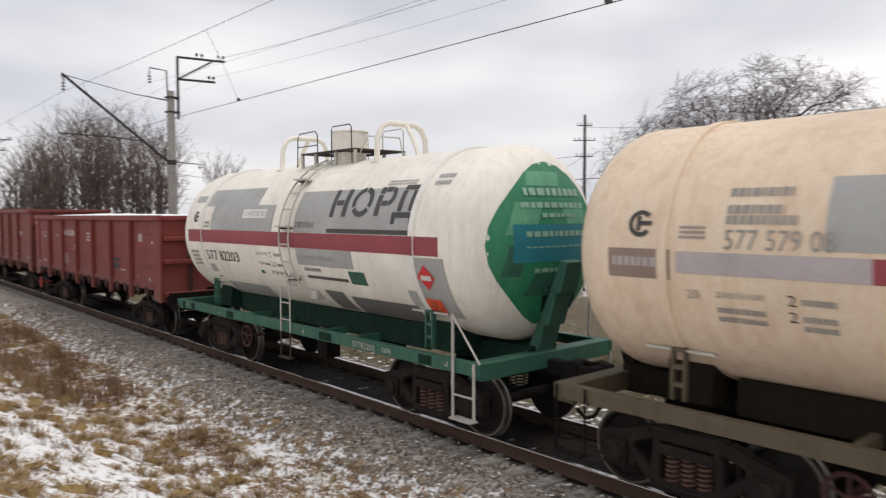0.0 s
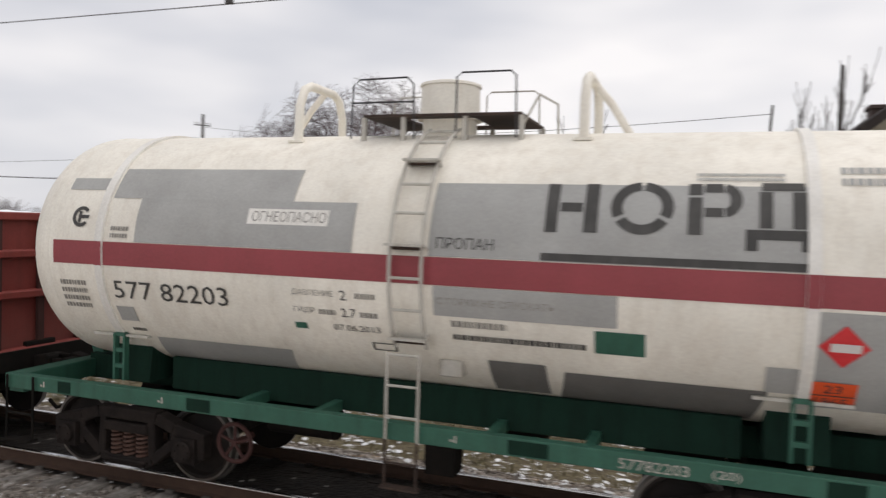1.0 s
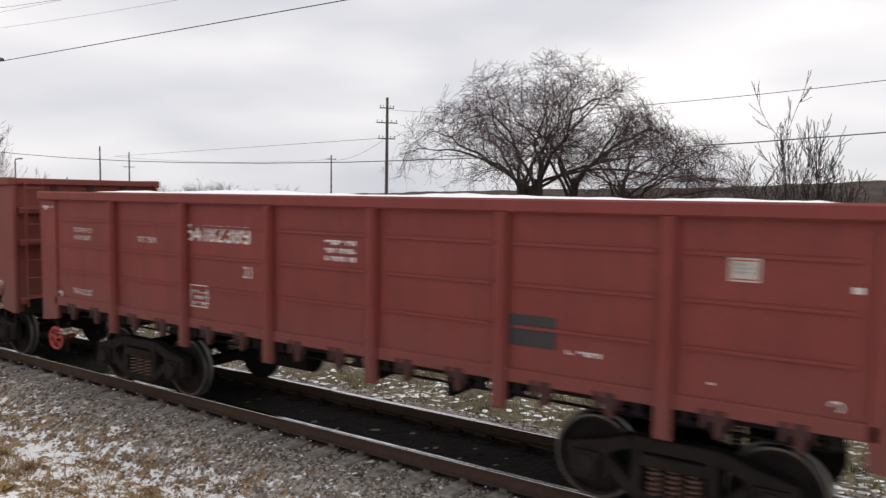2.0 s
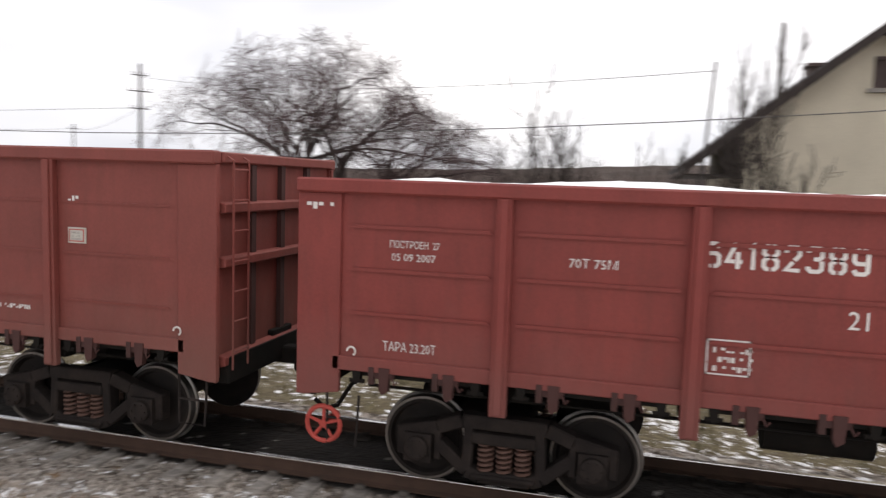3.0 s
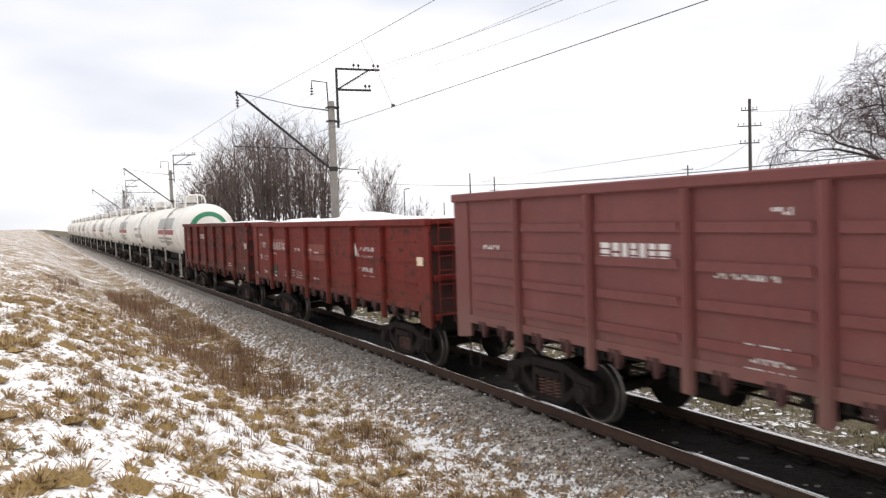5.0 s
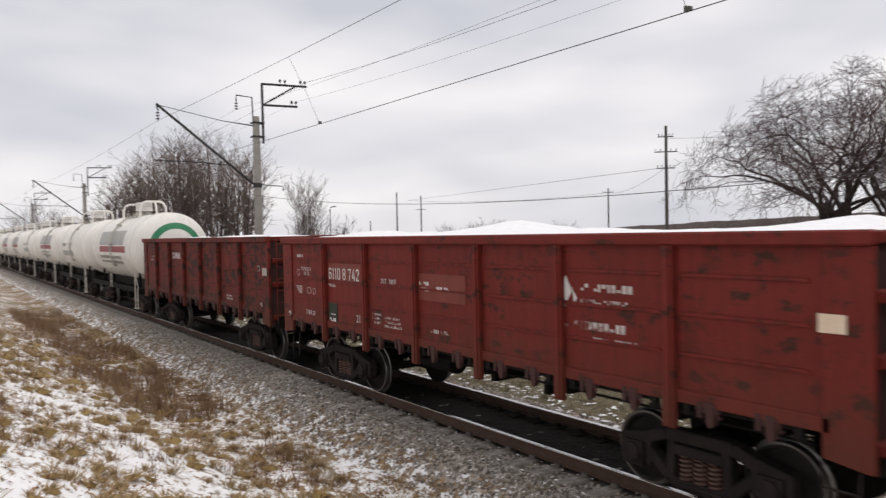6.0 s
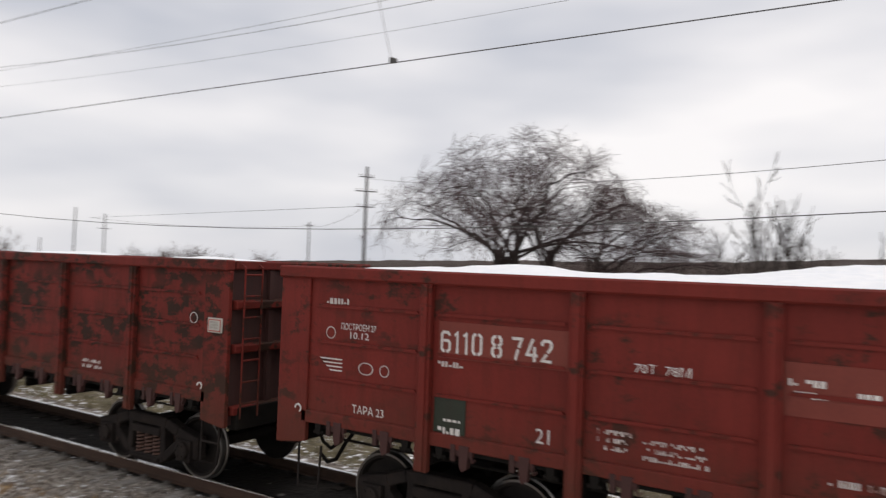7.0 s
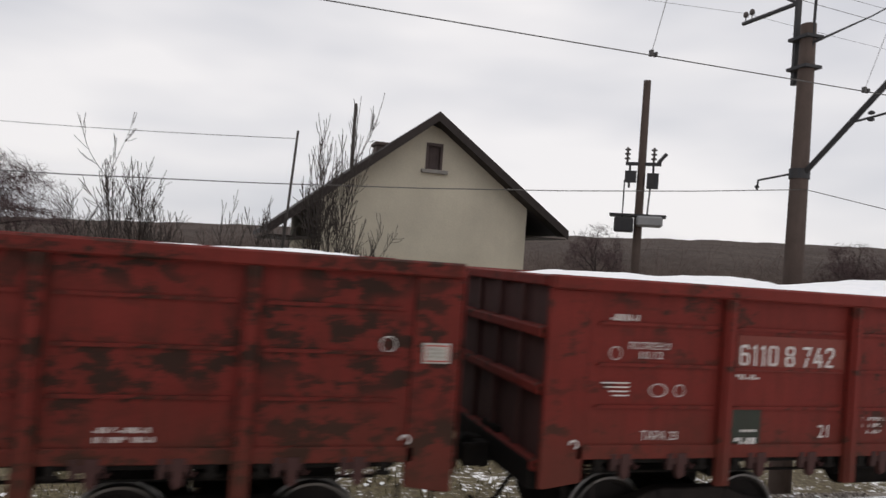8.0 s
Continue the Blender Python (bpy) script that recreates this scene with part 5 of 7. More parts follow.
part("dark_patch", Shape().box(-4.33, -3.93, Y - 0.004, Y + 0.02, 1.50, 1.90), worn("dark_green_square_paint", (0.02, 0.027, 0.016), (0.03, 0.022, 0.015), 0.6), WD, "dark green painted square")
flat_bars(WD, -4.27, 1.62, 0.28, 0.08, YF, WHITETEXT, 2, 84)
flat_bars(WD, -2.45, 1.76, 0.35, 0.045, Y, WORNTEXT, 3, 85)
flat_bars(WD, -2., 1.72, 0.6, 0.045, Y, WORNTEXT, 3, 86)
part("fresh_patch", Shape().box(-0.87, 0.55, Y - 0.003, Y + 0.02, 2.16, 2.62), FRESH, WD, "fresher red painted panel")
flat_bars(WD, -0.77, 2.42, 0.3, 0.06, YF, WHITETEXT, 2, 87)
flat_bars(WD, -0.25, 2.34, 0.42, 0.07, YF, WHITETEXT, 1, 88)
flat_bars(WD, -0.45, 1.62, 0.5, 0.06, Y, WORNTEXT, 1, 89)
leaf = Shape()
leaf.add([(2.62, Y, 2.42), (2.78, Y, 2.72), (2.88, Y, 2.5), (2.8, Y, 2.38)], [(0, 3, 2, 1)])
leaf.add([(2.9, Y, 2.5), (2.84, Y, 2.62), (2.98, Y, 2.42), (2.92, Y, 2.36)], [(0, 3, 2, 1)])
leaf.add([(2.62, Y, 2.36), (2.74, Y, 2.40), (2.76, Y, 2.30), (2.66, Y, 2.26)], [(0, 3, 2, 1)])
part("leaf_mark", leaf, WHITETEXT, WD, "white leaf-shaped company mark")
flat_bars(WD, 3.05, 2.52, 0.85, 0.1, Y, WORNTEXT, 1, 90)
flat_bars(WD, 3.05, 2.36, 0.8, 0.06, Y, WORNTEXT, 1, 91)
flat_bars(WD, 2.75, 2.02, 1.15, 0.11, Y, WORNTEXT, 1, 92)
flat_bars(WD, 3.2, 1.88, 0.75, 0.06, Y, WORNTEXT, 1, 93)
part("pale_patch", Shape().box(6.16, 6.42, YP - 0.006, YP + 0.02, 2.30, 2.48), TANKCREAM, WD, "pale scraped patch")

WE = gondola(-81.70, 3.31, RED_E, "e", "heavily scuffed red open wagon with label plate", 6.48)
snow_load(-81.70, 3.31, 0.075, 17, 0.075)
label_plate(WE, 6.10, 6.38, 2.31, 2.51, YP, "small white label plate with red border")
ring = Shape().grid([[(5.76 + q * math.cos(a), Y, 2.48 + q * math.sin(a)) for a in [k * math.pi / 9 for k in range(19)]] for q in (0.08, 0.069)])
part("round_mark", ring, WHITETEXT, WE)
flat_bars(WE, 4.64, 2.5, 0.14, 0.2, Y, WORNTEXT, 1, 96)
flat_bars(WE, 3.2, 1.62, 0.5, 0.05, Y, WORNTEXT, 2, 97)
flat_bars(WE, -2.4, 2.6, 1.3, 0.22, Y, WORNTEXT, 1, 99, "painted_number")
flat_bars(WE, -5.4, 2.6, 0.5, 0.08, Y, WORNTEXT, 2, 98)


def chalk_hook(w, x, z):
    """A small painted hook beside the corner plate."""
    pts = [(x + 0.045 * math.cos(a), YP - 0.004, z + 0.045 * math.sin(a)) for a in [radians(k) for k in range(-60, 200, 20)]]
    part("hook_mark", Shape().tube(pts, 0.011, 5), WHITETEXT, w, "small white hook mark", True)


for w_, x_, z_ in ((WA, -6.0, 1.55), (WB, 5.95, 1.58), (WD, -6.3, 1.50), (WE, 5.98, 1.56), (WA, 5.9, 1.60)):
    chalk_hook(w_, x_, z_)
white_tanks()

# ---- line side: masts, wires, poles ----
MAST_Y = 11.7


def insulator(shape, x, y, z, n=3, r=0.075):
    for k in range(n):
        shape.turned([(z - k * 0.12, 0.02), (z - k * 0.12 - 0.03, r), (z - k * 0.12 - 0.06, r * 0.9), (z - k * 0.12 - 0.07, 0.02)], "z", (x, y, 0), 12)
    return shape


def catenary_mast(x, concrete, label):
    """A concrete mast with a slanting arm over the track, a registration arm, and a feeder bracket away from it."""
    m = thing("catenary_mast", label, "railway mast", "masts along the track")
    m.matrix_basis = pose(x, MAST_Y, 0)
    part("pole", Shape().tube([(0, 0, -1.2), (0, 0, 3.5), (0, 0, 8.5)], [0.215, 0.185, 0.145], 20), concrete, m, "", True)
    arm = Shape().tube([(0, -0.15, 5.55), (0, -4.15, 8.72)], 0.055, 8)
    arm.tube([(0, -4.15, 8.72), (0, -4.12, 8.55), (0, -4.05, 8.45)], 0.025, 6)
    part("cantilever", arm, DARKSTEEL, m)
    part("tie_rod", Shape().tube([(0, -0.15, 8.1), (0, -1.5, 8.22), (0, -4.1, 8.68)], [0.03, 0.014, 0.014], 6), DARKSTEEL, m)
    part("arm_insulator", insulator(Shape().tube([(0, -4.1, 8.6), (0, -4.1, 8.0)], 0.015, 5), 0, -4.1, 8.4), PORCELAIN, m)
    reg = Shape().tube([(0, -1.1, 6.35), (0, -2.2, 6.42), (0, -4.3, 6.46)], 0.022, 6).tube([(0, -3.9, 6.44), (0, -3.35, 6.24)], 0.012, 5)
    reg = insulator(reg, 0, -1.6, 6.5, 2, 0.06)
    part("registration_arm", reg, DARKSTEEL, m)
    hook = Shape().tube([(0, -0.12, 7.95), (0, -0.16, 9.32), (0, -0.85, 9.36), (0, -0.86, 9.1)], 0.03, 6)
    part("hook_bracket", hook, DARKSTEEL, m)
    part("hook_insulator", insulator(Shape().tube([(0, -0.86, 9.15), (0, -0.86, 8.75)], 0.014, 5), 0, -0.86, 9.05), PORCELAIN, m)
    fee = Shape().box(-0.05, 0.05, 0.27, 0.35, 7.35, 9.97)
    fee.tube([(0, 0.3, 9.95), (0, 2.42, 10.02)], 0.05, 6).tube([(0, 0.3, 9.03), (0, 1.95, 9.08)], 0.05, 6).tube([(0, 0.35, 9.05), (0, 1.85, 9.97)], 0.035, 6)
    for z in (7.6, 8.2):
        fee.box(-0.2, 0.2, -0.2, 0.32, z, z + 0.06)
    part("feeder_bracket", fee, DARKSTEEL, m)
    for y, z in ((1.15, 10.0), (1.38, 10.0), (2.12, 10.04), (2.34, 10.04), (1.68, 9.1), (1.88, 9.1)):
        pin = Shape().tube([(0, y, z), (0, y, z + 0.12)], 0.012, 5)
        pin.turned([(z + 0.10, 0.02), (z + 0.12, 0.055), (z + 0.17, 0.06), (z + 0.22, 0.04), (z + 0.24, 0.0)], "z", (0, y, 0), 10)
        part("pin_insulator", pin, PORCELAIN, m)
    side = Shape().tube([(0, 0.15, 5.55), (0, 1.15, 5.5), (0, 1.18, 5.28)], 0.022, 6)
    part("side_arm", insulator(side, 0, 1.18, 5.4, 1, 0.05), DARKSTEEL, m)
    col = Shape().tube([(0, 0, 5.42), (0, 0, 5.62)], 0.195, 20)
    part("clamp", col, DARKSTEEL, m)
    return m


catenary_mast(-30.5, CONCRETE, "grey concrete railway mast with slanting arm over the track")
catenary_mast(10.75, MASTBROWN, "brownish concrete railway mast with slanting arm and bracket")
catenary_mast(-73.9, CONCRETE, "grey concrete railway mast far down the track")
catenary_mast(-116, CONCRETE, "grey concrete railway mast far down the track")


def strung(label, spans, radius, group="overhead wires", steps=16):
    """One wire through supports, with a sag for each span."""
    pts = [spans[0][0]]
    for a, b, sag in spans:
        for k in range(1, steps + 1):
            t = k / steps
            pts.append(tuple(a[i] + (b[i] - a[i]) * t - (4 * sag * t * (1 - t) if i == 2 else 0) for i in range(3)))
    return solo("overhead_wire", Shape().tube(pts, radius, 6), WIRE, label, "wire", group, "", True)


SUP = [52.0, 10.75, -30.5, -73.9, -116.0, -160.0]


def along(y, z, sag):
    return [((a, y, z), (b, y, z), sag) for a, b in zip(SUP, SUP[1:])]


strung("straight copper contact wire over the track", along(8.42, 6.24, 0.02), 0.008)
strung("sagging messenger wire above the contact wire", along(7.6, 8.05, 0.2), 0.007)
strung("feeder wire on mast brackets", along(14.05, 10.2, 0.7), 0.007)
strung("feeder wire on mast brackets", along(13.6, 9.3, 0.55), 0.004)
strung("thin wire below the hook brackets", along(10.84, 8.75, 0.5), 0.004)
strung("low sagging wire clamped to the masts", [((52, 11.5, 5.2), (10.75, 11.5, 5.2), 1.15), ((10.75, 11.5, 5.2), (-30.5, 11.5, 5.1), 1.15), ((-30.5, 11.5, 5.1), (-73.9, 11.5, 5.1), 1.1)], 0.008)
for i, x in enumerate((-28.0, -17.45, -6.13, 5.22, 8.8)):
    t = (x + 30.5) / 41.25
    top = 8.05 - 0.8 * t * (1 - t)
    s = Shape().tube([(x, 7.6, top), (x, 8.0, (top + 6.25) / 2 + 0.1), (x, 8.42, 6.25)], 0.005, 4)
    s.box(x - 0.02, x + 0.02, 8.39, 8.45, 6.22, 6.30).box(x + 0.05, x + 0.08, 8.39, 8.45, 6.22, 6.28)
    solo("dropper_wire", s, WIRE, "thin dropper wire clipped to the contact wire", "wire", "droppers")


def at(az, r, z=0.0):
    return (-r * math.sin(radians(az)), r * math.cos(radians(az)), z)


def power_pole(az, r, top, arms, label, base=-1.2):
    x, y, _ = at(az, r)
    m = thing("power_pole", label, "utility pole", "wooden poles in the field")
    m.matrix_basis = pose(x, y, 0, 0, 0, az + 12)
    part("pole", Shape().tube([(0, 0, base), (0.02, 0, top)], [0.12, 0.075], 10), WOODPOLE, m, "", True)
    for dz, half in arms:
        arm = Shape().box(-half, half, -0.03, 0.03, top - dz, top - dz + 0.055)
        ob = part("crossarm", arm, WOODPOLE, m)
        for k in (-half * 0.9, -half * 0.45, half * 0.45, half * 0.9):
            pin = Shape().turned([(top - dz + 0.05, 0.012), (top - dz + 0.12, 0.014), (top - dz + 0.12, 0.03), (top - dz + 0.18, 0.027), (top - dz + 0.2, 0.0)], "z", (k, 0, 0), 8)
            part("pin_insulator", pin, PORCELAIN, ob)
    return m


power_pole(37.66, 42, 8.88, [(0.62, 0.42), (1.45, 0.62), (2.35, 0.5)], "grey wooden power pole with three crossarms")
power_pole(41.95, 88, 8.0, [(0.5, 0.6)], "grey wooden power pole with one crossarm")
power_pole(58.4, 95, 8.6, [], "bare thin wooden pole in the field")
power_pole(60.5, 130, 5.5, [], "bare thin wooden pole in the field")
power_pole(56.5, 100, 8.3, [(1.9, 0.7)], "grey wooden power pole with a low crossarm")
power_pole(-9.1, 33, 10.1, [], "dark wooden pole behind the plastered house")
lean = at(-4.6, 18.5)
solo("leaning_pole", Shape().tube([(lean[0] - 0.35, lean[1], -1.1), (lean[0] + 0.08, lean[1], 6.3)], [0.04, 0.03], 8), WOODPOLE, "thin leaning pole among the saplings", "pole", "", "", True)
strung("thin line from field pole to house", [((*at(37.66, 42)[:2], 8.2), (lean[0] + 0.07, lean[1], 6.1), 0.5)], 0.008, "field wires")
strung("thin low field line between poles", [((*at(41.95, 88)[:2], 7.5), (*at(37.66, 42)[:2], 6.6), 0.5), ((*at(58.4, 95)[:2], 7.6), (*at(41.95, 88)[:2], 7.5), 0.6)], 0.012, "field wires")

sl = thing("street_lamp", "small grey street lamp on a thin post", "street lamp")
sl.matrix_basis = pose(*at(63.6, 90))
part("post", Shape().tube([(0, 0, -1.3), (0, 0, 6.4), (0.15, 0, 6.6), (0.9, 0, 6.65)], 0.06, 8), WOODPOLE, sl, "", True)
part("lamp_head", Shape().box(0.8, 1.4, -0.12, 0.12, 6.58, 6.72), LAMPGLASS, sl, "", False, 0.03)


def switch_pole():
    m = thing("switch_pole", "concrete pole with a high-voltage switch and control boxes", "utility pole")
    m.matrix_basis = pose(*at(-31.65, 20), 0, 0, -31.65)
    part("pole", Shape().tube([(0, 0, -1.2), (0, 0, 8.5)], [0.135, 0.095], 14), MASTBROWN, m, "", True)
    arm = Shape().box(-0.42, 0.5, -0.06, 0.06, 6.22, 6.30).tube([(0.42, 0, 6.3), (0.62, 0, 6.55)], 0.05, 6)
    part("switch_arm", arm, DARKSTEEL, m)
    for x in (-0.38, 0.3):
        part("switch_insulator", insulator(Shape().tube([(x, 0, 6.28), (x, 0, 6.7)], 0.03, 6), x, 0, 6.68, 3, 0.08), PORCELAIN, m)
    fr = Shape()
    for x in (-0.3, 0.3):
        fr.tube([(x, -0.12, 5.6), (x, -0.12, 6.2)], 0.03, 6)
    fr.box(-0.42, -0.12, -0.2, 0.0, 5.75, 6.05).box(0.15, 0.45, -0.2, 0.0, 5.6, 6.0).tube([(-0.42, -0.15, 4.7), (-0.42, -0.15, 5.8)], 0.02, 5).tube([(0.2, -0.2, 4.7), (0.25, -0.2, 5.7)], 0.025, 5)
    part("switch_linkage", fr, DARKSTEEL, m)
    part("control_box", Shape().box(-0.62, -0.12, -0.32, 0.12, 4.42, 4.80), DARKSTEEL, m, "", False, 0.03)
    part("transformer_box", Shape().box(-0.05, 0.62, -0.35, 0.1, 4.58, 4.86), LAMPGLASS, m, "grey metal box", False, 0.05)
    part("box_shelf", Shape().box(-0.75, 0.7, -0.3, 0.3, 4.84, 4.90), DARKSTEEL, m)
    return m


switch_pole()

# ---- the plastered house ----


def house():
    m = thing("gable_house", "cream plastered house with dark steep gable roof", "house")
    Y0, Y1, XL, XR, base = 20.0, 29.0, 2.45, 8.55, -1.3
    rx, rz, el, er, zl, zr = 5.46, 7.42, 1.05, 9.60, 3.92, 4.42
    sl_, sr = (rz - zl) / (rx - el), (rz - zr) / (er - rx)
    wl, wr = rz - (rx - XL) * sl_ - 0.12, rz - (XR - rx) * sr - 0.12
    # gable wall with a real opening for the attic window
    wx0, wx1, wz0, wz1 = 5.36, 5.78, 5.90, 6.60
    g = Shape()
    top = lambda x: (rz - 0.14 - (rx - x) * sl_) if x < rx else (rz - 0.14 - (x - rx) * sr)
    for a, b in ((XL, wx0), (wx1, XR)):
        mids = [a] + ([rx] if a < rx < b else []) + [b]
        jamb = [wz0, wz1]
        out = [(a, base), (b, base)] + [(b, z) for z in jamb if b == wx0] + [(x, top(x)) for x in reversed(mids)] + [(a, z) for z in reversed(jamb) if a == wx1]
        g.prism(out, Y0, Y0 + 0.4)
    g.prism([(wx0, base), (wx1, base), (wx1, wz0), (wx0, wz0)], Y0, Y0 + 0.4)
    g.prism([(wx0, wz1), (wx1, wz1), (wx1, top(wx1)), (wx0, top(wx0))], Y0, Y0 + 0.4)
    gable = part("gable_wall", g, PLASTER, m)
    joined = bmesh.new()
    joined.from_mesh(gable.data)
    bmesh.ops.remove_doubles(joined, verts=joined.verts, dist=0.001)
    joined.to_mesh(gable.data)
    joined.free()
    part("gable_wall", Shape().prism([(XL, base), (XR, base), (XR, top(XR)), (rx, top(rx)), (XL, top(XL))], Y1 - 0.4, Y1), PLASTER, m)
    part("side_wall", Shape().box(XL, XL + 0.4, Y0 + 0.4, Y1 - 0.4, base, wl), PLASTER, m)
    part("side_wall", Shape().box(XR - 0.4, XR, Y0 + 0.4, Y1 - 0.4, base, wr), PLASTER, m)
    win = part("attic_window", Shape().box(wx0, wx1, Y0 + 0.12, Y0 + 0.16, wz0, wz1), SHUTTER, m, "small brown boarded attic window")
    fr = Shape().box(wx0 - 0.04, wx0 + 0.03, Y0 - 0.02, Y0 + 0.14, wz0, wz1).box(wx1 - 0.03, wx1 + 0.04, Y0 - 0.02, Y0 + 0.14, wz0, wz1).box(wx0 - 0.04, wx1 + 0.04, Y0 - 0.02, Y0 + 0.14, wz1 - 0.03, wz1 + 0.05)
    for k in range(1, 4):
        fr.box(wx0 + 0.1 * k - 0.006, wx0 + 0.1 * k + 0.006, Y0 + 0.1, Y0 + 0.13, wz0, wz1)
    part("window_frame", fr, SHUTTER, win)
    part("window_sill", Shape().box(wx0 - 0.16, wx1 + 0.2, Y0 - 0.13, Y0 + 0.02, wz0 - 0.12, wz0 - 0.02), CONCRETE, win, "", False, 0.01)
    for sgn, ex, ez in ((-1, el, zl), (1, er, zr)):
        t = 0.13
        out = [(rx, rz), (ex, ez), (ex, ez - t), (rx, rz - t)]
        part("roof_slope", Shape().prism(out if sgn > 0 else out[::-1], Y0 - 0.65, Y1 + 0.5), ROOFING, m)
        fas = [(rx, rz + 0.02), (ex + sgn * 0.02, ez + 0.02), (ex + sgn * 0.02, ez - 0.24), (rx, rz - 0.25)]
        part("barge_board", Shape().prism(fas if sgn > 0 else fas[::-1], Y0 - 0.70, Y0 - 0.655), SOFFIT, m)
        sof = [(rx, rz - t - 0.005), (ex, ez - t - 0.005), (ex, ez - t - 0.03), (rx, rz - t - 0.03)]
        part("soffit", Shape().prism(sof if sgn > 0 else sof[::-1], Y0 - 0.64, Y0 - 0.005), SOFFIT, m)
        w = (XR, er, zr) if sgn > 0 else (XL, el, zl)
        part("eave_board", Shape().box(min(w[0], w[1]) + 0.02, max(w[0], w[1]) - 0.02, Y0 - 0.6, Y1 + 0.4, w[2] - t - 0.12, w[2] - t - 0.09), SOFFIT, m)
        # corrugated roofing sheets as overlapping courses
        n = 9
        for k in range(n):
            a, b = k / n, (k + 1.12) / n
            p, q = (rx + (ex - rx) * a, rz + (ez - rz) * a), (rx + (ex - rx) * min(b, 1.01), rz + (ez - rz) * min(b, 1.01))
            lift = 0.012
            sheet = [(p[0], p[1] + lift), (q[0], q[1] + lift + 0.02), (q[0], q[1] + lift + 0.008), (p[0], p[1] + lift - 0.008)]
            part("roof_course", Shape().prism(sheet if sgn > 0 else sheet[::-1], Y0 - 0.68, Y1 + 0.52), ROOFING, m)
    for k in range(5):
        y = Y0 + 1.0 + k * 1.8
        part("rafter_end", Shape().box(XR, er - 0.1, y, y + 0.1, zr - 0.24, zr - 0.14), SOFFIT, m)
    ch = part("chimney", Shape().box(4.6, 5.05, 23.7, 24.3, 5.8, 6.98), BRICK, m, "sooty brick chimney with dark cap")
    part("chimney_cap", Shape().box(4.53, 5.12, 23.63, 24.37, 6.98, 7.1), BRICK, ch, "", False, 0.02)
    return m


house()

# ---- bare trees ----


def sprout(rnd, out, p, d, length, r, level, o):
    n = o.get("segs", 4) + (level == 0)
    pts, rad = [p], [r]
    q, v = p.copy(), d.copy()
    for k in range(n):
        bend = Vector((rnd.gauss(0, 1), rnd.gauss(0, 1), rnd.gauss(0, 1))) * o["bend"]
        v = (v + bend + Vector((0, 0, o["lift"][min(level, len(o["lift"]) - 1)]))).normalized()
        q = q + v * (length / n)
        pts.append(q)
        rad.append(max(o["thin"], r * (1 - (k + 1) / n * o["taper"])))
    out.append((level, pts, rad))
    if level >= o["levels"]:
        return
    for k in range(o["kids"][level]):
        t = rnd.uniform(o["from"][level], 1.0) * n
        i = min(int(t), n - 1)
        c = pts[i].lerp(pts[i + 1], t - i)
        vv = (pts[i + 1] - pts[i]).normalized()
        side = vv.cross(Vector((rnd.gauss(0, 1), rnd.gauss(0, 1), rnd.gauss(0, 1)))).normalized()
        a = radians(rnd.uniform(*o["angle"]))
        sprout(rnd, out, c, (vv * math.cos(a) + side * math.sin(a)).normalized(), (o["lens"][level + 1] * rnd.uniform(0.65, 1.15) if "lens" in o else length * rnd.uniform(*o["ratio"]) * (1 - o.get("fade", 0.0) * t / n)), max(o["thin"], rad[i] * rnd.uniform(0.45, 0.7)), level + 1, o)


def fitted(out, half, top, depth=None, share=0.997, high=0.997):
    """Scales grown limbs so that the crown spans half to either side and ends at top."""
    pts = [p for b in out for p in b[1]]
    xs, ys, zs = ([abs(p[i]) for p in pts] for i in range(3))
    cut = lambda a, q: sorted(a)[int(len(a) * q)]
    kx, ky, kz = half / cut(xs, share), (depth or half) / cut(ys, share), top / cut(zs, high)
    return [(lv, [Vector((p.x * kx, p.y * ky, p.z * kz)) for p in ps], rad) for lv, ps, rad in out]


def limbs(out, sides, low=0):
    s = Shape()
    for level, pts, rad in out:
        if level >= low:
            s.tube(pts, rad, sides[min(level, len(sides) - 1)], False)
    return s


BOUGHS = 9
APPLE = dict(levels=4, kids=[0, 0, 8, 5], segs=4, bend=0.24, lift=[0.0, 0.0, 0.02, 0.05, 0.07], thin=0.0038, taper=0.6, angle=(30, 75), ratio=(0.5, 0.8))
APPLE["from"] = [0.5, 0.25, 0.15, 0.15]
APPLE["lens"] = [2.3, 4.3, 1.55, 0.78, 0.40]
WAND = dict(levels=2, fade=0.35, segs=6, kids=[22, 7], bend=0.08, lift=[0.04, 0.10, 0.09], thin=0.0075, taper=0.9, angle=(28, 58), ratio=(0.28, 0.48))
WAND["from"] = [0.25, 0.2]
FOREST = dict(levels=2, segs=2, kids=[18, 4], bend=0.05, lift=[0.02, 0.06, 0.06], thin=0.013, taper=0.85, angle=(28, 58), ratio=(0.16, 0.34))
FOREST["from"] = [0.3, 0.25]


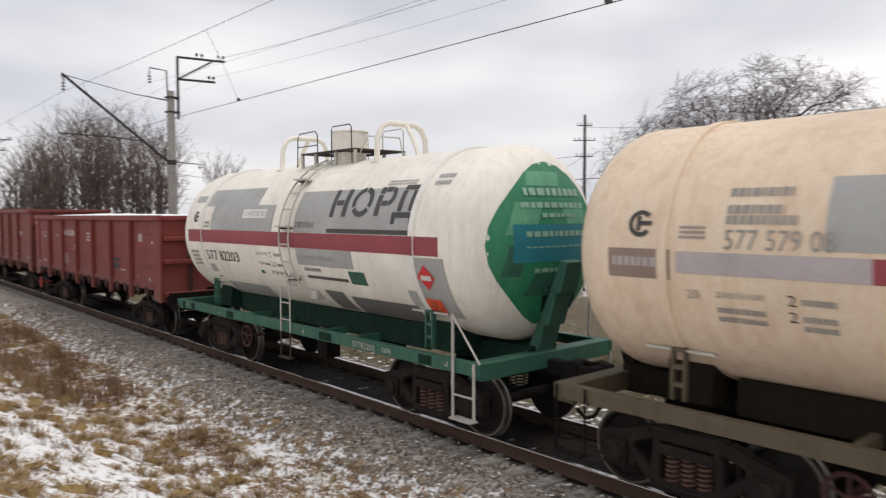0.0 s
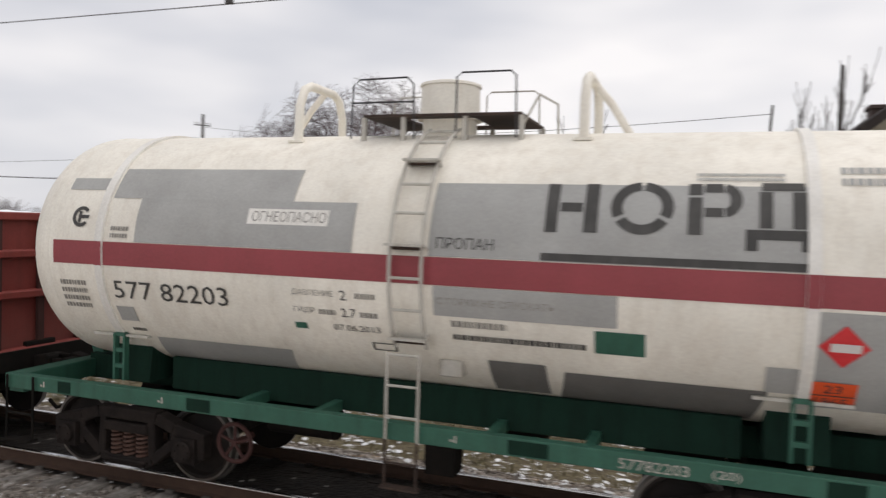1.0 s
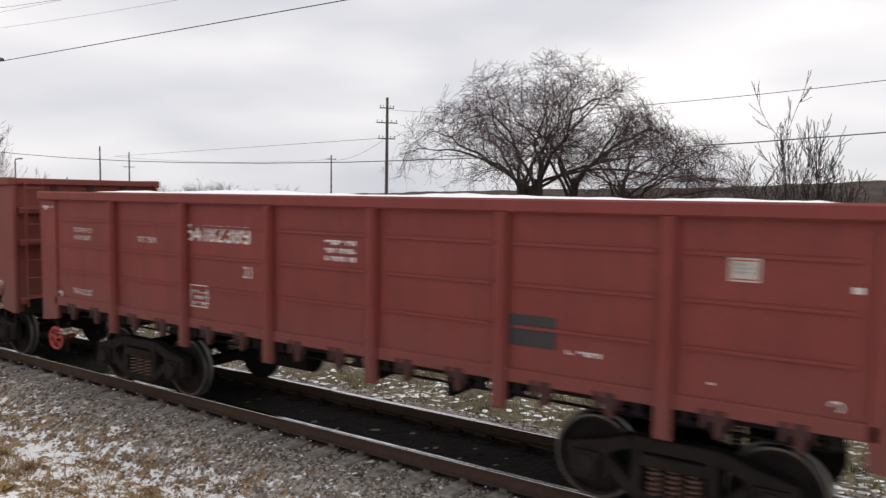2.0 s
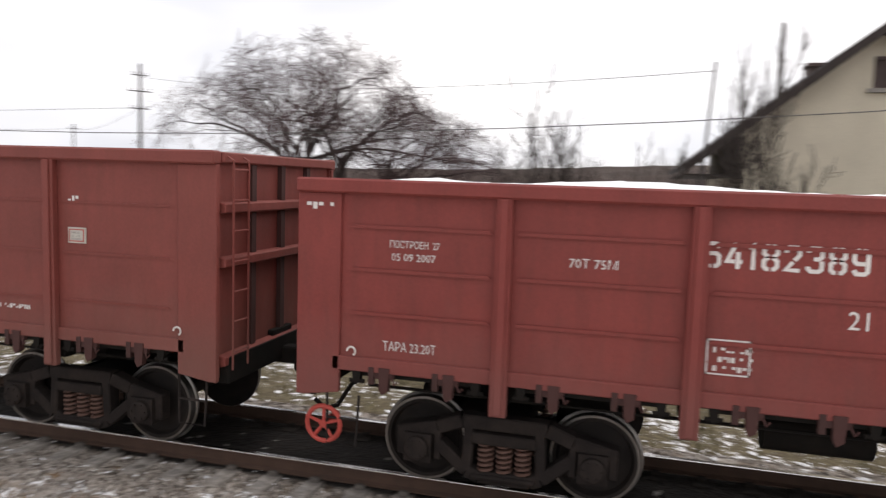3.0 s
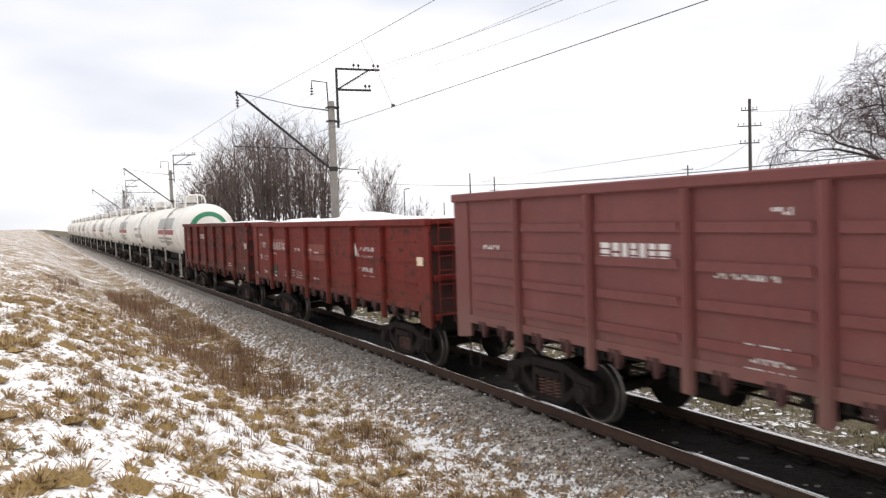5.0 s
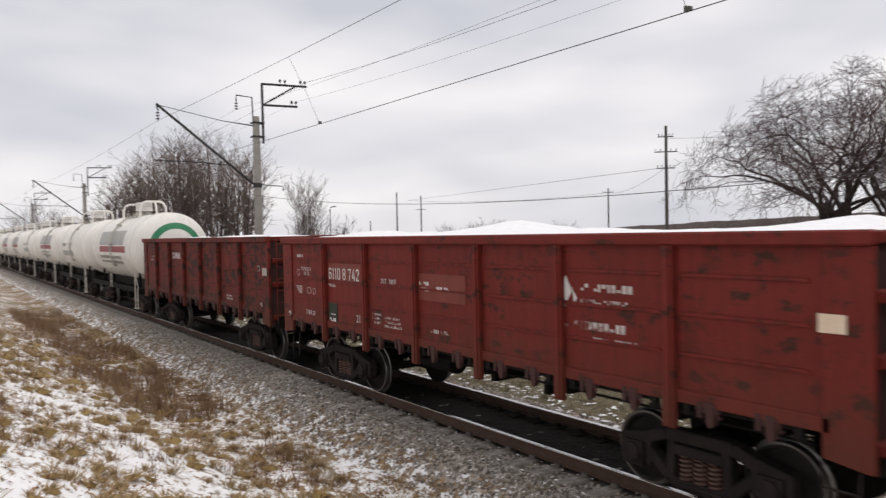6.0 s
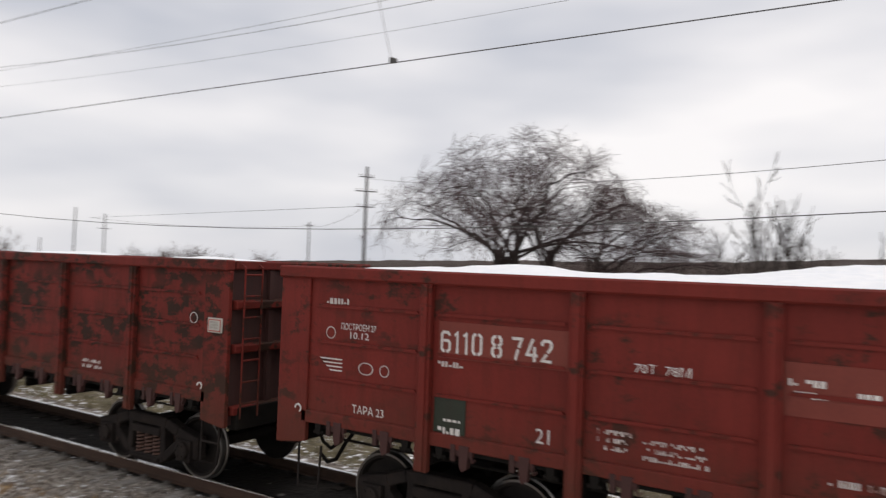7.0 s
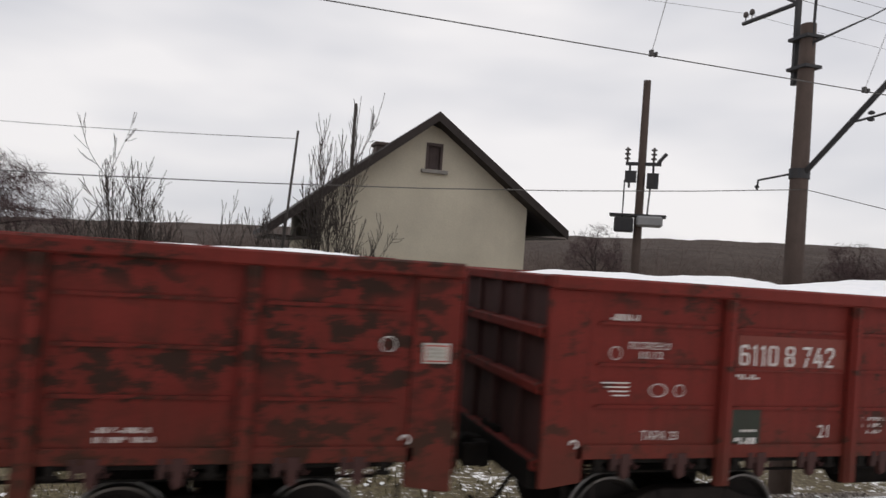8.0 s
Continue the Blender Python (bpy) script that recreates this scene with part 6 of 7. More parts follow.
def orchard_tree(x, y, base, stems, label, seed, half, top, fork, count, wide=0.0):
    """Trunks to the fork, limbs that arch from there to all sides of a low dome, branches and twigs on them."""
    rnd = random.Random(seed)
    m = thing("apple_tree", label, "tree", "old fruit trees")
    m.matrix_basis = pose(x, y, base)
    out, heads = [], []
    for dx, lean_x, lean_y, r in stems:
        pts = [Vector((dx + lean_x * (k / 4) ** 1.3 + rnd.gauss(0, 0.04), lean_y * k / 4 + rnd.gauss(0, 0.04), -0.15 + (fork + 0.15) * k / 4)) for k in range(5)]
        out.append((0, pts, [r * (1.25 - 0.11 * k) for k in range(5)]))
        heads.append((pts[-2], pts[-1], r * 0.75))
    size = half / 4.2
    for k in range(count):
        low, head, r = heads[k % len(heads)]
        turn = k * 2.399 + rnd.uniform(-0.3, 0.3)
        e = math.asin(min(1.0, ((k + 0.5) / count) ** 1.2)) + rnd.uniform(-0.08, 0.08)
        reach = half * math.cos(e) * rnd.uniform(0.74, 0.95)
        tip = Vector((wide + reach * math.cos(turn), reach * math.sin(turn) * 0.9, fork + (top - fork) * math.sin(e) * rnd.uniform(0.80, 0.96)))
        start = low.lerp(head, rnd.uniform(0.35, 1.0))
        mid = start.lerp(tip, 0.5) + Vector((0, 0, 0.26 * reach * rnd.uniform(0.5, 1.4)))
        mid -= Vector((tip.x - start.x, tip.y - start.y, 0)) * (0.16 * math.sin(e))
        n = 12
        drift = Vector((0, 0, 0))
        pts = []
        for i in range(n + 1):
            f = i / n
            drift += Vector((rnd.gauss(0, 1), rnd.gauss(0, 1), rnd.gauss(0, 0.8))) * 0.075 * size
            pts.append(start * (1 - f) ** 2 + mid * (2 * f * (1 - f)) + tip * f * f + drift * min(1.0, 3 * f))
        rad = [max(0.011, r * 0.46 * (1 - f / n) ** 0.85 * rnd.uniform(0.92, 1.08)) for f in range(n + 1)]
        out.append((1, pts, rad))
        # boughs leave the limb on alternating sides, longest in its middle
        for j in range(BOUGHS):
            t = (0.22 + 0.77 * (j + rnd.random()) / BOUGHS) * n
            i = min(int(t), n - 1)
            c = pts[i].lerp(pts[i + 1], t - i)
            v = (pts[i + 1] - pts[i]).normalized()
            side = v.cross(Vector((rnd.gauss(0, 0.5), rnd.gauss(0, 0.5), 1))).normalized() * (1 if j % 2 else -1)
            d = (v * 0.75 + side * rnd.uniform(0.5, 0.9) + Vector((0, 0, rnd.uniform(-0.1, 0.45)))).normalized()
            sprout(rnd, out, c, d, APPLE["lens"][2] * (0.4 + 0.6 * size) * rnd.uniform(0.6, 1.15) * (1.15 - 0.4 * t / n), max(0.009, rad[i] * 0.42), 2, dict(APPLE, lens=[v_ * (0.4 + 0.6 * size) for v_ in APPLE["lens"]]))
    # twigs thin out at the round outer edge of the crown

    def held(p):
        rho = (math.hypot(p.x - wide, p.y) / half) ** 1.5 + (max(0.0, p.z - fork) / (top - fork)) ** 1.5
        rho = rho ** (1 / 1.5)
        if rho < 0.78 or p.z < fork:
            return p
        k = (0.78 + (rho - 0.78) * 0.48) / rho
        return Vector((wide + (p.x - wide) * k, p.y * k, fork + (p.z - fork) * k))

    out = [(lv, [held(p) for p in ps] if lv else ps, rad) for lv, ps, rad in out]
    part("trunk", limbs([b for b in out if b[0] == 0], [9]), BARK, m, "", True)
    part("canopy", limbs([b for b in out if b[0] in (1, 2)], [7, 7, 5]), BARK, m, "", True)
    tagged(part("crown", limbs([b for b in out if b[0] >= 3], [3]), TWIG, m), kind="stuff")
    return m


ax, ay, _ = at(25.7, 21)
orchard_tree(ax, ay, -1.0, [(-0.3, -0.35, 0.1, 0.15), (0.0, 0.05, -0.15, 0.16), (0.75, 0.3, 0.2, 0.15)], "spreading leafless apple tree beyond the track", 4, 4.95, 8.7, 4.85, 20)
bx_, by_, _ = at(19.3, 22.5)
orchard_tree(bx_, by_, -1.0, [(0, -0.1, 0.1, 0.13), (0.15, 0.25, 0.0, 0.12)], "smaller leafless fruit tree beside the apple tree", 9, 4.0, 7.2, 4.4, 11, 0.45)


def sapling(az, r, top, stems, label, seed, half=0.9, material=None, name="sapling_clump"):
    rnd = random.Random(seed)
    x, y, _ = at(az, r)
    m = thing(name, label, "bush", "bare saplings and bushes")
    m.matrix_basis = pose(x, y, -1.15)
    out = []
    for k in range(stems):
        h = (top + 1.15) * rnd.uniform(0.72, 0.95)
        sprout(rnd, out, Vector((rnd.uniform(-0.3, 0.3) * half, rnd.uniform(-0.3, 0.3) * half, 0)), Vector((rnd.gauss(0, 0.12), rnd.gauss(0, 0.12), 1)).normalized(), h, rnd.uniform(0.026, 0.05), 0, WAND)
    out = fitted(out, half, top + 1.15, half * 0.7, 0.985)
    for b in out:
        if b[0] == 0:
            part("stem", limbs([b], [6]), material or PALEBARK, m, "", True)
    tagged(part("crown", limbs(out, [3], 1), material or PALEBARK, m), kind="stuff")
    return m


sapling(6.2, 19, 6.1, 4, "tall pale leafless saplings", 1, 1.25)
sapling(9.6, 21, 4.6, 3, "thin pale leafless saplings", 2, 1.1)
sapling(4.2, 20, 4.2, 4, "thin pale leafless saplings", 12, 0.9)
sapling(-6.7, 17.2, 6.7, 5, "tall leafless saplings before the house wall", 3, 1.1)
sapling(-8.6, 17.6, 4.5, 3, "leafless young tree before the house wall", 14, 1.3)
sapling(-2.6, 18, 4.5, 3, "low leafless bush beside the house", 5, 1.2)
orchard_tree(*at(-28.7, 34)[:2], -1.15, [(0, 0.1, 0, 0.1), (0.1, -0.2, 0.1, 0.1)], "small leafless fruit tree by the switch pole", 21, 1.8, 6.9, 4.4, 8)
orchard_tree(*at(-46.2, 30)[:2], -1.15, [(0, 0.1, 0, 0.1), (0.1, -0.2, 0.1, 0.1)], "small leafless fruit tree in the field", 22, 1.5, 6.4, 4.3, 8)
sapling(14.0, 26, 4.6, 5, "thin leafless saplings by the trees", 8, 1.2)
# the far clumps take the twig colour with haze painted in
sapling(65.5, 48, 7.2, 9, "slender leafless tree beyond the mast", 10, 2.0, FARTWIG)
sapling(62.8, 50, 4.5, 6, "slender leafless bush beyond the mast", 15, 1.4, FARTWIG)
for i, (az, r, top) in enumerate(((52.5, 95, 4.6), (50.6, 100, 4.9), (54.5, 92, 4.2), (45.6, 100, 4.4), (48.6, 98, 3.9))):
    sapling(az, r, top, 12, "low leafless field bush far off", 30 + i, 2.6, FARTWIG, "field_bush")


def woods():
    """The leafless wood along the line, far off."""
    rnd = random.Random(77)
    trunks, crowns = [], []
    spots = []
    for k in range(125):
        az = rnd.uniform(69.3, 79.5)
        r = rnd.uniform(78, 112)
        spots.append((az, r, 4.6 + r * math.tan(radians(float(np.interp(az, [69, 70.5, 73, 75, 77, 79.5], [5.2, 5.6, 6.5, 6.4, 5.0, 2.8]))))))
    for k in range(34):
        az = rnd.uniform(79.5, 85.5)
        spots.append((az, rnd.uniform(150, 190), rnd.uniform(8, 11)))
    for az, r, h in spots:
        x, y, _ = at(az, r)
        out = []
        sprout(rnd, out, Vector((x, y, -1.3)), Vector((rnd.gauss(0, 0.04), rnd.gauss(0, 0.04), 1)), h * rnd.uniform(0.82, 1.03), rnd.uniform(0.09, 0.17), 0, FOREST)
        trunks += [b for b in out if b[0] == 0]
        crowns += [b for b in out if b[0] > 0]
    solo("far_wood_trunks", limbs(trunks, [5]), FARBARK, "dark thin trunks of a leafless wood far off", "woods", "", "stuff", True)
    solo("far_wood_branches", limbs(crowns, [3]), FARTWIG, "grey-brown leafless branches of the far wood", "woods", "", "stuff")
    low = []
    for k in range(260):
        az = rnd.uniform(68.5, 86)
        r = rnd.uniform(76, 100) if az < 80 else rnd.uniform(140, 180)
        x, y, _ = at(az, r)
        sprout(rnd, low, Vector((x, y, -1.3)), Vector((rnd.gauss(0, 0.25), rnd.gauss(0, 0.25), 1)).normalized(), rnd.uniform(2, 4.5), 0.04, 1, dict(FOREST, levels=2, kids=[0, 7, 0], thin=0.02))
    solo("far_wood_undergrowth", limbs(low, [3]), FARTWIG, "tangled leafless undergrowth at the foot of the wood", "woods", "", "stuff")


woods()

# ---- ground, hill, track ----
CROSS_Y = [-400, -60, -10, -2, 0, 1.5, 3.0, 4.4, 5.3, 6.2, 6.8, 10.0, 10.7, 11.7, 14, 30, 60, 120, 400, 3000]
CROSS_Z = [3.0, 2.4, 2.0, 1.6, 1.15, 0.45, -0.3, -0.78, -0.80, -0.66, -0.62, -0.62, -0.68, -0.9, -0.95, -1.1, -1.3, -2.0, -2.5, -3]


def ground_z(x, y):
    z = float(np.interp(y, CROSS_Y, CROSS_Z))
    if y < 6 or y > 10.8:
        k = min(1.0, abs(y - 8.4) - 2.3)
        z += k * (0.09 * noise.noise((x * 0.45, y * 0.45, 3.1)) + 0.05 * noise.noise((x * 1.7, y * 1.7, 8.0)) + 0.025 * noise.noise((x * 4.5, y * 4.5, 1.0)))
    return z


def spaced(lo, hi, fine_lo, fine_hi, step, grow=1.22):
    a = list(np.arange(fine_lo, fine_hi + 1e-6, step))
    s, x = step, fine_hi
    while x < hi:
        s *= grow
        x += s
        a.append(min(x, hi))
    s, x = step, fine_lo
    while x > lo:
        s *= grow
        x -= s
        a.insert(0, max(x, lo))
    return a


gx, gy = spaced(-3000, 3000, -42, 12, 0.2), spaced(-300, 3000, -3, 16, 0.2)
solo("ground", Shape().grid([[(x, y, ground_z(x, y)) for x in gx] for y in gy]), GROUND, "bank and field of dry grass with thin patchy snow", "ground", "", "structure", True)


def hill():
    """Low wooded rise that closes the view behind the field."""
    rows = []
    azs = [78 - 0.5 * k for k in range(320)]
    for r, k in ((54, 0.0), (57, 0.45), (60, 0.8), (66, 0.92), (80, 0.97), (120, 1.0), (200, 1.0), (330, 1.0), (420, 0.3)):
        row = []
        for az in azs:
            el = float(np.interp(az, [-80, -37, -20, 2, 12, 30, 45, 60, 78], [2.9, 2.85, 2.3, 1.45, 0.9, 0.5, 0.2, -0.1, -0.3]))
            top = 3.33 + r * math.tan(radians(el)) * (0.5 + 0.5 * min(1, r / 200)) + 0.45 * noise.noise((az * 0.5, r * 0.05, 2)) + 0.35 * noise.noise((az * 2.3, r * 0.05, 5)) - max(0, az - 25) * 0.08
            x, y, _ = at(az, r)
            row.append((x, y, -1.4 + max(0, top + 1.4) * k))
        rows.append(row)
    s = Shape().grid([list(reversed(r)) for r in rows])
    solo("wooded_hill", s, SCRUB, "low brown hill of leafless scrub behind the field", "hill", "", "structure", True)
    rnd, low = random.Random(5), []
    for k in range(900):
        az = rnd.uniform(-62, 40)
        r = rnd.uniform(55, 64)
        el = float(np.interp(az, [-80, -37, -20, 2, 12, 30, 45], [2.6, 2.5, 2.0, 1.25, 0.75, 0.45, 0.2]))
        x, y, _ = at(az, r)
        h = (3.33 + r * math.tan(radians(el * 0.6)) + 1.3) * rnd.uniform(0.6, 1.08) - max(0, az - 25) * 0.08
        sprout(rnd, low, Vector((x, y, -1.4)), Vector((rnd.gauss(0, 0.12), rnd.gauss(0, 0.12), 1)).normalized(), max(1.0, h), 0.05, 1, dict(FOREST, levels=2, kids=[0, 6, 0], thin=0.02))
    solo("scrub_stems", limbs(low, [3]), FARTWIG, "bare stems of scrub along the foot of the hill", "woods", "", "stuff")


hill()

# the bed of crushed stone
bed_x = spaced(-420, 120, -40, 14, 0.25)
bed_prof = [(5.75, -0.84), (6.1, -0.62), (6.55, -0.30), (6.75, -0.235), (7.1, -0.225), (7.5, -0.225), (8.4, -0.225), (9.3, -0.225), (9.7, -0.225), (10.05, -0.235), (10.25, -0.30), (10.7, -0.62), (11.05, -0.9)]
fine_prof = []
for (a, za), (b, zb) in zip(bed_prof, bed_prof[1:]):
    n = max(1, int((b - a) / 0.12))
    fine_prof += [(a + (b - a) * k / n, za + (zb - za) * k / n) for k in range(n)]
fine_prof.append(bed_prof[-1])
solo("ballast_bed", Shape().grid([[(x, y, z + 0.025 * noise.noise((x * 5, y * 5, 0))) for x in bed_x] for y, z in fine_prof]), BALLAST, "grey crushed stone bed under the track", "ballast", "", "structure", True)


def scatter(name, proto_v, proto_f, places, material, label, category):
    """Many small pieces joined into one mesh: places are (matrix 3x3, offset)."""
    pv = np.array(proto_v)
    nv = len(pv)
    V = np.concatenate([pv @ m.T + o for m, o in places])
    F = np.array(proto_f)
    F = (F[None] + (np.arange(len(places)) * nv)[:, None, None]).reshape(-1, F.shape[1])
    me = bpy.data.meshes.new(name)
    me.from_pydata(V.tolist(), [], F.tolist())
    me.materials.append(material)
    return tagged(new(name, me), label, category, "", "stuff")


def turn3(a, tilt, side):
    return np.array((Matrix.Rotation(a, 3, "Z") @ Matrix.Rotation(tilt, 3, "X") @ Matrix.Rotation(side, 3, "Y")))


rs = np.random.RandomState(3)
stone_v = [(0.9, 0.1, -0.2), (0.35, 0.85, -0.1), (-0.5, 0.75, 0.0), (-0.95, -0.1, -0.15), (-0.3, -0.85, 0.05), (0.55, -0.7, -0.1), (0.25, 0.15, 0.75), (-0.35, -0.05, 0.65), (0, 0, -0.7)]
stone_f = [(0, 1, 6), (1, 2, 6), (2, 7, 6), (2, 3, 7), (3, 4, 7), (4, 6, 7), (4, 5, 6), (5, 0, 6), (1, 0, 8), (2, 1, 8), (3, 2, 8), (4, 3, 8), (5, 4, 8), (0, 5, 8)]
py, pz = [p[0] for p in bed_prof], [p[1] for p in bed_prof]
places = []
for k in range(34000):
    x = 11 - 44 * rs.rand() ** 1.25
    y = 5.7 + rs.rand() * 1.75 if rs.rand() < 0.75 else 9.4 + rs.rand() * 1.3
    q = rs.uniform(0.018, 0.042)
    if y < 6.45 and rs.rand() < (6.6 - y) * 0.95:
        continue
    if 7.0 < y < 9.8 and abs((14 - x + 0.2725) % 0.545 - 0.2725) < 0.11:
        continue
    places.append((turn3(rs.rand() * 6.3, rs.normal() * 0.5, rs.normal() * 0.5) @ np.diag([q, q * rs.uniform(0.6, 1), q * rs.uniform(0.5, 0.9)]), np.array([x, y, np.interp(y, py, pz) + 0.012])))
scatter("loose_ballast_stones", stone_v, stone_f, places, STONES, "loose grey crushed stones of the track bed", "gravel")
places = []
for k in range(2600):
    x = 10 - 46 * rs.rand() ** 1.2
    y = 5.7 + rs.rand() ** 1.6 * 1.9 if rs.rand() < 0.62 else 9.6 + rs.rand() * 3.8
    q = rs.uniform(0.012, 0.032) * (2.2 if y > 9 else 1)
    z = np.interp(y, py, pz) if y < 11 else ground_z(x, y)
    places.append((turn3(rs.rand() * 6.3, 0, 0) @ np.diag([q * 1.8, q, q * 0.35]), np.array([x, y, z + 0.02])))
scatter("snow_crumbs", stone_v, stone_f, places, SNOW, "small leftover lumps of snow among the stones", "snow")
places = []
for k in range(120):
    for y, n in ((8.4, 3), (7.15, 1)):
        for j in range(n):
            q = rs.uniform(0.03, 0.07)
            places.append((turn3(rs.rand() * 0.6 - 0.3, 0, 0) @ np.diag([q * 1.1, q * 1.7, q * 0.2]), np.array([14 - 0.545 * k + rs.normal(0, 0.03), y + rs.normal(0, 0.16 if n == 3 else 0.05), -0.235 if n == 3 else -0.19])))
scatter("dusty_snow_crusts", stone_v, stone_f, places, DUSTYSNOW, "thin dusty crusts of snow on the sleepers", "snow")

# grass, weeds and dead leaves on the near bank
blade_v = [(-0.006, 0, 0), (0.006, 0, 0), (0.004, 0.03, 0.5), (-0.004, 0.03, 0.5), (0.0, 0.14, 1.0)]
blade_f = [(0, 1, 2), (0, 2, 3), (3, 2, 4)]
places, weeds, dead = [], [], []
for k in range(5800):
    x, y = 8 - 48 * rs.rand() ** 1.15, -4.0 + 9.7 * rs.rand()
    if noise.noise((x * 0.5, y * 0.5, 20)) < -0.18 + 0.25 * (y > 4.8):
        continue
    z, big = ground_z(x, y), rs.uniform(0.5, 1.3)
    for j in range(18):
        h = rs.uniform(0.05, 0.14) * big
        ox, oy = rs.normal(0, 0.06 * big, 2)
        places.append((turn3(rs.rand() * 6.3, -abs(rs.normal(1.0, 0.35)), 0) @ np.diag([1.5, h, h]), np.array([x + ox, y + oy, z - 0.01])))
for k in range(640):
    x, y = 3 - 30 * rs.rand() ** 1.2, -1.5 + 6.2 * rs.rand() if k < 400 else 3.6 + 2.1 * rs.rand()
    z, big = ground_z(x, y), rs.uniform(0.6, 1.3)
    for j in range(75):
        h = rs.uniform(0.07, 0.17) * big
        a, d = rs.rand() * 6.3, abs(rs.normal(0, 0.11)) * big
        places.append((turn3(a, -min(1.35, 0.25 + d * 5 + rs.normal() * 0.15), 0) @ np.diag([1.7, h, h]), np.array([x - d * math.sin(a), y + d * math.cos(a), z - 0.01])))
# tufts and litter creep up the foot of the stone slope
for k in range(3200):
    x, y = 4 - 40 * rs.rand(), 5.2 + abs(rs.normal(0, 0.62))
    if noise.noise((x * 0.7, y * 0.9, 60)) < -0.08 or y > 6.75:
        continue
    z, big = max(ground_z(x, y), float(np.interp(y, py, pz)) if y > 5.75 else -9), rs.uniform(0.4, 1.1)
    for j in range(16):
        h = rs.uniform(0.05, 0.15) * big
        ox, oy = rs.normal(0, 0.07 * big, 2)
        places.append((turn3(rs.rand() * 6.3, -abs(rs.normal(0.9, 0.4)), 0) @ np.diag([1.5, h, h]), np.array([x + ox, y + oy, z - 0.01])))
mounds = []
for k in range(700):
    x, y = 7 - 34 * rs.rand() ** 1.1, -4.0 + 8.9 * rs.rand()
    q = rs.uniform(0.10, 0.24)
    mounds.append((turn3(rs.rand() * 6.3, rs.normal() * 0.12, rs.normal() * 0.12) @ np.diag([q * 1.25, q, q * rs.uniform(0.35, 0.6)]), np.array([x, y, ground_z(x, y)])))
    for j in range(70):
        a, d = rs.rand() * 6.3, rs.rand() ** 0.5
        h = rs.uniform(0.05, 0.13)
        places.append((turn3(a, -0.35 - d * 0.8 + rs.normal() * 0.2, 0) @ np.diag([1.5, h, h]), np.array([x - d * q * math.sin(a), y + d * q * math.cos(a), ground_z(x, y) + q * 0.42 * (1 - d * d) - 0.01])))
scatter("grass_tussocks", stone_v, stone_f, mounds, TUSSOCK, "low ochre mossy tussocks on the bank", "grass")
scatter("dry_grass", blade_v, blade_f, places, BLADES, "matted straw-coloured dry grass on the bank", "grass")
for k in range(1300):
    x, y = -1 - 44 * rs.rand(), rs.choice([rs.uniform(3.2, 5.6), rs.uniform(0.5, 5.6)])
    if noise.noise((x * 0.3, y * 0.4, 40)) < 0.12 - 0.25 * (x < -14 and y > 3):
        continue
    z, tall = ground_z(x, y), 0.6 if x > -13 else 1.1
    for j in range(12):
        h = rs.uniform(0.2, 0.6) * tall
        weeds.append((turn3(rs.rand() * 6.3, -abs(rs.normal(0.25, 0.2)), 0) @ np.diag([1.2, h, h]), np.array([x + rs.normal(0, 0.12), y + rs.normal(0, 0.12), z - 0.01])))
scatter("dry_weeds", blade_v, blade_f, weeds, WEEDS, "brown dry weed stalks along the ditch", "weeds")
leaf_v, leaf_f = [(-0.5, 0, 0), (0, -0.3, 0.1), (0.5, 0, 0), (0, 0.3, 0.1)], [(0, 1, 2), (0, 2, 3)]
for k in range(17000):
    x, y = 4 - 36 * rs.rand(), (5.0 + rs.normal() * 0.7) if k % 3 else rs.uniform(-1.5, 5.2)
    if noise.noise((x * 0.8, y * 0.8, 90)) < -0.05 or y > 6.9:
        continue
    q = rs.uniform(0.03, 0.075)
    dead.append((turn3(rs.rand() * 6.3, rs.normal() * 0.4, rs.normal() * 0.4) * q, np.array([x, y, max(ground_z(x, y), float(np.interp(y, py, pz)) if y > 5.75 else -9) + 0.02])))
scatter("dead_leaves", leaf_v, leaf_f, dead, LEAVES, "russet dead leaves lying along the ditch", "leaves")
places = []
for k in range(2600):
    x, y = 12 - 42 * rs.rand(), 19 - 7.4 * rs.rand() ** 1.3
    z = ground_z(x, y)
    for j in range(9):
        h = rs.uniform(0.08, 0.28)
        places.append((turn3(rs.rand() * 6.3, -abs(rs.normal(0.7, 0.4)), 0) @ np.diag([2.0, h, h]), np.array([x + rs.normal(0, 0.08), y + rs.normal(0, 0.08), z - 0.01])))
scatter("field_grass", blade_v, blade_f, places, FIELDBLADES, "tufts of dry grass beyond the track", "grass")

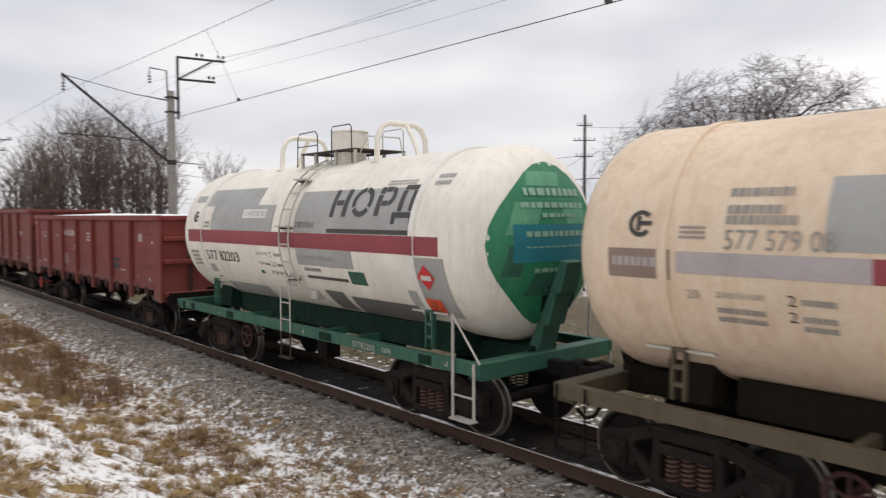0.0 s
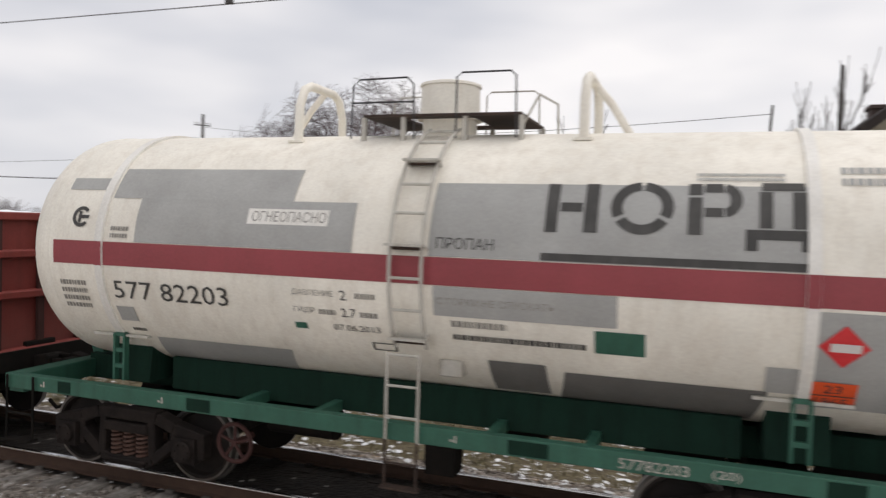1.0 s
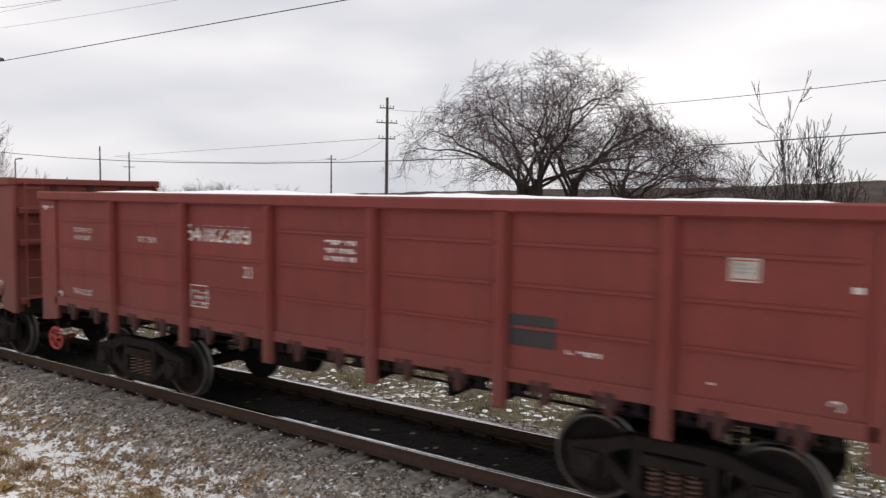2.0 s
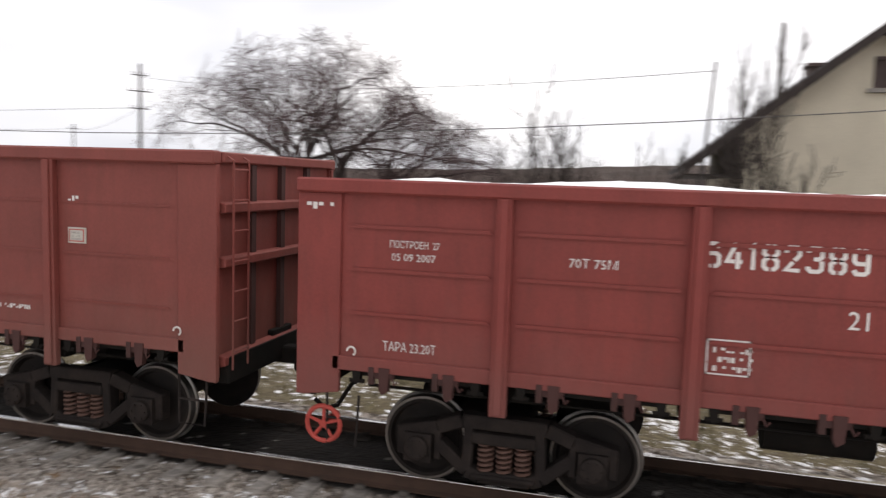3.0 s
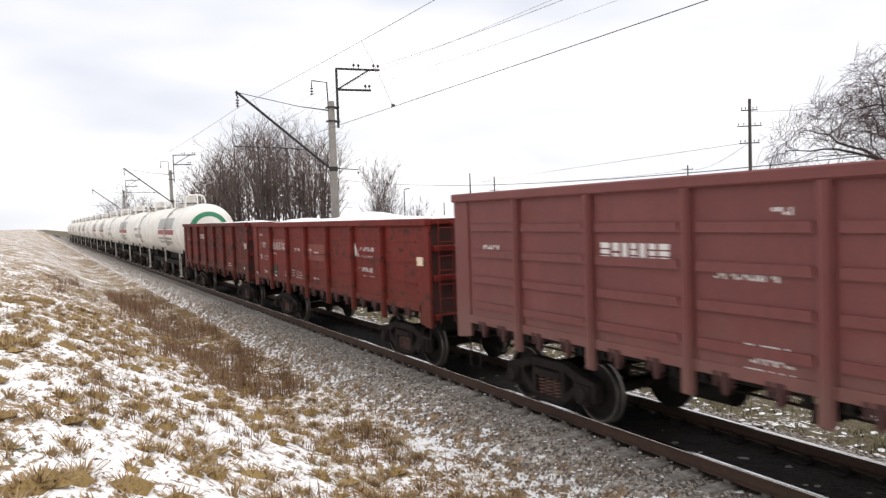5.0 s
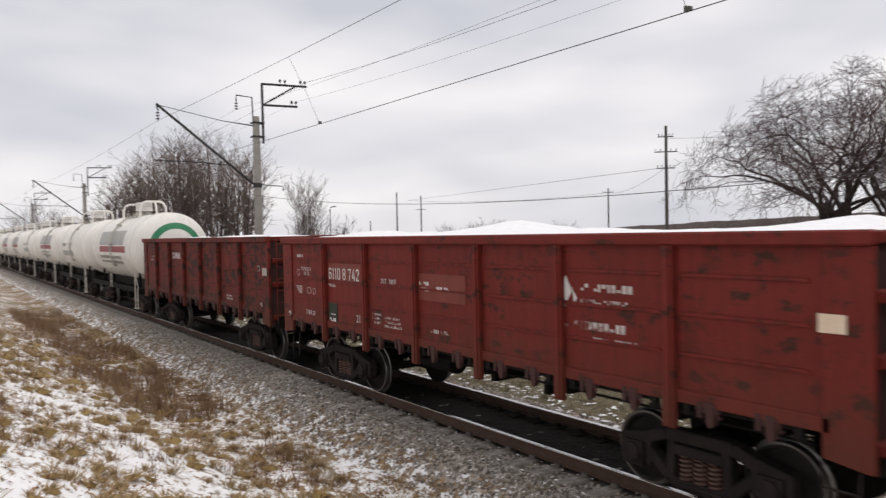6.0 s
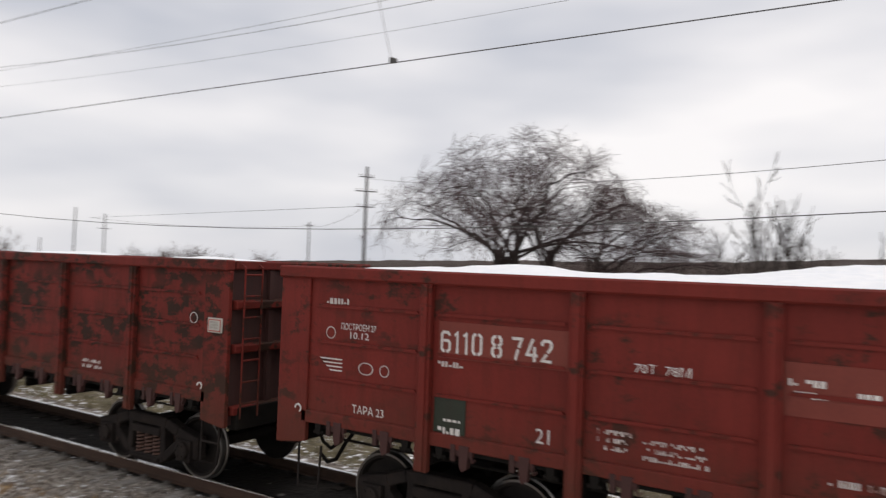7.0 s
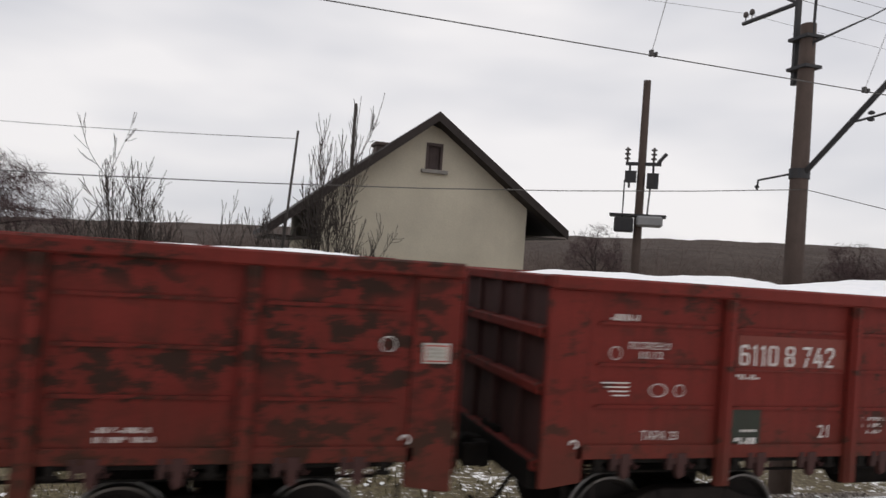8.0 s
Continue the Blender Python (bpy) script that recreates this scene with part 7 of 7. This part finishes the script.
# rails and sleepers
track = thing("railway_track", "straight railway track with worn rails on concrete sleepers", "railway track", "", "structure")
RAILPROF = [(-0.075, -0.18), (0.075, -0.18), (0.075, -0.165), (0.012, -0.145), (0.010, -0.05), (0.034, -0.038), (0.036, -0.010), (-0.036, -0.010), (-0.034, -0.038), (-0.010, -0.05), (-0.012, -0.145), (-0.075, -0.165)]
for y in (TRACK - 0.795, TRACK + 0.795):
    n = len(RAILPROF)
    web = Shape().add([(x, y + a, b) for x in (-420, 120) for a, b in RAILPROF], [(i, i + n, (i + 1) % n + n, (i + 1) % n) for i in range(n)])
    rail_part = part("rail", web, RAILSIDE, track, "rusty steel rail")
    cap = [(-0.036, -0.010), (0.036, -0.010), (0.034, -0.003), (0.026, 0.0), (-0.026, 0.0), (-0.034, -0.003)]
    n = len(cap)
    part("rail_head", Shape().add([(x, y + a, b) for x in (-420, 120) for a, b in cap], [(i, i + n, (i + 1) % n + n, (i + 1) % n) for i in range(1, n)]), RAILHEAD, rail_part, "bright worn running surface")
sl_shape = Shape()
for a, b, za, zb in ((-1.35, -0.5, -0.19, -0.20), (0.5, 1.35, -0.20, -0.19)):
    sl_shape.add([(x, y, z) for y, zt in ((a, za), (b, zb)) for x, z in ((-0.14, -0.36), (0.14, -0.36), (0.105, zt), (-0.105, zt))],
                 [(0, 1, 2, 3), (7, 6, 5, 4), (0, 4, 5, 1), (1, 5, 6, 2), (2, 6, 7, 3), (3, 7, 4, 0)])
sl_shape.box(-0.10, 0.10, -0.5, 0.5, -0.36, -0.245)
for y in (-0.795, 0.795):
    for d in (-1, 1):
        sl_shape.box(-0.05, 0.05, y + d * 0.11 - 0.03, y + d * 0.11 + 0.03, -0.20, -0.15)
sleeper_me = sl_shape.mesh("sleeper", SLEEPER)
for k in range(180):
    part("sleeper", sleeper_me, SLEEPER, track).matrix_basis = pose(14 - 0.545 * k, TRACK + 0.01 * math.sin(k * 7.3), 0, 0, 0, 0.6 * math.sin(k * 3.7))
rest = Shape()
for k in range(180, 620):
    x = 14 - 0.545 * k
    rest.box(x - 0.11, x + 0.11, TRACK - 1.35, TRACK + 1.35, -0.36, -0.2)
tagged(part("far_sleepers", rest, SLEEPER, track), kind="stuff")


def motions():
    """The whole train rolls past; every wheelset turns with it."""
    steps = [0.5 * k for k in range(17)]
    spins = [k / 15 for k in range(121)]
    for ob, center in MOVERS:
        walk(ob, [(t, pose(center + gone(t), TRACK, 0)) for t in steps])
        for bo in ob.children:
            if bo.name.split(".")[0] != "bogie":
                continue
            for ws in bo.children:
                if ws.name.split(".")[0] == "wheelset":
                    x = ws.matrix_basis.translation.x
                    walk(ws, [(t, pose(x, 0, AXLE, 0, math.degrees(gone(t) / AXLE), 0)) for t in spins])


motions()
